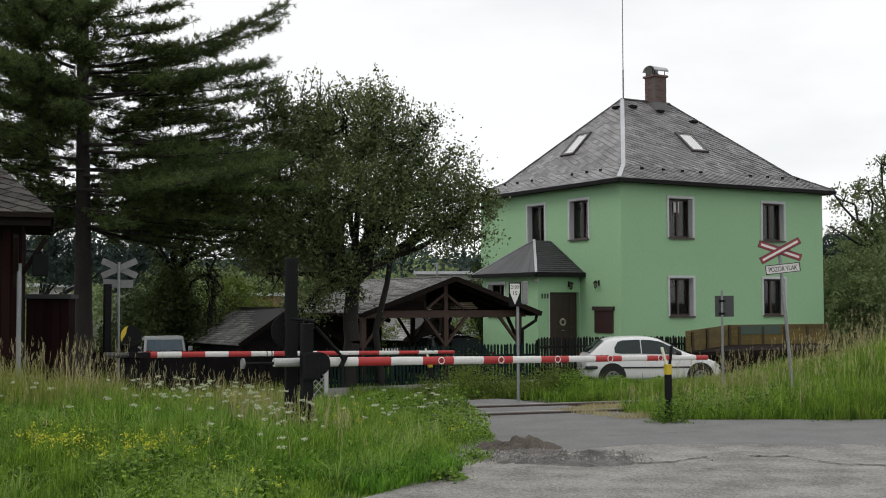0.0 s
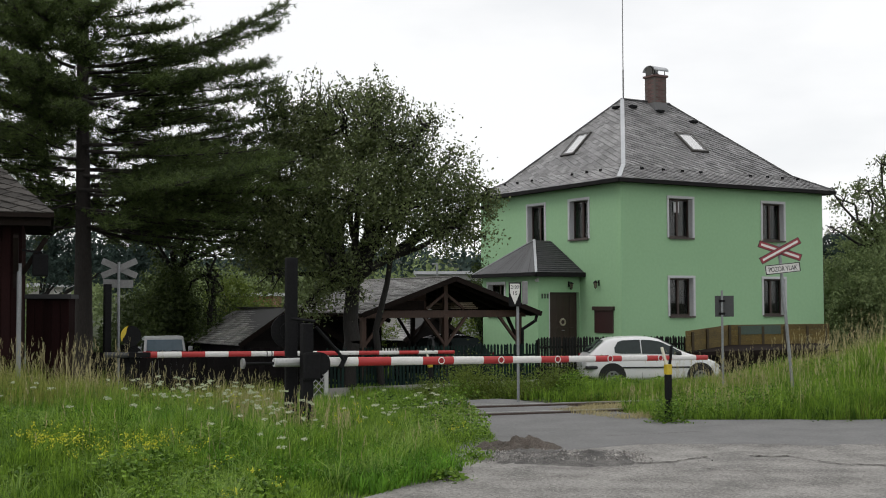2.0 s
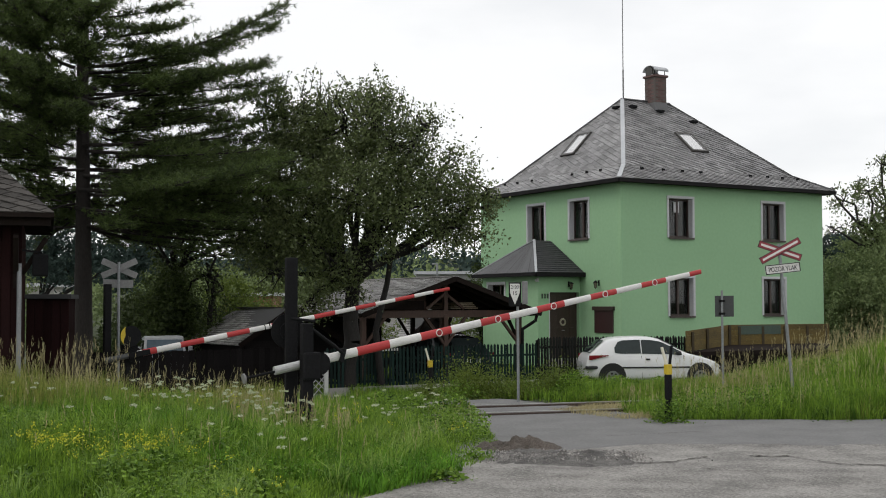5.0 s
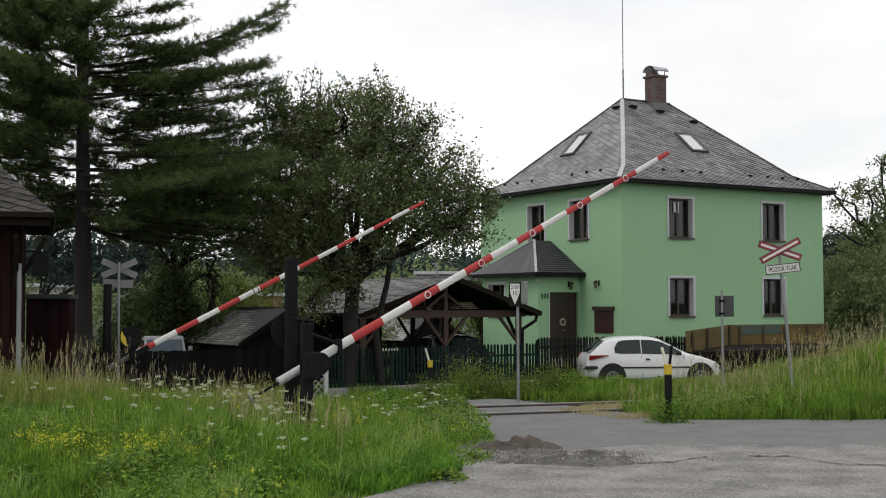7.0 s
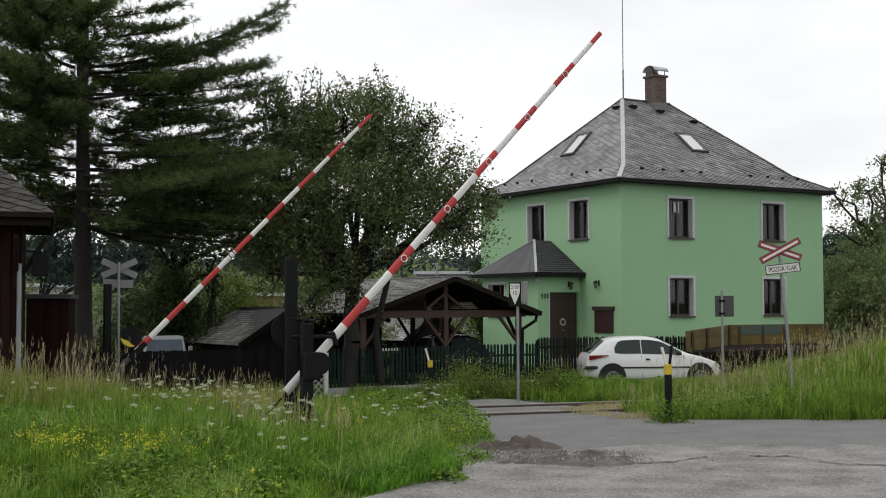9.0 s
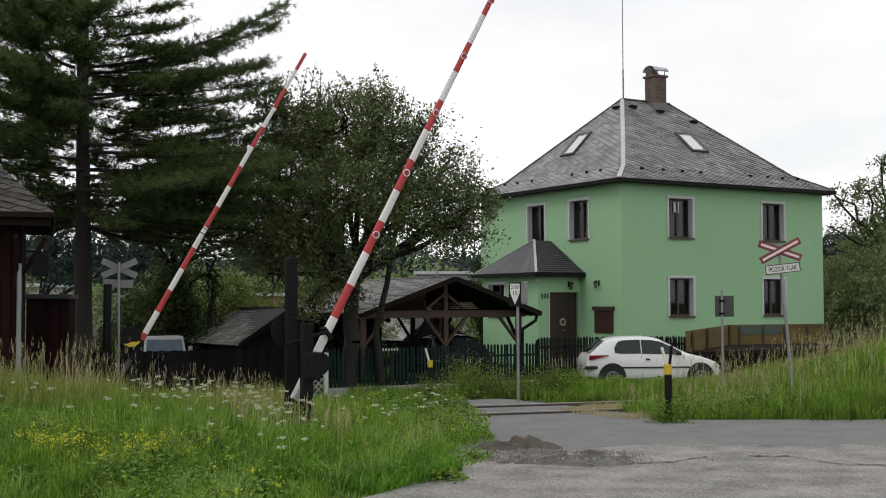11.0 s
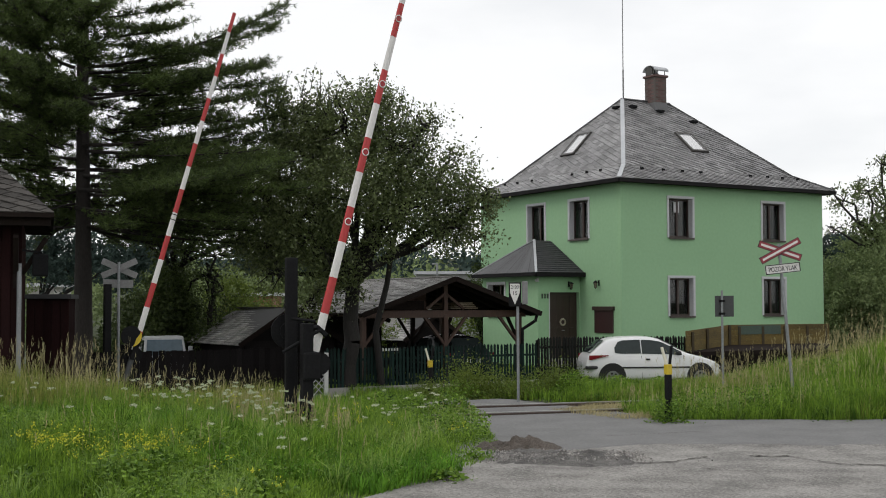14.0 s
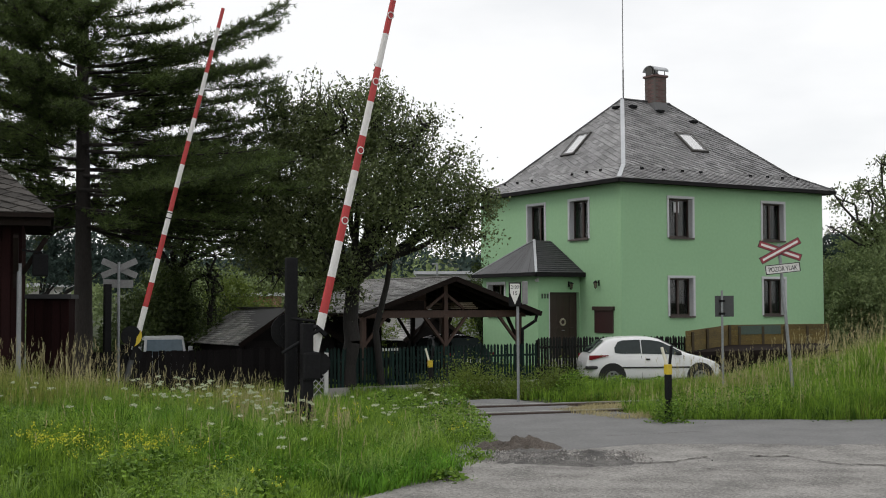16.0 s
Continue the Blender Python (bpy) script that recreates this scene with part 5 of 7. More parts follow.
def leaves(rng, p, size, flat=0.0):
    """Pointed leaves, four corners each, at the points p."""
    n = len(p)
    a = rng.normal(0, 1, (n, 3))
    a[:, 2] *= 1 - flat
    a /= np.linalg.norm(a, axis=1)[:, None] + 1e-9
    b = rng.normal(0, 1, (n, 3))
    b[:, 2] *= 1 - flat
    b = np.cross(a, np.cross(b, a))
    b /= np.linalg.norm(b, axis=1)[:, None] + 1e-9
    s = size * rng.uniform(0.6, 1.4, n)[:, None]
    V = np.stack([p - a * s, p + b * s * 0.55, p + a * s * 1.1, p - b * s * 0.55], 1)
    return V.reshape(-1, 3)


def limb(runs, pts, r0, r1):
    k = len(pts) - 1
    for i in range(k):
        ra, rb = r0 + (r1 - r0) * i / k, r0 + (r1 - r0) * (i + 1) / k
        runs.append((*pts[i], *pts[i + 1], ra, rb))


def tubes(name, runs, sides, mat, parent, label=""):
    """Tapered round lengths of wood from (start, end, radius, radius)."""
    r = np.array(runs, float)
    a, b = r[:, 0:3], r[:, 3:6]
    d = b - a
    d /= np.linalg.norm(d, axis=1)[:, None] + 1e-9
    ref = np.where(np.abs(d[:, 2:3]) < 0.9, np.array([[0, 0, 1.0]]), np.array([[1.0, 0, 0]]))
    e = np.cross(d, ref)
    e /= np.linalg.norm(e, axis=1)[:, None] + 1e-9
    f = np.cross(d, e)
    q = 2 * np.pi * np.arange(sides) / sides
    ring = e[:, None, :] * np.cos(q)[None, :, None] + f[:, None, :] * np.sin(q)[None, :, None]
    V = np.concatenate([a[:, None, :] + ring * r[:, 6][:, None, None], b[:, None, :] + ring * r[:, 7][:, None, None]], 1)
    pat = [(i, (i + 1) % sides, sides + (i + 1) % sides, sides + i) for i in range(sides)]
    ob = swarm(name, V.reshape(-1, 3), pat, 2 * sides, mat, parent, label)
    ob.data.polygons.foreach_set("use_smooth", [True] * len(ob.data.polygons))
    return ob


def curve_pts(a, b, rng, wob, n=5, sag=0.0):
    a, b = np.array(a, float), np.array(b, float)
    out = [a]
    for i in range(1, n):
        t = i / n
        p = a + (b - a) * t + rng.normal(0, wob, 3)
        p[2] += sag * math.sin(math.pi * t)
        out.append(p)
    return [tuple(p) for p in out] + [tuple(b)]


def broad_tree(name, base, fork, r, lobes, per, size, leaf_mat, label, seed, shoots=0, shoot_len=0.7, dense=22, bark="bark", trunk_to=None, loose=0.0):
    """A tree in world metres: trunk, limbs to each lobe, twigs and leaves in clumps. lobes: (x, y, z, rx, rz)."""
    rng = np.random.default_rng(seed)
    x0, y0, z0 = base
    t = thing(name, pose(x0, y0, z0), label, "tree")
    runs = []
    top = trunk_to or (0.15, 0, fork)
    limb(runs, curve_pts((0, 0, -0.3), top, rng, 0.05, 6), r, r * 0.72)
    tubes("trunk", runs, 12, M[bark], t)
    P = []
    runs = []
    for (lx, ly, lz, rx, rz) in lobes:
        c = np.array((lx - x0, ly - y0, lz - z0))
        limb(runs, curve_pts(top, c, rng, 0.14, 5, 0.2), r * 0.45, r * 0.16)
        for _ in range(7):
            d = rng.normal(0, 1, 3)
            d /= np.linalg.norm(d)
            e = c + d * (rx * 0.9, rx * 0.9, rz * 0.9)
            limb(runs, curve_pts(c, e, rng, 0.08, 3), r * 0.14, r * 0.03)
        m = max(1, int(per * rx * rx * rz))
        d = rng.normal(0, 1, (m, 3))
        d /= np.linalg.norm(d, axis=1)[:, None]
        rad = rng.uniform(0.25, 1.0, m)[:, None] ** 0.6
        cl = c + d * rad * (rx, rx, rz)
        for q in cl:
            k = rng.integers(int(dense * 0.5), int(dense * 1.5))
            w = rng.uniform(0.07, 0.20) + loose * rng.uniform(0.0, 0.6)
            P.append(q + rng.normal(0, w, (k, 3)))
    tw = np.concatenate(P)
    if shoots:
        zs = tw[:, 2]
        hi = tw[rng.permutation(np.nonzero(zs > np.quantile(zs, 0.80))[0])[:shoots]]
        for q in hi:
            ln = shoot_len * rng.uniform(0.4, 1.2)
            e = q + np.array((rng.normal(0, 0.18), rng.normal(0, 0.1), ln))
            limb(runs, [tuple(q), tuple(e)], 0.012, 0.005)
            k = int(26 * ln) + 6
            s = rng.uniform(0, 1, k)[:, None]
            P.append(q + (e - q) * s + rng.normal(0, 0.045, (k, 3)))
        tw = np.concatenate(P)
    tagged(tubes("limb_wood", runs, 6, M[bark], t), kind="stuff")
    tagged(swarm("crown", leaves(rng, tw, size), LEAF, 4, leaf_mat, t), "leafy crown", kind="stuff")
    return t


def pine_tree(base, height, seed):
    """A tall pine: long limbs with flat plumes of needle tufts; the lower limbs are written out."""
    rng = np.random.default_rng(seed)
    t = thing("pine_tree", pose(*base), "tall dark pine with long level limbs and needle plumes", "tree")
    runs = []
    limb(runs, [(0, 0, -0.3), (0.02, 0, 1.5), (0.0, 0.02, 4), (-0.05, 0, 8), (0, 0, height)], 0.29, 0.09)
    tubes("trunk", runs, 14, M["pine_bark"], t)
    # height on the trunk, bearing in degrees, length, rise at the tip, bare share, fullness
    specs = [(8.30, -4, 5.1, 1.55, 0.28, 1.5), (8.20, 12, 4.7, 1.35, 0.38, 1.3), (7.65, 2, 4.6, 0.75, 0.30, 1.5), (7.5, -14, 4.4, 0.60, 0.38, 1.2),
             (6.30, 8, 5.0, 0.95, 0.42, 0.8), (6.15, 30, 4.8, 0.8, 0.45, 0.6),
             (5.55, -24, 5.9, 0.10, 0.26, 1.6), (5.35, -36, 6.4, -0.05, 0.26, 1.6), (5.75, -10, 5.4, 0.15, 0.34, 1.4), (5.1, -46, 5.6, -0.1, 0.28, 1.4), (5.2, -16, 6.0, -0.15, 0.42, 1.4),
             (4.75, -28, 4.6, -0.5, 0.30, 1.3), (4.65, 6, 4.2, -0.45, 0.22, 1.2), (4.5, 32, 4.0, -0.35, 0.2, 1.0), (4.45, -58, 3.4, -0.3, 0.35, 1.0),
             (8.9, -86, 5.6, 0.1, 0.25, 1.6), (9.3, -102, 5.6, 0.1, 0.25, 1.6), (9.0, -70, 4.0, 0.1, 0.2, 1.6), (9.5, -90, 4.5, 0.2, 0.2, 1.6), (8.6, -112, 5.0, 0.0, 0.3, 1.5), (7.35, -88, 6.0, 0.0, 0.30, 1.6), (7.75, -98, 5.8, 0.1, 0.30, 1.6), (6.85, -76, 4.4, -0.25, 0.35, 1.4), (8.3, -90, 5.4, 0.2, 0.35, 1.4), (6.9, -100, 5.0, -0.1, 0.4, 1.3),
             (6.0, 176, 3.8, 0.75, 0.35, 0.9), (5.7, 200, 3.8, 0.1, 0.4, 0.8), (6.7, 165, 3.6, 0.5, 0.3, 1.1), (5.2, 160, 3.4, -0.3, 0.35, 0.9), (4.9, 190, 2.6, -0.3, 0.4, 0.7)]
    lead, turn = len(specs) + 6, 0.0
    for z in np.arange(4.3, 8.4, 0.30):
        for lo, hi, n, l0, l1, full in ((-25, 50, 3, 3.0, 5.2, 1.1), (50, 140, 3, 2.4, 4.4, 1.1), (140, 235, 3, 1.8, 3.8, 1.1), (-120, -70, 1, 2.0, 4.5, 1.3)):
            if n == 1 and z < 5.6:
                continue
            for j in range(n):
                specs.append((z, rng.uniform(lo, hi), rng.uniform(l0, l1), (z - 5.2) * 0.22 + rng.uniform(-0.7, 0.6), 0.25, full * rng.uniform(0.5, 1.1)))
    z = 8.5
    while z < height - 0.5:
        turn += 37
        for j in range(6):
            specs.append((z, turn + 60 * j + rng.normal(0, 12), max(0.7, (4.1 - 0.42 * (z - 8.6)) * rng.uniform(0.55, 1.0)), 0.10 * (z - 7.0) + rng.normal(0, 0.15), 0.18, 1.5))
        z += rng.uniform(0.40, 0.60)
    runs, tufts = [], []
    for j, (z, deg, L, rise, bare, full) in enumerate(specs):
        a = radians(deg)
        d = np.array((math.cos(a), math.sin(a), 0))
        side = np.array((-d[1], d[0], 0))
        arr = np.array([d * L * q + np.array((0, 0, z + rise * q ** 1.3 - 0.10 * L * q * (1 - q))) + side * 0.06 * L * math.sin(2.6 * q + j) for q in np.linspace(0, 1, 9)])
        if j < lead:
            limb(runs, [tuple(p) for p in arr], 0.036 * (L / 5) + 0.014, 0.010)
        else:
            limb(runs, [tuple(p) for p in arr[2:]], 0.024, 0.008)
        for q in rng.uniform(bare, 1.0, int(11 * L * full)):
            i = min(7, int(q * 8))
            p = arr[i] + (arr[i + 1] - arr[i]) * (q * 8 - i)
            sg = 1 if rng.random() < 0.5 else -1
            ln = (0.26 + 0.20 * L * (1 - q) ** 0.8 + 0.10) * rng.uniform(0.5, 1.15)
            w = p + (d * rng.uniform(0.45, 0.9) + side * sg * rng.uniform(0.1, 0.75)) * ln + np.array((0, 0, rng.uniform(-0.10, 0.30) * ln + 0.03))
            limb(runs, [tuple(p), tuple(w)], 0.010, 0.004)
            for f in np.linspace(0.25, 1.0, max(2, int(ln / 0.13))):
                c = p + (w - p) * f + rng.normal(0, 0.045, 3)
                tufts.append((*c, *((w - p) / (ln + 1e-6))))
    tagged(tubes("limb_wood", runs, 5, M["pine_bark"], t), kind="stuff")
    N = np.array(tufts)
    per = 17
    c = np.repeat(N[:, :3], per, 0) + rng.normal(0, 0.030, (len(N) * per, 3))
    d = np.repeat(N[:, 3:], per, 0) * 0.55 + rng.normal(0, 0.60, (len(N) * per, 3))
    d[:, 2] += 0.22
    d /= np.linalg.norm(d, axis=1)[:, None]
    e = np.cross(d, rng.normal(0, 1, d.shape))
    e /= np.linalg.norm(e, axis=1)[:, None]
    ln = rng.uniform(0.06, 0.13, len(d))[:, None]
    V = np.stack([c - e * 0.0095, c + e * 0.0095, c + d * ln], 1).reshape(-1, 3)
    tagged(swarm("needles", V, [(0, 1, 2)], 3, M["pine_needle"], t), "dark green needle plumes", kind="stuff")


def shrub(name, cx, cy, r, h, n, size, mat, label, seed, z=None, lumps=7):
    rng = np.random.default_rng(seed)
    z0 = float(terrain(cx, cy)) if z is None else z
    t = thing(name, pose(cx, cy, z0), label, "shrub")
    runs = []
    P = []
    for k in range(lumps):
        c = np.array((rng.normal(0, r * 0.42), rng.normal(0, r * 0.35), h * rng.uniform(0.25, 0.78)))
        limb(runs, curve_pts((rng.normal(0, 0.1), rng.normal(0, 0.1), -0.1), c, rng, 0.05, 3), 0.04, 0.012)
        m = n // lumps // 20
        d = rng.normal(0, 1, (m, 3))
        d /= np.linalg.norm(d, axis=1)[:, None]
        cl = c + d * (rng.uniform(0.2, 1, m)[:, None] ** 0.6) * (r * 0.5, r * 0.5, h * 0.30)
        cl[:, 2] = np.abs(cl[:, 2])
        for q in cl:
            P.append(q + rng.normal(0, 0.10, (20, 3)))
    tagged(tubes("stems", runs, 5, M["bark"], t), kind="stuff")
    tagged(swarm("foliage", leaves(rng, np.concatenate(P), size), LEAF, 4, mat, t), "clumped foliage", kind="stuff")
    return t


def build_trees():
    pine_tree((-8.98, 30.0, -0.45), 16.5, 21)
    lobes = [(-3.9, 31.2, 5.6, 1.25, 0.95), (-2.5, 31.0, 6.55, 1.3, 1.0), (-1.3, 31.0, 6.0, 1.15, 0.95), (-0.1, 31.0, 5.2, 1.05, 0.85), (0.75, 31.0, 4.35, 0.8, 0.65), (-2.2, 30.6, 4.9, 1.5, 1.0),
             (-0.9, 30.7, 4.3, 1.2, 0.85), (0.1, 30.8, 3.7, 0.9, 0.6), (-3.6, 31.0, 4.2, 1.2, 0.9), (-4.8, 31.3, 4.8, 1.1, 0.95), (-4.7, 31.5, 3.4, 1.0, 0.8), (-3.0, 31.2, 3.2, 0.8, 0.5), (0.9, 31.2, 3.6, 0.45, 0.4), (-4.15, 31.2, 6.75, 0.85, 0.75), (-3.6, 31.1, 6.3, 0.9, 0.7), (-2.9, 30.8, 2.4, 0.6, 0.6), (-3.5, 31.0, 1.9, 0.7, 0.5), (-2.3, 30.7, 2.2, 0.35, 0.4), (1.15, 31.0, 4.75, 0.5, 0.4), (-3.4, 30.6, 3.5, 1.0, 0.8), (-2.7, 30.6, 2.9, 0.8, 0.6), (-1.7, 30.6, 3.5, 0.7, 0.5), (-4.3, 31.0, 2.7, 0.7, 0.6), (-1.8, 31.0, 7.1, 0.65, 0.5), (-0.5, 31.0, 6.5, 0.55, 0.45)]
    broad_tree("apple_tree", (-2.45, 31.0, -0.45), 2.9, 0.24, lobes, 92, 0.042, M["tree_leaf"], "dark leafy fruit tree with upright shoots beside the carport", 31, shoots=90, shoot_len=0.72, dense=54, loose=0.06)
    second = [(-1.6, 31.2, -0.2), (-1.75, 31.2, 1.2), (-1.45, 31.1, 2.4), (-1.3, 31.0, 3.4), (-1.0, 31.0, 4.6)]
    stem = thing("young_tree", pose(0, 0, 0), "thin curved second stem under the fruit tree", "tree")
    runs = []
    limb(runs, second, 0.10, 0.05)
    tubes("trunk", runs, 10, M["bark"], stem)
    # growth between pine and shed; the canopy's shade is put into its leaf colour
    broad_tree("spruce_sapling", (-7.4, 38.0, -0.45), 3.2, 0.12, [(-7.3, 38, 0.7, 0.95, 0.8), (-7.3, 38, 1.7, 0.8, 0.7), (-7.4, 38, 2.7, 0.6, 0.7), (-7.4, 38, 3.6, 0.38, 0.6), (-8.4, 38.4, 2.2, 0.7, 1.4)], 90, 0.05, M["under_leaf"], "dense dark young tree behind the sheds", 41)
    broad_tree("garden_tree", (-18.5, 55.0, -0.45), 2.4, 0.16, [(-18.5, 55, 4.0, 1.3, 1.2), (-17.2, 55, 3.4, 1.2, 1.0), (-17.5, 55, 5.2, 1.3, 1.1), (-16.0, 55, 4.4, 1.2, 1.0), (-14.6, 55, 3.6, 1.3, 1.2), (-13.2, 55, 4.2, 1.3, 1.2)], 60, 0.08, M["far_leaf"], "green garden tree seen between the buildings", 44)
    # added tree: its dark crown closes the sky gaps below the pine
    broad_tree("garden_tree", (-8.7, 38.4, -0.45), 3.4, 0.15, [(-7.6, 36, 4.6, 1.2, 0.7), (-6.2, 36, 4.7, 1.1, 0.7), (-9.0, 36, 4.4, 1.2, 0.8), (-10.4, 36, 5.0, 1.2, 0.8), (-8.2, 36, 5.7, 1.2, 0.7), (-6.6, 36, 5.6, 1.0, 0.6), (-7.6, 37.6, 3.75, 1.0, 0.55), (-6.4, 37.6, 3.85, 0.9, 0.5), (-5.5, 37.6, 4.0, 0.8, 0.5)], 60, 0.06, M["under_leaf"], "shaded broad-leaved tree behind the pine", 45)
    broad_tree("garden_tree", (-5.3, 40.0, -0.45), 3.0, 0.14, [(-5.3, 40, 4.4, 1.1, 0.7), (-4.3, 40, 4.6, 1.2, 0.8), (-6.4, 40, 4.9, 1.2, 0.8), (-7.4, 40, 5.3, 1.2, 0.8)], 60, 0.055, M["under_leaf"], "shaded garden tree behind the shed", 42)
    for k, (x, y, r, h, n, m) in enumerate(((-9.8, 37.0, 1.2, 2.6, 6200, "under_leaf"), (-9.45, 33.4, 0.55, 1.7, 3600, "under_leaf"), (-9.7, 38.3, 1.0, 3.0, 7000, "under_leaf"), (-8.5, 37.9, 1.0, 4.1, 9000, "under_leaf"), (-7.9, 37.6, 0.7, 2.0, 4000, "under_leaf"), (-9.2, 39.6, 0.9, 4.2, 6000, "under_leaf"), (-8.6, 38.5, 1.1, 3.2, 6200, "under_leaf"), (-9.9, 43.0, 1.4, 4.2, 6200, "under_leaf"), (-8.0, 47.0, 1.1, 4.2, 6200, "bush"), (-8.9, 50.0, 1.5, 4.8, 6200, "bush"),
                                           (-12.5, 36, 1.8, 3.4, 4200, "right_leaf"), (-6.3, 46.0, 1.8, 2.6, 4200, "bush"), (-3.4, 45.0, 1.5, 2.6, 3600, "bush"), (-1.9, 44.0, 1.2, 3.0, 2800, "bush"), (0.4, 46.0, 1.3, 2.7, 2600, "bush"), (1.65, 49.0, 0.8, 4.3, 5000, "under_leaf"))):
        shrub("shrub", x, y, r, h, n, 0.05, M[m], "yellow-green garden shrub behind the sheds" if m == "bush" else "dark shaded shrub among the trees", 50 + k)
    # garden to the right of the house
    broad_tree("plum_tree", (18.4, 50.0, -0.3), 3.5, 0.2, [(17.7, 50, 6.5, 0.8, 0.55), (16.7, 50, 6.1, 0.75, 0.45), (17.3, 50, 5.0, 0.9, 0.55), (16.3, 50, 4.9, 0.5, 0.35), (18.4, 50, 5.7, 1.0, 1.0), (18.3, 50, 7.6, 0.5, 0.4), (16.2, 50, 6.5, 0.35, 0.25), (17.9, 50, 4.3, 0.9, 0.5)], 62, 0.06, M["tree_leaf"], "sparse dark fruit tree behind the house", 61, shoots=14, shoot_len=0.5)
    for k, (x, y, r, h, n, m) in enumerate(((16.9, 48.0, 1.6, 4.6, 12000, "right_leaf"), (19.4, 54.0, 1.7, 6.4, 12000, "right_leaf"), (17.6, 55.0, 1.4, 5.4, 9000, "right_leaf"), (15.9, 47.5, 0.8, 3.4, 5600, "right_leaf"), (18.3, 49.0, 1.2, 5.9, 9000, "right_leaf"), (16.9, 43.0, 1.0, 1.7, 7200, "under_leaf"), (17.6, 46.0, 1.1, 2.6, 5200, "right_leaf"), (16.9, 44.0, 0.7, 1.5, 3600, "under_leaf"))):
        shrub("shrub", x, y, r, h, n, 0.06, M[m], "green garden shrub beside the house", 70 + k)
    broad_tree("garden_tree", (25.0, 76.0, -0.45), 3.0, 0.2, [(23.4, 76, 4.4, 1.5, 1.3), (25.0, 76, 5.0, 1.6, 1.3), (26.8, 76, 4.6, 1.6, 1.4), (24.0, 76, 3.0, 1.6, 1.3), (26.0, 76, 3.0, 1.6, 1.3)], 60, 0.11, M["far_leaf"], "tree in the gardens beyond the house, haze put into its blue-green colour", 46)
    # distant wood on the hillside; its haze is put into the leaf colour
    rng = np.random.default_rng(81)
    P = []
    for _ in range(420):
        x, y = rng.uniform(-190, 190), rng.uniform(230, 420)
        if abs(x) > 0.5 * y:
            continue
        h = rng.uniform(9, 15)
        m = 150
        d = rng.normal(0, 1, (m, 3))
        d /= np.linalg.norm(d, axis=1)[:, None]
        P.append(np.array((x, y, float(terrain(x, y)) + h * 0.55)) + d * (h * 0.28, h * 0.28, h * 0.5) * rng.uniform(0.5, 1, (m, 1)))
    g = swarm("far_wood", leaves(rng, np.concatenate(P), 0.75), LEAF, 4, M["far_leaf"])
    tagged(g, "distant wood on the hillside, haze put into its blue-green colour", "wood", kind="stuff")
    P = []
    for _ in range(150):
        x, y = rng.uniform(-45, 45), rng.uniform(95, 140)
        h = rng.uniform(3.5, 7)
        m = 420
        d = rng.normal(0, 1, (m, 3))
        d /= np.linalg.norm(d, axis=1)[:, None]
        P.append(np.array((x, y, -0.4 + h * 0.5)) + d * (h * 0.35, h * 0.35, h * 0.5) * rng.uniform(0.4, 1, (m, 1)))
    g = swarm("hedgerow", leaves(rng, np.concatenate(P), 0.20), LEAF, 4, M["right_leaf"])
    tagged(g, "green trees of the gardens further off", "trees", kind="stuff")


# ---- yard: carport, fences, sheds, vehicles ----
M["timber"] = material("red_brown_stained_timber", (0.085, 0.044, 0.030), (0.045, 0.025, 0.018), 0.7, scale=6, stretch=(1, 1, 0.3))
M["timber_dark"] = material("dark_timber", (0.022, 0.016, 0.014), (0.012, 0.009, 0.008), 0.85, scale=6, spec=0.08)
M["shingle_pale"] = material("pale_weathered_shingle", (0.42, 0.41, 0.40), (0.24, 0.235, 0.23), 0.85, scale=6, rand=0.35, island=True, bump=0.4)
M["shingle_grey"] = material("grey_mossy_roofing", (0.25, 0.245, 0.235), (0.11, 0.11, 0.10), 0.9, scale=4, rand=0.25, island=True, bump=0.4)
M["felt"] = material("mossy_flecked_roofing", (0.30, 0.295, 0.28), (0.065, 0.065, 0.060), 0.95, scale=9, rand=0.3, island=True, bump=0.6, detail=0.02, edge=(0.42, 0.66))
M["fence_green"] = material("dark_green_fence_paint", (0.012, 0.029, 0.025), (0.006, 0.015, 0.013), 0.7, scale=7, rand=0.35, spec=0.12)
M["fence_black"] = material("blackish_fence_paint", (0.016, 0.017, 0.016), (0.009, 0.010, 0.009), 0.7, scale=7, rand=0.35, spec=0.12)
M["board_dark"] = material("tarred_boards", (0.017, 0.015, 0.015), (0.009, 0.008, 0.008), 0.9, scale=6, rand=0.25, spec=0.06)
M["lattice"] = material("white_lattice_paint", (0.62, 0.62, 0.60), None, 0.6, scale=8)
M["car_white"] = material("white_car_paint", (0.72, 0.72, 0.72), (0.66, 0.66, 0.67), 0.22, scale=1.2, bump=0.0)
M["car_dark"] = material("dark_grey_car_paint", (0.03, 0.032, 0.035), None, 0.25, scale=1.2, bump=0.0)
M["car_glass"] = material("tinted_car_glass", (0.035, 0.045, 0.045), None, 0.08, scale=2, bump=0.0, spec=0.18)
M["tyre"] = material("black_rubber", (0.016, 0.016, 0.016), None, 0.85, scale=10)
M["rim"] = material("silver_wheel_cover", (0.22, 0.225, 0.23), None, 0.4, 0.6, scale=8)
M["tail_red"] = material("red_tail_lamp", (0.22, 0.012, 0.022), None, 0.15, scale=8, bump=0.0)
M["black_trim"] = material("black_plastic_trim", (0.022, 0.022, 0.024), None, 0.6, scale=8)
M["head_glass"] = material("clear_head_lamp", (0.55, 0.56, 0.57), None, 0.1, scale=8, bump=0.0)
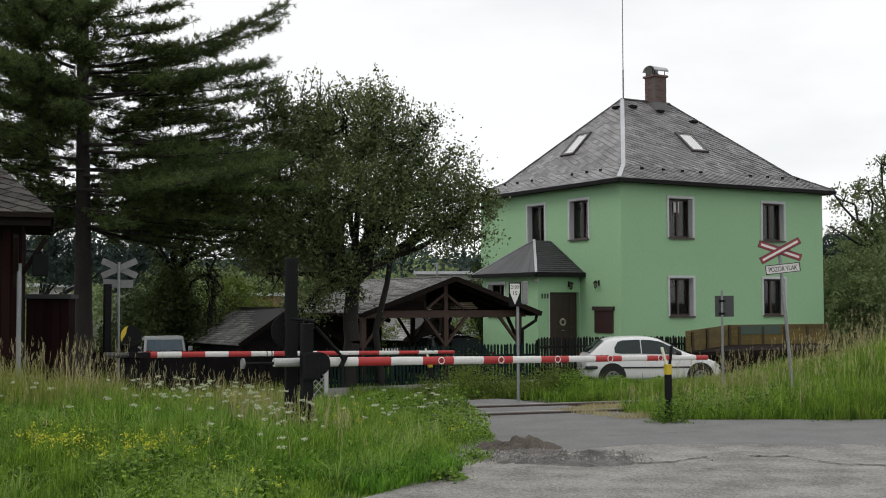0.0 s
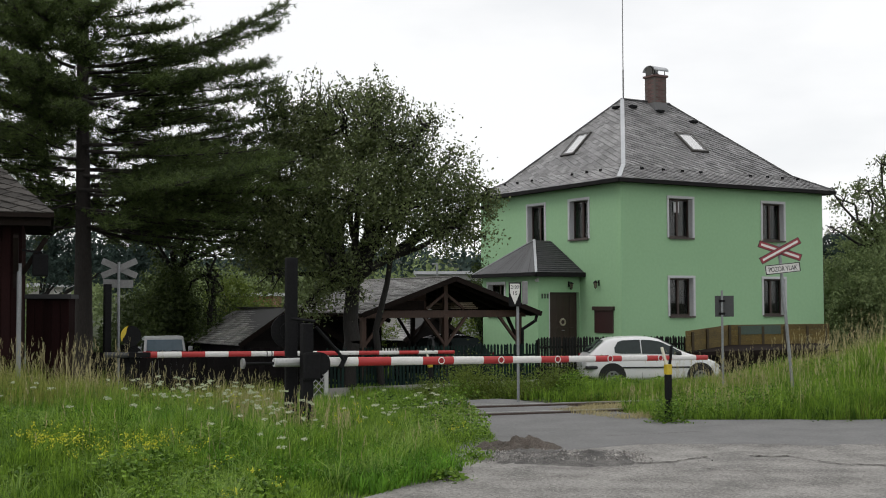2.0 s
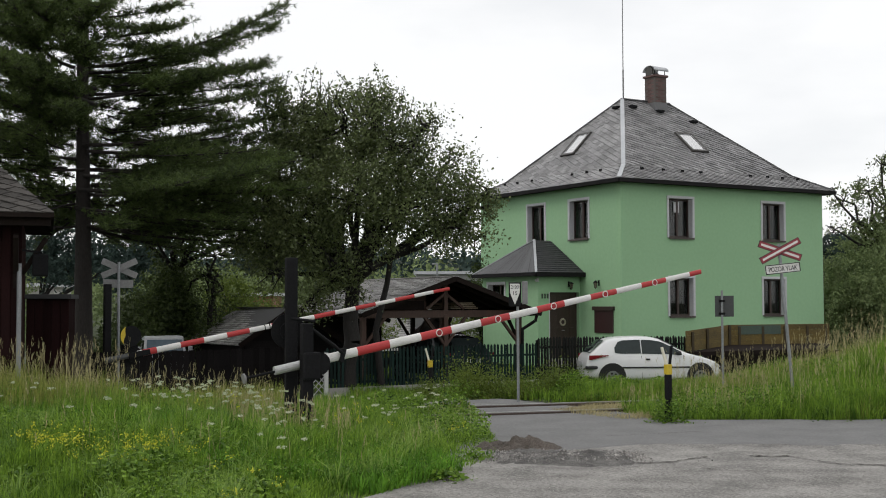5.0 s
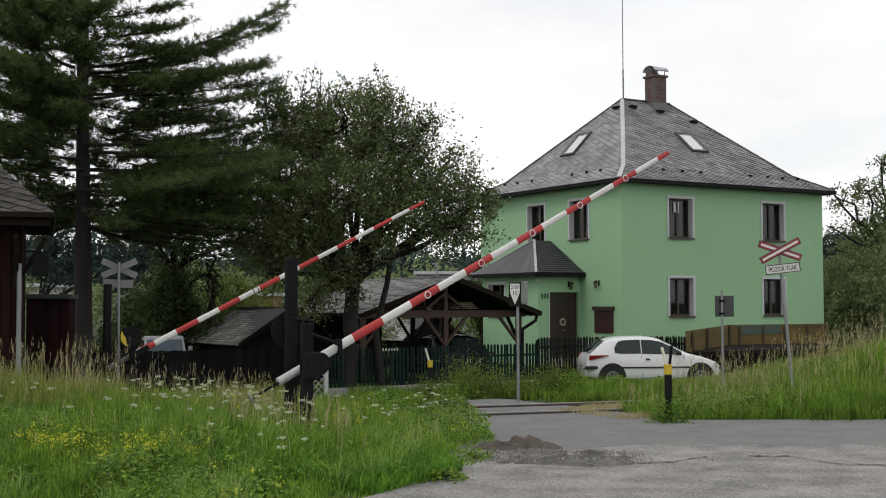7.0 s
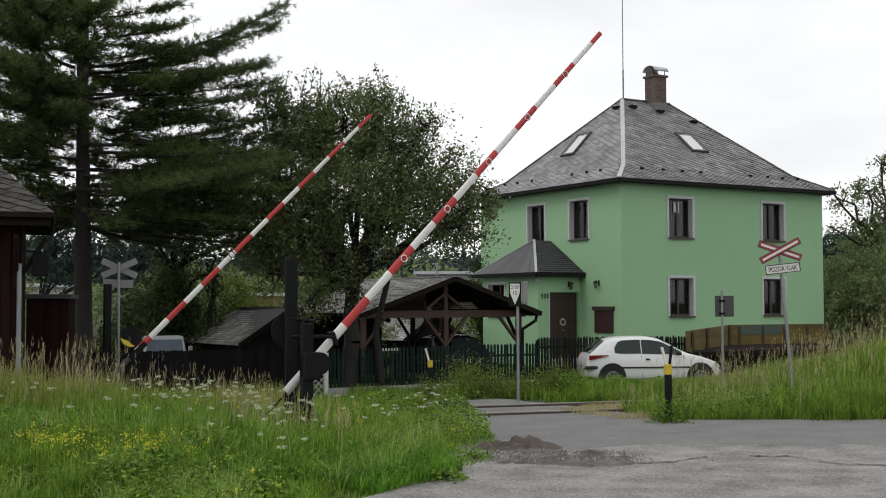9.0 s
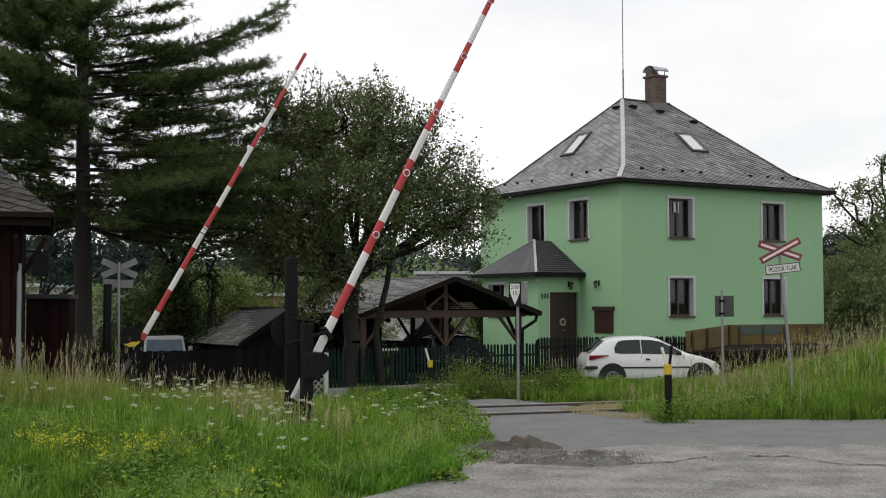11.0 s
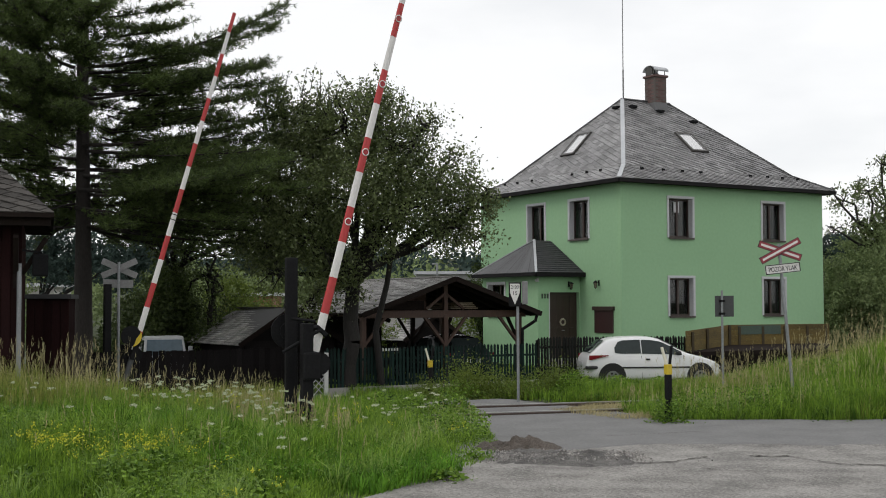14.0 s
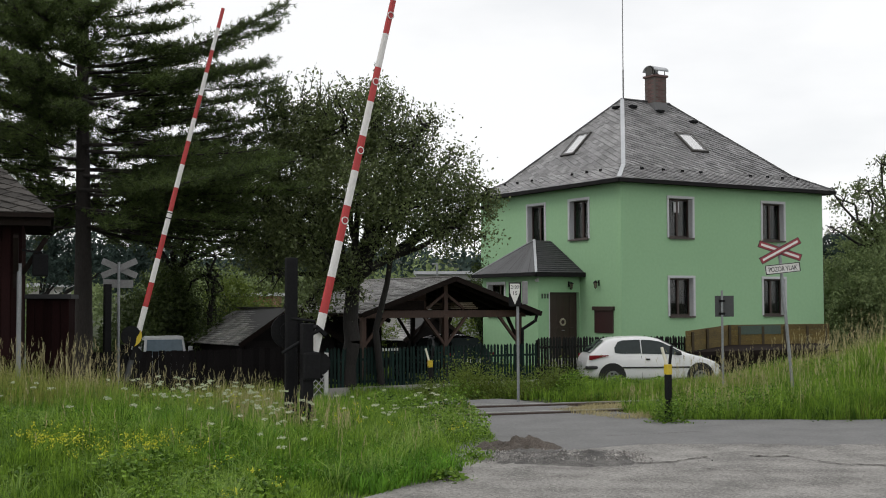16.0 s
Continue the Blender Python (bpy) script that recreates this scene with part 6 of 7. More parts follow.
M["wagon_board"] = material("ochre_wagon_boards", (0.150, 0.104, 0.022), (0.036, 0.027, 0.010), 0.85, scale=3, rand=0.2, stretch=(1, 4, 4))
M["wagon_stake"] = material("dark_wagon_stake", (0.050, 0.036, 0.016), None, 0.85, scale=6)
M["teal"] = material("faded_teal_sheet", (0.055, 0.085, 0.065), None, 0.7, scale=5)
M["station_wall"] = material("dark_red_stained_boards", (0.026, 0.011, 0.011), (0.014, 0.007, 0.007), 0.9, scale=5, stretch=(4, 4, 0.5), rand=0.2, spec=0.06)
M["slate_station"] = material("weathered_station_slate", (0.072, 0.066, 0.060), (0.028, 0.026, 0.024), 0.85, scale=5, rand=0.3, island=True, bump=0.3, spec=0.25)
M["far_wall"] = material("pale_far_render", (0.42, 0.41, 0.38), None, 0.9, scale=2)
M["far_brick"] = material("terracotta_far_roof", (0.24, 0.12, 0.07), None, 0.9, scale=3)
M["far_grey"] = material("grey_far_hall_wall", (0.30, 0.31, 0.30), None, 0.9, scale=2)


def build_carport():
    c = thing("carport", pose(0.18, 34.0, -0.45, 0, 0, YAW), "open red-brown timber carport with a shingled gable roof", "carport")
    hw, ze, zp, ln = 2.82, 2.08, 3.08, 5.0
    for x in (-2.6, 0.0, 2.5):
        for y in (0.25, ln - 0.3):
            if x == 0.0 and y > 1:
                continue
            part("post", span(B(), x - 0.07, x + 0.07, y - 0.07, y + 0.07, 0, ze - 0.05, 0.008), M["timber"], c)
            for s in (-1, 1):
                if (x < -2 and s < 0) or (x > 2 and s > 0):
                    continue
                part("brace", beam(B(), (x, y, 1.15), (x + 0.72 * s, y, ze - 0.08), 0.09, 0.07), M["timber"], c)
            if x:
                part("brace", beam(B(), (x, y, 1.2), (x, y + (0.65 if y < 1 else -0.65), ze - 0.08), 0.08, 0.07), M["timber_dark"], c)
    part("post", span(B(), 1.32, 1.44, ln - 0.4, ln - 0.28, 0, ze, 0.008), M["timber_dark"], c)
    for s in (-1, 1):
        part("brace", beam(B(), (1.38, ln - 0.34, 1.1), (1.38 + 0.6 * s, ln - 0.34, ze - 0.1), 0.08, 0.07), M["timber_dark"], c)
    for y in (0.25, ln - 0.3):
        part("tie_beam", span(B(), -hw + 0.1, hw - 0.1, y - 0.06, y + 0.06, ze - 0.14, ze + 0.06, 0.01), M["timber"], c)
    for x in (-2.6, 2.5):
        part("wall_plate", span(B(), x - 0.06, x + 0.06, 0, ln, ze - 0.02, ze + 0.12), M["timber_dark"], c)
    part("king_post", span(B(), -0.06, 0.06, 0.19, 0.31, ze + 0.06, zp - 0.12, 0.006), M["timber"], c)
    for s in (-1, 1):
        part("strut", beam(B(), (0, 0.25, ze + 0.55), (0.62 * s, 0.25, ze + 0.1), 0.07, 0.07), M["timber"], c)
    for y in np.linspace(0.05, ln - 0.05, 7):
        for s in (-1, 1):
            part("rafter", beam(B(), (0, y, zp - 0.10), (hw * s, y, ze - 0.06), 0.06, 0.12), M["timber_dark"], c)
    # roof deck and shingles
    for s, mat in ((-1, M["shingle_pale"]), (1, M["shingle_grey"])):
        vs = [(0, -0.35, zp), (hw * s * 1.03, -0.35, ze), (hw * s * 1.03, ln + 0.3, ze), (0, ln + 0.3, zp)]
        vs += [(x, y, z - 0.05) for x, y, z in vs]
        deck = raw("roof_slope", vs, [(0, 1, 2, 3), (7, 6, 5, 4), (0, 4, 5, 1), (1, 5, 6, 2), (2, 6, 7, 3), (3, 7, 4, 0)], M["timber_dark"], c, "pale weathered shingle slope" if s < 0 else "dark shingle slope")
        if s < 0:
            courses("shingle_covering", vs[2], vs[1], vs[0], vs[3], 0.11, 0.19, mat, deck, seed=5)
        else:
            courses("shingle_covering", vs[1], vs[2], vs[3], vs[0], 0.16, 0.22, mat, deck, seed=6)
    part("ridge_cap", span(B(), -0.11, 0.11, -0.35, ln + 0.3, zp + 0.005, zp + 0.03, 0.01), M["shingle_pale"], c)
    for s in (-1, 1):
        part("bargeboard", beam(B(), (0, -0.36, zp - 0.05), (hw * 1.03 * s, -0.36, ze - 0.05), 0.03, 0.14), M["timber_dark"], c)
    bm = B()
    rod(bm, (hw + 0.03, -0.35, ze - 0.05), (hw + 0.03, ln, ze - 0.05), 0.06)
    part("gutter", bm, M["gutter"], c)
    bm = B()
    rod(bm, (hw + 0.03, -0.2, ze - 0.08), (hw + 0.0, -0.15, ze - 0.28), 0.045)
    rod(bm, (hw + 0.0, -0.15, ze - 0.26), (hw - 0.28, 0.1, ze - 0.50), 0.045)
    rod(bm, (hw - 0.28, 0.1, ze - 0.48), (hw - 0.28, 0.1, 0.0), 0.045)
    part("downpipe", bm, M["gutter"], c)
    # boards stacked under the roof
    for k in range(4):
        part("stored_board", span(B(), 0.35 + 0.1 * k, 1.25 - 0.06 * k, 0.5, 2.5, ze + 0.10 + 0.05 * k, ze + 0.135 + 0.05 * k), M["stored_wood"], c, "pale stored board")
    part("stored_board", span(B(), -1.8, -0.6, 0.4, 3.5, ze + 0.08, ze + 0.34), M["timber_dark"], c)
    part("loft_panel", span(B(), -0.75, -0.08, 1.2, 1.26, ze + 0.06, zp - 0.35), M["timber"], c)


M["stored_wood"] = material("pale_sawn_wood", (0.30, 0.25, 0.18), (0.2, 0.16, 0.11), 0.8, scale=6)


def picket_mesh(w, h, t, point):
    me = bpy.data.meshes.new("picket")
    vs = []
    for y in (-t, t):
        vs += [(-w / 2, y, 0), (w / 2, y, 0), (w / 2, y, h - point), (0, y, h), (-w / 2, y, h - point)]
    fs = [(0, 1, 2, 3, 4), (9, 8, 7, 6, 5), (0, 5, 6, 1), (1, 6, 7, 2), (2, 7, 8, 3), (3, 8, 9, 4), (4, 9, 5, 0)]
    me.from_pydata(vs, [], fs)
    return me


def fence(m, x0, x1, h, pitch, w, mat, label, post_mat=None, rails=(0.2, 0.8), gap=None, rise=0.0):
    f = thing("picket_fence", m, label, "fence")
    me = picket_mesh(w, h, 0.011, 0.05)
    me.materials.append(mat)
    rng = np.random.default_rng(int(abs(x0) * 10) + 3)
    x = x0
    while x < x1:
        if not (gap and gap[0] < x < gap[1]):
            ob = new("picket", me)
            ob.parent = f
            ob.matrix_basis = pose(x, rng.normal(0, 0.004), rng.normal(0, 0.010) + rise * (x - x0), 0, rng.normal(0, 0.7), 0)
        x += pitch
    for z in rails:
        part("rail", span(B(), x0, x1, 0.015, 0.05, h * z - 0.03, h * z + 0.03), post_mat or mat, f)
    x = x0
    while x <= x1:
        part("post", span(B(), x - 0.04, x + 0.04, 0.02, 0.10, -0.2, h * 0.93, 0.006), post_mat or mat, f)
        x += 2.2
    return f


def build_fences():
    m = pose(0.17, 32.4, -0.36, 0, 0, YAW)
    f = fence(m, -3.6, 2.86, 1.13, 0.105, 0.062, M["fence_green"], "dark green picket fence in front of the carport", rails=(0.22, 0.72))
    part("kerb", span(B(), -3.6, 2.86, -0.10, -0.03, -0.1, 0.12, 0.01), M["concrete"], f, "pale concrete kerb")
    # a row of pale knobs on the wire above the rail
    for k in range(8):
        part("insulator", rod(B(), (-2.2 + 0.085 * k, -0.03, 1.02), (-2.2 + 0.085 * k, -0.03, 1.09), 0.022, seg=8), M["lattice"], f)
    m = pose(0.17 + 2.9 * UX, 32.4 + 2.9 * UY, -0.42, 0, 0, YAW)
    fence(m, 0.0, 5.9, 1.36, 0.105, 0.07, M["fence_black"], "blackish pointed picket fence before the house", rails=(0.25, 0.78), rise=-0.012)
    # dark boarded fence by the shed
    x0, y0 = -4.15, 32.6
    f = thing("board_fence", pose(x0, y0, -0.45, 0, 0, YAW), "tarred dark board fence beside the lane", "fence")
    rng = np.random.default_rng(6)
    me = bpy.data.meshes.new("board")
    bm = span(B(), -0.075, 0.075, -0.012, 0.012, 0, 1.16)
    bm.to_mesh(me)
    bm.free()
    me.materials.append(M["board_dark"])
    for k in range(34):
        ob = new("board", me)
        ob.parent = f
        ob.matrix_basis = pose(-0.16 * k, rng.normal(0, 0.006), rng.normal(0, 0.012), 0, rng.normal(0, 0.5), 0)
    for z in (0.3, 0.95):
        part("rail", span(B(), -5.4, 0.1, 0.015, 0.07, z - 0.04, z + 0.04), M["board_dark"], f)
    # white lattice panel
    l = thing("lattice_panel", pose(-3.13, 30.3, -0.42, 0, 0, YAW), "small white lattice garden panel on a post", "trellis")
    part("post", span(B(), 0.16, 0.26, -0.03, 0.05, 0.0, 1.08, 0.008), M["lattice"], l)
    for k in range(-3, 6):
        z = k * 0.16
        for s in (1, -1):
            a, b = (-0.16, z), (0.16, z + 0.32 * 1.0)
            if s < 0:
                a, b = (0.16, z), (-0.16, z + 0.32)
            if a[1] < 0 or b[1] > 0.98:
                continue
            part("slat", beam(B(), (a[0], 0.006 * s, a[1]), (b[0], 0.006 * s, b[1]), 0.028, 0.01), M["lattice"], l)


# ---- car ----
TOP = [(-1.93, 0.62), (-1.90, 0.80), (-1.82, 0.95), (-1.62, 1.14), (-1.36, 1.345), (-1.0, 1.405), (-0.5, 1.43), (-0.1, 1.415), (0.15, 1.37), (0.45, 1.22), (0.72, 1.06), (0.92, 0.955), (1.25, 0.88), (1.55, 0.79), (1.75, 0.69), (1.87, 0.56)]


def car_width(x):
    return 0.80 * (1 - 0.16 * max(0.0, (abs(x) - 1.35) / 0.55) ** 2)


def car_ring(x, zt):
    w = car_width(x)
    belt = min(0.90, zt - 0.03)
    cabin = float(sm(0.9, 1.3, np.array(zt)))
    wt = w * (0.90 - 0.20 * cabin)
    zs = 0.20 + 0.10 * float(sm(1.5, 1.9, np.array(abs(x))))
    half = [(0.0, zs), (w * 0.90, zs), (w * 0.985, zs + 0.10), (w, 0.50 if zt > 0.66 else zt * 0.75), (w * 0.985, min(0.72, zt - 0.05)), (w * 0.945, belt), (wt, zt - 0.055 if zt > 1 else zt - 0.015), (wt * 0.78, zt - 0.012), (0.0, zt)]
    return half


def build_car(m, paint, label, name="car"):
    c = thing(name, m, label, "car")
    rows = []
    for x, zt in TOP:
        h = car_ring(x, zt)
        rows.append([(x, -y, z) for y, z in h] + [(x, y, z) for y, z in h[-2:0:-1]])
    n = len(rows[0])
    vs = [p for r in rows for p in r]
    fs = []
    for i in range(len(rows) - 1):
        for j in range(n):
            fs.append((i * n + j, i * n + (j + 1) % n, (i + 1) * n + (j + 1) % n, (i + 1) * n + j))
    fs.append(tuple(range(n))[::-1])
    fs.append(tuple(range((len(rows) - 1) * n, len(rows) * n)))
    body = raw("body", vs, fs, paint, c, "", smooth=True)
    sub = body.modifiers.new("round", "SUBSURF")
    sub.levels, sub.render_levels = 2, 2

    tx = [p[0] for p in TOP]
    tz = [p[1] for p in TOP]

    def side(x, s, out=0.008):
        """Point on the cabin's side: s from belt to roof edge."""
        zt = float(np.interp(x, tx, tz))
        h = car_ring(x, zt)
        (yb, zb), (yt, ztt) = h[5], h[6]
        return (x, -(yb + (yt - yb) * s + out), zb + (ztt - zb) * s)

    def glass(name, xs, lo, hi, flip=1):
        a, b = [], []
        for x in xs:
            p, q = side(x, lo(x)), side(x, hi(x))
            a.append((p[0], p[1] * flip, p[2]))
            b.append((q[0], q[1] * flip, q[2]))
        vv = a + b
        k = len(xs)
        return raw(name, vv, [(i, i + 1, k + i + 1, k + i) for i in range(k - 1)], M["car_glass"], c, "dark tinted glass", smooth=True)

    for flip in (1, -1):
        glass("side_window", np.linspace(-1.14, -0.415, 8), lambda x: 0.12 + 0.10 * max(0, (-1.0 - x) / 0.2), lambda x: 0.90 - 0.55 * max(0.0, (-0.98 - x) / 0.2) ** 1.5, flip)
        glass("side_window", np.linspace(-0.385, 0.72, 14), lambda x: 0.10, lambda x: 0.90, flip)
        # belts, mouldings, handle, mirror, lamps
        bm = B()
        span(bm, -0.95, 0.92, flip * -0.812, flip * -0.795, 0.555, 0.60, 0.004)
        part("side_moulding", bm, M["black_trim"], c)
        bm = B()
        box(bm, (-0.24, flip * -0.795, 0.80), (0.13, 0.03, 0.045), None, 0.015)
        part("door_handle", bm, M["black_trim"], c)
        bm = B()
        box(bm, (0.60, flip * -0.87, 0.96), (0.12, 0.16, 0.11), None, 0.035)
        part("wing_mirror", bm, M["black_trim"], c)
        bm = B()
        for k in range(6):
            t = k / 5
            box(bm, (-1.80 + 0.085 * k, flip * -(0.735 + 0.045 * t), 0.85 + 0.012 * k), (0.10, 0.05, 0.125 - 0.021 * k), None, 0.008)
        part("tail_light", bm, M["tail_red"], c, "red tail light")
        bm = B()
        box(bm, (1.60, flip * -0.66, 0.66), (0.30, 0.16, 0.10), (0, 18, flip * -20), 0.03)
        part("headlight", bm, M["head_glass"], c)
        bm = B()
        box(bm, (-1.78, flip * -0.70, 0.58), (0.30, 0.20, 0.09), (0, 0, flip * 14), 0.03)
        part("bumper_strip", bm, M["black_trim"], c)
        bm = B()
        box(bm, (1.74, flip * -0.62, 0.54), (0.26, 0.16, 0.08), (0, 0, flip * -22), 0.03)
        part("bumper_strip", bm, M["black_trim"], c)
        # door seams
        bm = B()
        for x in (-0.405, 0.76):
            p, q = side(x, 0.0, 0.004), (x, -0.803, 0.30)
            beam(bm, (p[0], p[1] * flip, p[2]), (q[0], q[1] * flip, q[2]), 0.010, 0.006)
        part("door_seam", bm, M["black_trim"], c)
        for x in (-1.22, 1.22):
            # solid black disc for the shade inside the wheel arch
            bm = B()
            rod(bm, (x, flip * -0.70, 0.33), (x, flip * -0.806, 0.33), 0.375, seg=32)
            part("wheel_arch", bm, M["tyre"], c)
            bm = B()
            rod(bm, (x, flip * -0.62, 0.30), (x, flip * -0.815, 0.30), 0.30, seg=32)
            tyre = part("wheel", bm, M["tyre"], c)
            bm = B()
            rod(bm, (x, flip * -0.795, 0.30), (x, flip * -0.823, 0.30), 0.205, 0.19, 24)
            part("rim", bm, M["rim"], tyre)
            # small black discs drawn as the shaded holes of the wheel cover
            bm = B()
            for k in range(7):
                q = 2 * math.pi * k / 7
                rod(bm, (x + 0.125 * math.cos(q), flip * -0.819, 0.30 + 0.125 * math.sin(q)), (x + 0.125 * math.cos(q), flip * -0.828, 0.30 + 0.125 * math.sin(q)), 0.03, seg=8)
            part("rim_slots", bm, M["tyre"], tyre)
    # screens

    def screen(name, xs, frac, label):
        vv = []
        for x in xs:
            zt = float(np.interp(x, tx, tz))
            w = car_ring(x, zt)[7][0] * frac
            for s in np.linspace(-1, 1, 7):
                vv.append((x, s * w, zt + 0.012 - 0.014 * s * s))
        k = len(xs)
        ob = raw(name, vv, [(i * 7 + j, i * 7 + j + 1, (i + 1) * 7 + j + 1, (i + 1) * 7 + j) for i in range(k - 1) for j in range(6)], M["car_glass"], c, label, smooth=True)
        return ob

    screen("rear_window", np.linspace(-1.80, -1.40, 6), 1.12, "tinted rear window")
    screen("windscreen", np.linspace(0.22, 0.86, 6), 1.12, "tinted windscreen")
    part("rear_plate", span(B(), -1.945, -1.925, -0.26, 0.26, 0.62, 0.73, 0.004), M["trim_white"], c)
    part("rear_wiper", beam(B(), (-1.80, 0.05, 1.0), (-1.66, -0.28, 1.13), 0.02, 0.02), M["black_trim"], c)
    return c


def build_wagon():
    """A farm wagon whose near side is let down: its end board and far side board stand."""
    w = thing("farm_wagon", pose(9.03, 38.0, -0.45, 0, 0, 22.4), "old farm wagon with ochre board sides", "wagon")
    L, h0, h1 = 3.9, 0.96, 1.63
    a = Vector((-2.66, -1.55, 0))
    n = 4
    for r in range(n):
        z = h0 + (h1 - h0) * (r + 0.5) / n
        t = (h1 - h0) / n - 0.001
        part("side_board", span(B(), 0, L, 0, 0.03, z - t / 2, z + t / 2, 0.004), M["wagon_board"], w)
        za = 0.90 + 0.60 * (r + 0.5) / n
        vs = []
        for off in (Vector((0, 0, 0)), Vector((-0.015, 0.026, 0))):
            p, q = a + off, Vector((-0.02, -0.01, 0)) + off
            vs += [p + Vector((0, 0, za - 0.072)), q + Vector((0, 0, z - t / 2)), q + Vector((0, 0, z + t / 2)), p + Vector((0, 0, za + 0.072))]
        raw("end_board", vs, [(0, 1, 2, 3), (7, 6, 5, 4), (3, 2, 6, 7), (0, 4, 5, 1), (0, 3, 7, 4), (1, 5, 6, 2)], M["wagon_board"], w)
    for x in (0.35, 1.25, 2.1, 3.0, 3.75):
        part("stake", span(B(), x - 0.04, x + 0.04, -0.035, 0.0, h0 - 0.1, h1 - 0.06, 0.006), M["wagon_stake"], w)
    for f in (0.12, 0.45, 0.97):
        p = a * (1 - f)
        part("stake", span(B(), p.x - 0.04, p.x + 0.04, p.y - 0.07, p.y - 0.02, 0.86 + 0.1 * f, 1.44 + 0.2 * f, 0.006), M["wagon_stake"], w)
    vs = [(a.x, a.y, 0.88), (L - 1.6, a.y, 0.90), (L, 0, 1.0), (0, 0, 1.0)]
    vs += [(x, y, z - 0.12) for x, y, z in vs]
    raw("bed", vs, [(0, 1, 2, 3), (7, 6, 5, 4), (0, 4, 5, 1), (1, 5, 6, 2), (2, 6, 7, 3), (3, 7, 4, 0)], M["timber_dark"], w)
    part("chassis", span(B(), -1.2, L - 0.4, -1.0, -0.2, 0.42, 0.82, 0.02), M["board_dark"], w)
    part("drop_side", span(B(), -1.4, L - 0.6, -1.32, -1.28, 0.22, 0.82, 0.01), M["timber_dark"], w, "dark drop side hanging down")
    for x in (-0.7, 2.4):
        for y in (-1.2, -0.3):
            wheel = part("wheel", rod(B(), (x, y - 0.1, 0.36), (x, y + 0.1, 0.36), 0.36, seg=24), M["tyre"], w)
            part("hub", rod(B(), (x, y - 0.13, 0.36), (x, y - 0.1, 0.36), 0.14, seg=16), M["steel_dark"], wheel)
    part("tarpaulin", span(B(), 0.30, 1.95, -0.012, -0.002, h0 + 0.36, h1 - 0.03, 0.003), M["teal"], w, "faded teal sheet on the side")


def gable_shed(name, corners, wall_z, ridge_dz, mat_roof, mat_wall, label, seed, over=0.2):
    """A shed from four plan corners (front left, front right, back right, back left); its ridge runs from front to back."""
    fl, fr, br, bl = [np.array(c, float) for c in corners]
    g = -0.45
    s = thing(name, pose(fl[0], fl[1], g), label, "shed")
    o = np.array((fl[0], fl[1]))
    P = [c - o for c in (fl, fr, br, bl)]
    h = wall_z - g
    for a, b in ((0, 1), (1, 2), (2, 3), (3, 0)):
        d = P[b] - P[a]
        L = np.linalg.norm(d)
        w = part("wall", span(B(), 0, L, 0, 0.1, 0, h), mat_wall, s)
        w.matrix_basis = pose(P[a][0], P[a][1], 0, 0, 0, math.degrees(math.atan2(d[1], d[0])))
    mf, mb = (P[0] + P[1]) / 2, (P[3] + P[2]) / 2
    ax = (mf - mb) / np.linalg.norm(mf - mb) * over
    rf, rb = (*(mf + ax), h + ridge_dz), (*(mb - ax), h + ridge_dz - 0.12)
    sd = (P[0] - P[1]) / np.linalg.norm(P[0] - P[1]) * over
    L0, L1 = (*(P[0] + ax + sd), h - 0.12), (*(P[3] - ax + sd), h - 0.15)
    R0, R1 = (*(P[1] + ax - sd), h - 0.12), (*(P[2] - ax - sd), h - 0.12)
    roof = raw("roof", [L0, L1, rb, rf, R0, R1], [(0, 3, 2, 1), (3, 4, 5, 2)], M["slate_under"], s, "worn sheet and shingle roof")
    courses("shingle_covering", L1, L0, rf, rb, 0.12, 0.26, mat_roof, roof, seed=seed)
    courses("shingle_covering", R0, R1, rb, rf, 0.12, 0.26, mat_roof, roof, seed=seed + 1)
    raw("gable", [(*P[0], h), (*P[1], h), (*mf, h + ridge_dz - 0.05)], [(0, 1, 2)], mat_wall, s)
    for q in (L0, R0):
        part("bargeboard", beam(B(), q, rf, 0.04, 0.14), M["timber_dark"], s)
    return s


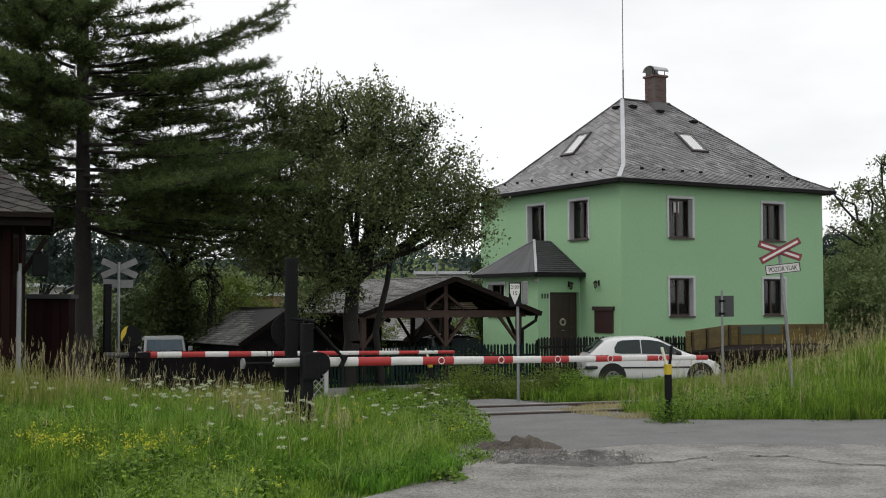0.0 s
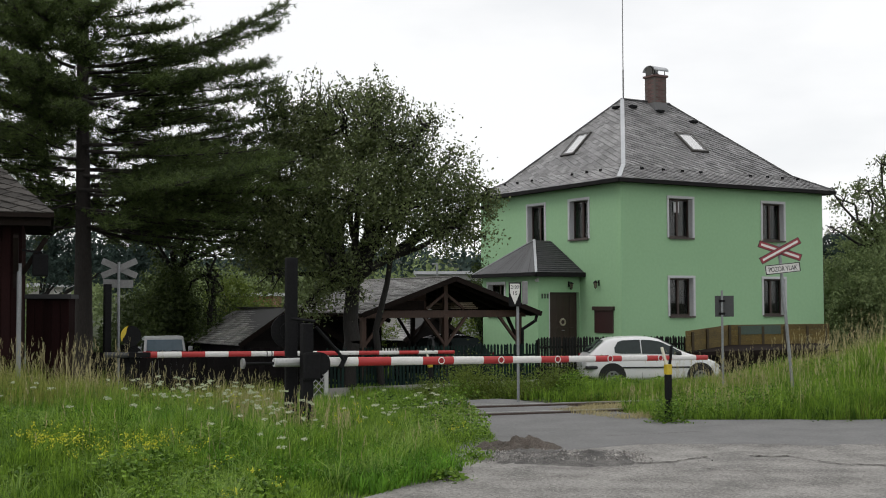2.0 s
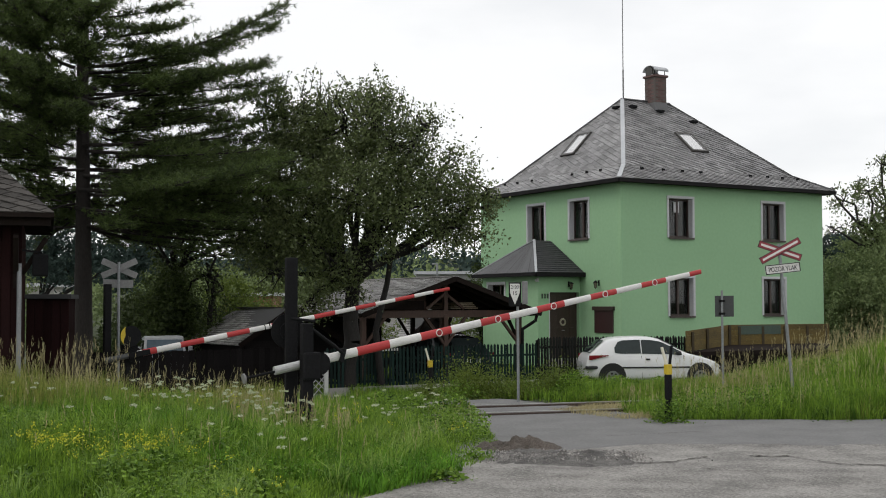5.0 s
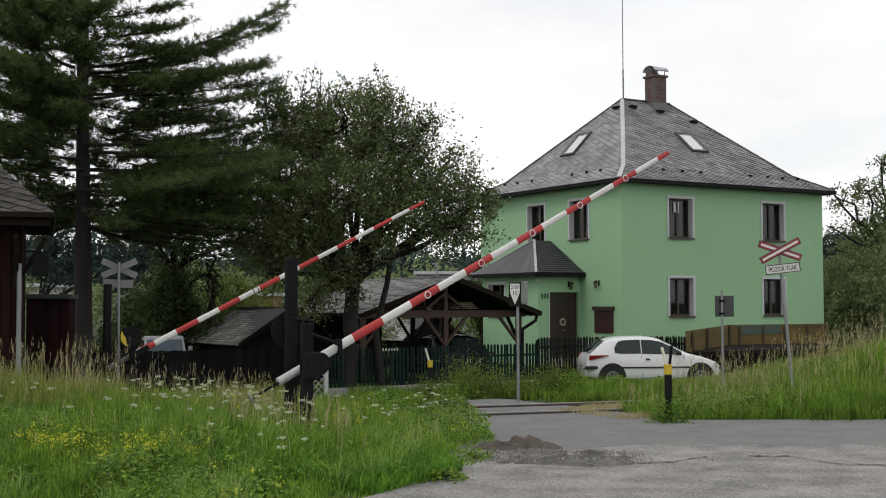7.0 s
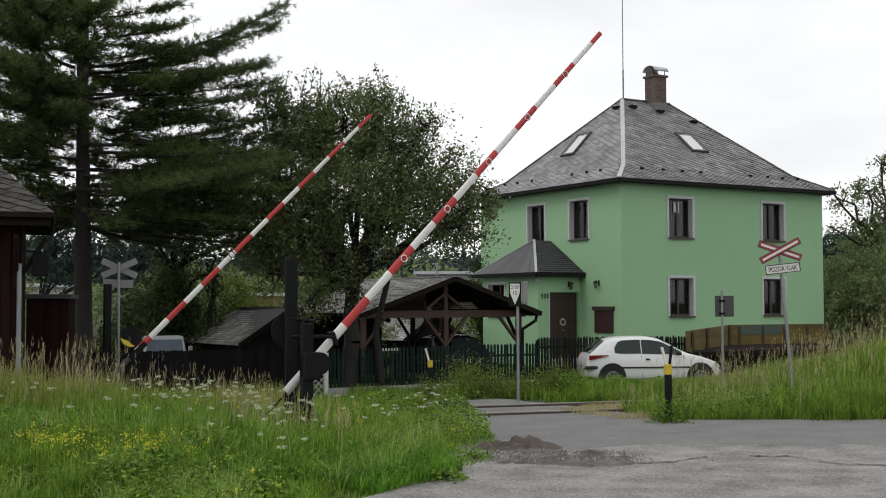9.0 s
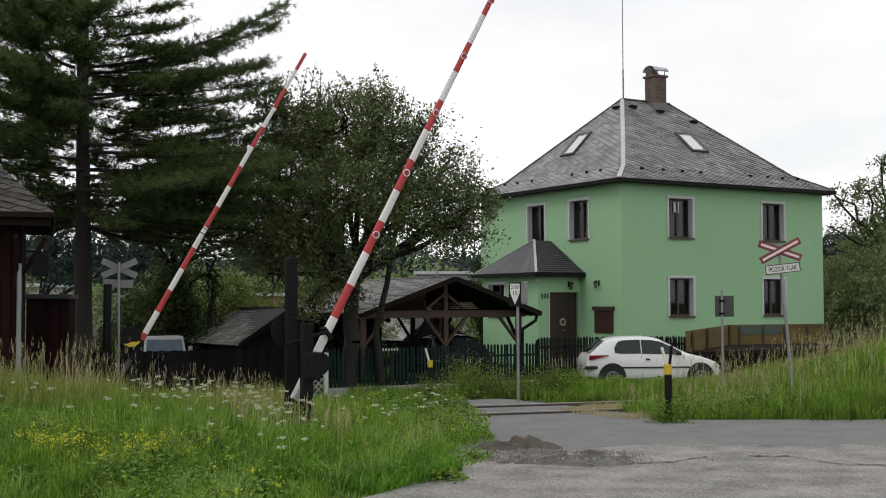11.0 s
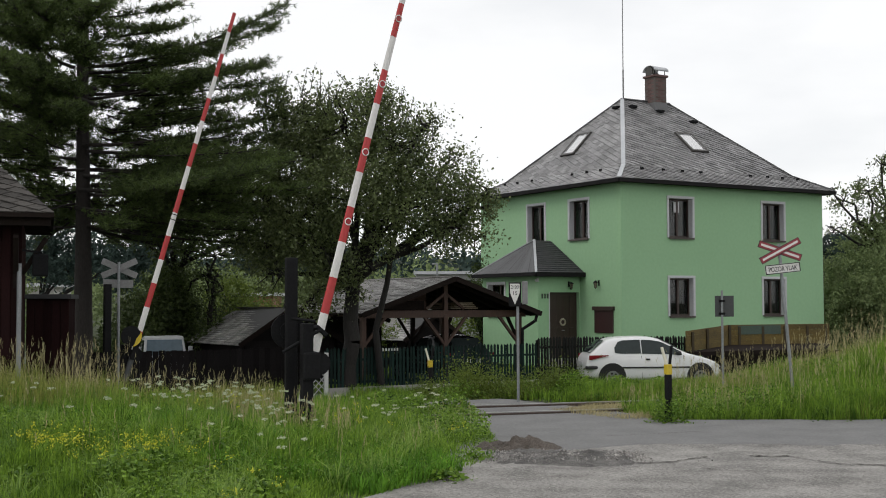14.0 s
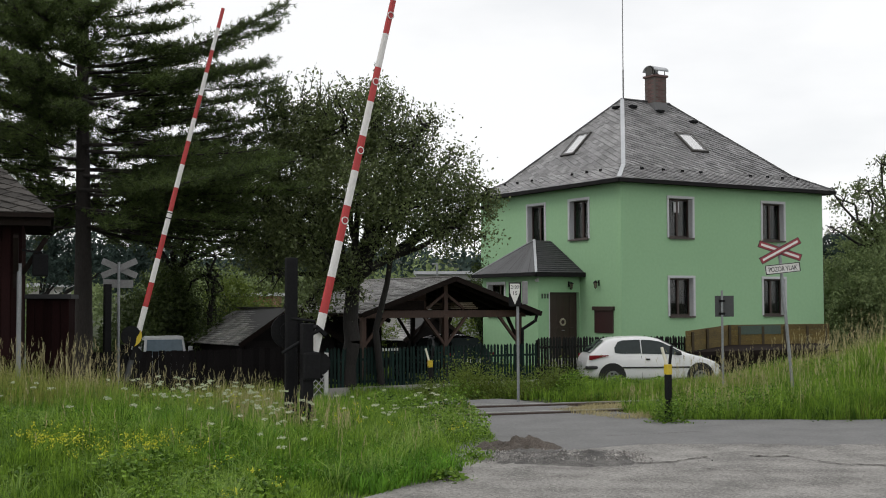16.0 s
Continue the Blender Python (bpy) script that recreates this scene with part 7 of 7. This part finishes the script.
def build_sheds():
    # low shed behind the board fence
    c, w, ln = np.array((-4.35, 34.6)), 2.9, 4.4
    U_, V_ = np.array((UX, UY)), np.array((-UY, UX))
    gable_shed("shed", (c - U_ * w / 2, c + U_ * w / 2, c + U_ * w / 2 + V_ * ln, c - U_ * w / 2 + V_ * ln), 0.85, 0.95, M["felt"], M["board_dark"], "low dark shed with a worn grey roof", 91)
    c, w, ln = np.array((-3.1, 38.0)), 2.6, 3.0
    gable_shed("shed", (c - U_ * w / 2, c + U_ * w / 2, c + U_ * w / 2 + V_ * ln, c - U_ * w / 2 + V_ * ln), 1.45, 0.5, M["shingle_pale"], M["board_dark"], "small shed with a pale shingle roof", 93)
    c, w, ln = np.array((-0.35, 43.0)), 2.2, 2.4
    gable_shed("shed", (c - U_ * w / 2, c + U_ * w / 2, c + U_ * w / 2 + V_ * ln, c - U_ * w / 2 + V_ * ln), 0.70, 0.75, M["shingle_pale"], M["board_dark"], "low shed with a pale roof behind the carport", 97)
    # dark wooden railway building
    s = thing("railway_building", pose(-7.70, 22.0, -0.3, 0, 0, YAW - 12), "dark red-brown wooden railway building with a slate roof", "building")
    rng = np.random.default_rng(2)
    part("wall", span(B(), -6.0, 0, 0.03, 0.2, 0, 3.75), M["station_wall"], s)
    part("wall", span(B(), -0.2, 0, 0.2, 4.5, 0, 3.75), M["station_wall"], s)
    for k in range(30):
        part("board", span(B(), -0.01 - 0.17 * (k + 1), -0.01 - 0.17 * k - 0.012, 0.0, 0.03, 0.0, 3.70, 0.004), M["station_wall"], s)
    e0, e1, t1, t0 = (-6.2, -0.65, 3.84), (0.55, -0.65, 3.84), (-0.65, 2.3, 5.10), (-6.2, 2.3, 5.10)
    b1, b0 = (0.55, 5.2, 3.84), (-6.2, 5.2, 3.84)
    vs = [e0, e1, t1, t0, b1, b0]
    vs2 = vs + [(x, y, z - 0.08) for x, y, z in vs]
    roof = raw("roof", vs2, [(0, 1, 2, 3), (3, 2, 4, 5), (1, 4, 2), (6, 9, 8, 7), (9, 11, 10, 8), (0, 6, 7, 1), (1, 7, 10, 4)], M["timber_dark"], s, "dark slate roof with deep eaves")
    slanted_slates("slate_covering", (e0, e1, t1, t0), 0.27, 0.30, M["slate_station"], roof, tilt=38, seed=95, gap=0.012)
    part("eaves_beam", span(B(), -6.2, 0.5, -0.5, -0.38, 3.62, 3.76), M["timber_dark"], s)
    for x in (-0.1, -2.4):
        part("bracket", beam(B(), (x, 0.0, 2.75), (x, -0.5, 3.42), 0.09, 0.09), M["timber_dark"], s)
        part("bracket", beam(B(), (x, -0.02, 2.5), (x, -0.02, 3.5), 0.09, 0.09), M["timber_dark"], s)
    part("bracket", beam(B(), (0.0, 0.1, 2.75), (0.42, 0.1, 3.42), 0.09, 0.09), M["timber_dark"], s)
    lamp = part("platform_lamp", span(B(), 0.18, 0.46, -0.1, 0.15, 2.72, 3.12, 0.03), M["steel_dark"], s, "boxy black lamp under the eaves")
    part("lamp_arm", beam(B(), (0.0, 0.05, 3.2), (0.35, 0.05, 3.15), 0.04, 0.04), M["steel_dark"], lamp)
    part("downpipe", rod(B(), (-0.04, -0.06, 0.3), (-0.04, -0.06, 2.95), 0.045), M["steel_grey"], s, "pale grey downpipe")
    # low red-brown lean-to next to it
    s = thing("lean_to", pose(-8.85, 25.6, -0.4, 0, 0, 12), "low dark red boarded lean-to with a flat roof", "shed")
    part("wall", span(B(), 0, 0.85, 0, 1.6, 0, 2.42), M["station_wall"], s)
    for k in range(5):
        part("board", span(B(), 0.175 * k, 0.175 * k + 0.165, -0.025, 0.0, 0, 2.40, 0.004), M["station_wall"], s)
    part("flat_roof", span(B(), -0.1, 0.92, -0.12, 1.7, 2.42, 2.52, 0.01), M["slate_dark"], s)
    # pale bungalow far behind
    for nm, x, y, w, d, h, z, mat, lab in (("far_house", -22.05, 66.0, 0.75, 3.0, 0.5, 2.85, "far_wall", "pale flat-roofed building far behind the trees"),
                                           ("far_house", -12.6, 78.0, 1.6, 4.0, 1.3, 1.6, "far_brick", "terracotta-coloured house far behind the garden"),
                                           ("far_hall", 0.4, 90.0, 2.4, 8.0, 1.1, 3.45, "far_grey", "long grey industrial hall in the distance"),
                                           ("far_hall", -3.3, 92.0, 2.8, 8.0, 1.7, 1.4, "far_wall", "pale industrial hall in the distance")):
        f = thing(nm, pose(x, y, -0.5, 0, 0, 0), lab, "building")
        part("wall", span(B(), -w, w, 0, d, 0, z + h), M[mat], f)
        part("roof", span(B(), -w - 0.2, w + 0.2, -0.3, d + 0.3, z + h, z + h + 0.22), M["zinc"], f)
        for k in range(4):
            part("window", span(B(), -w + 0.4 + k * w * 0.46, -w + 0.4 + k * w * 0.46 + w * 0.22, -0.03, 0.0, z + h - 1.0, z + h - 0.45), M["car_glass"], f)
    # post with wires beyond the carport
    p = thing("utility_pole", pose(-0.35, 70.0, -0.45), "thin grey utility pole in the distance", "pole")
    part("pole", rod(B(), (0, 0, 0), (0, 0, 4.6), 0.09, 0.07), M["steel_grey"], p)
    part("lamp_head", span(B(), -0.28, 0.05, -0.06, 0.06, 4.58, 4.66, 0.02), M["steel_grey"], p)


def build_van():
    v = thing("van", pose(-8.35, 36.0, -0.45, 0, 0, -72), "old pale grey small van parked behind the fence", "van")
    prof = [(-1.5, 0.3), (-1.5, 1.30), (-1.35, 1.38), (0.15, 1.40), (0.30, 1.36), (0.62, 0.82), (1.1, 0.72), (1.16, 0.3)]
    vs = [(x, -0.62 + (0.06 if z > 1 else 0), z) for x, z in prof] + [(x, 0.62 - (0.06 if z > 1 else 0), z) for x, z in prof]
    n = len(prof)
    fs = [tuple(range(n))[::-1], tuple(range(n, 2 * n))] + [(i, (i + 1) % n, n + (i + 1) % n, n + i) for i in range(n)]
    body = raw("body", vs, fs, M["van_paint"], v)
    bv = body.modifiers.new("edge", "BEVEL")
    bv.width, bv.segments = 0.03, 2
    raw("windscreen", [(0.345, -0.50, 1.30), (0.345, 0.50, 1.30), (0.615, 0.54, 0.86), (0.615, -0.54, 0.86)], [(0, 3, 2, 1)], M["van_glass"], v, "pale reflecting windscreen")
    for s in (-1, 1):
        raw("side_window", [(-0.35, 0.625 * s, 0.88), (0.5, 0.625 * s, 0.88), (0.28, 0.575 * s, 1.28), (-0.35, 0.575 * s, 1.28)], [(0, 1, 2, 3)], M["car_glass"], v)
        part("wing_mirror", box(B(), (0.52, 0.74 * s, 1.02), (0.06, 0.12, 0.18), None, 0.02), M["van_paint"], v)
        for x in (-0.95, 0.75):
            part("wheel", rod(B(), (x, 0.48 * s, 0.28), (x, 0.635 * s, 0.28), 0.28, seg=20), M["tyre"], v)


M["van_paint"] = material("dull_pale_van_paint", (0.42, 0.43, 0.44), (0.32, 0.33, 0.34), 0.4, scale=3)
M["van_glass"] = material("blue_grey_windscreen", (0.11, 0.15, 0.18), None, 0.2, scale=2, bump=0.0, spec=0.3)


build_ground()
build_road()
build_rails()
build_house()
boom_near = build_near_barrier()
build_signal()
boom_far, disc_far = build_far_barrier()
disc_far.matrix_basis = pose(-0.07, -0.12, 0.38)
build_signs()
rest_post(pose(3.55, 19.1, -0.02, 0, 0, 29.6), 1.14, "black boom rest post with a yellow collar in grass")
rest_post(pose(-0.30, 27.45, -0.32, 0, 0, 29.9), 1.12, "boom rest post with a yellow collar beside the fence")

build_carport()
build_fences()
build_car(pose(5.74, 33.7, -0.45, 0, 0, 5), M["car_white"], "white three-door hatchback parked in front of the fence")
build_car(pose(-0.1, 36.6, -0.45, 0, 0, 120), M["car_dark"], "dark hatchback parked under the carport roof")
build_wagon()
build_sheds()
build_van()
build_trees()
build_grass()


def motions():
    walk(boom_near, [(t, pose(0, 0, 0, 0, -a, 0)) for t, a in LIFT_NEAR])
    walk(boom_far, [(t, pose(0, 0, 0, 0, -a, 0)) for t, a in LIFT_FAR])
    walk(disc_far, [(t, pose(-0.07, -0.12, 0.38, 0, -a, 0)) for t, a in DISC])


motions()
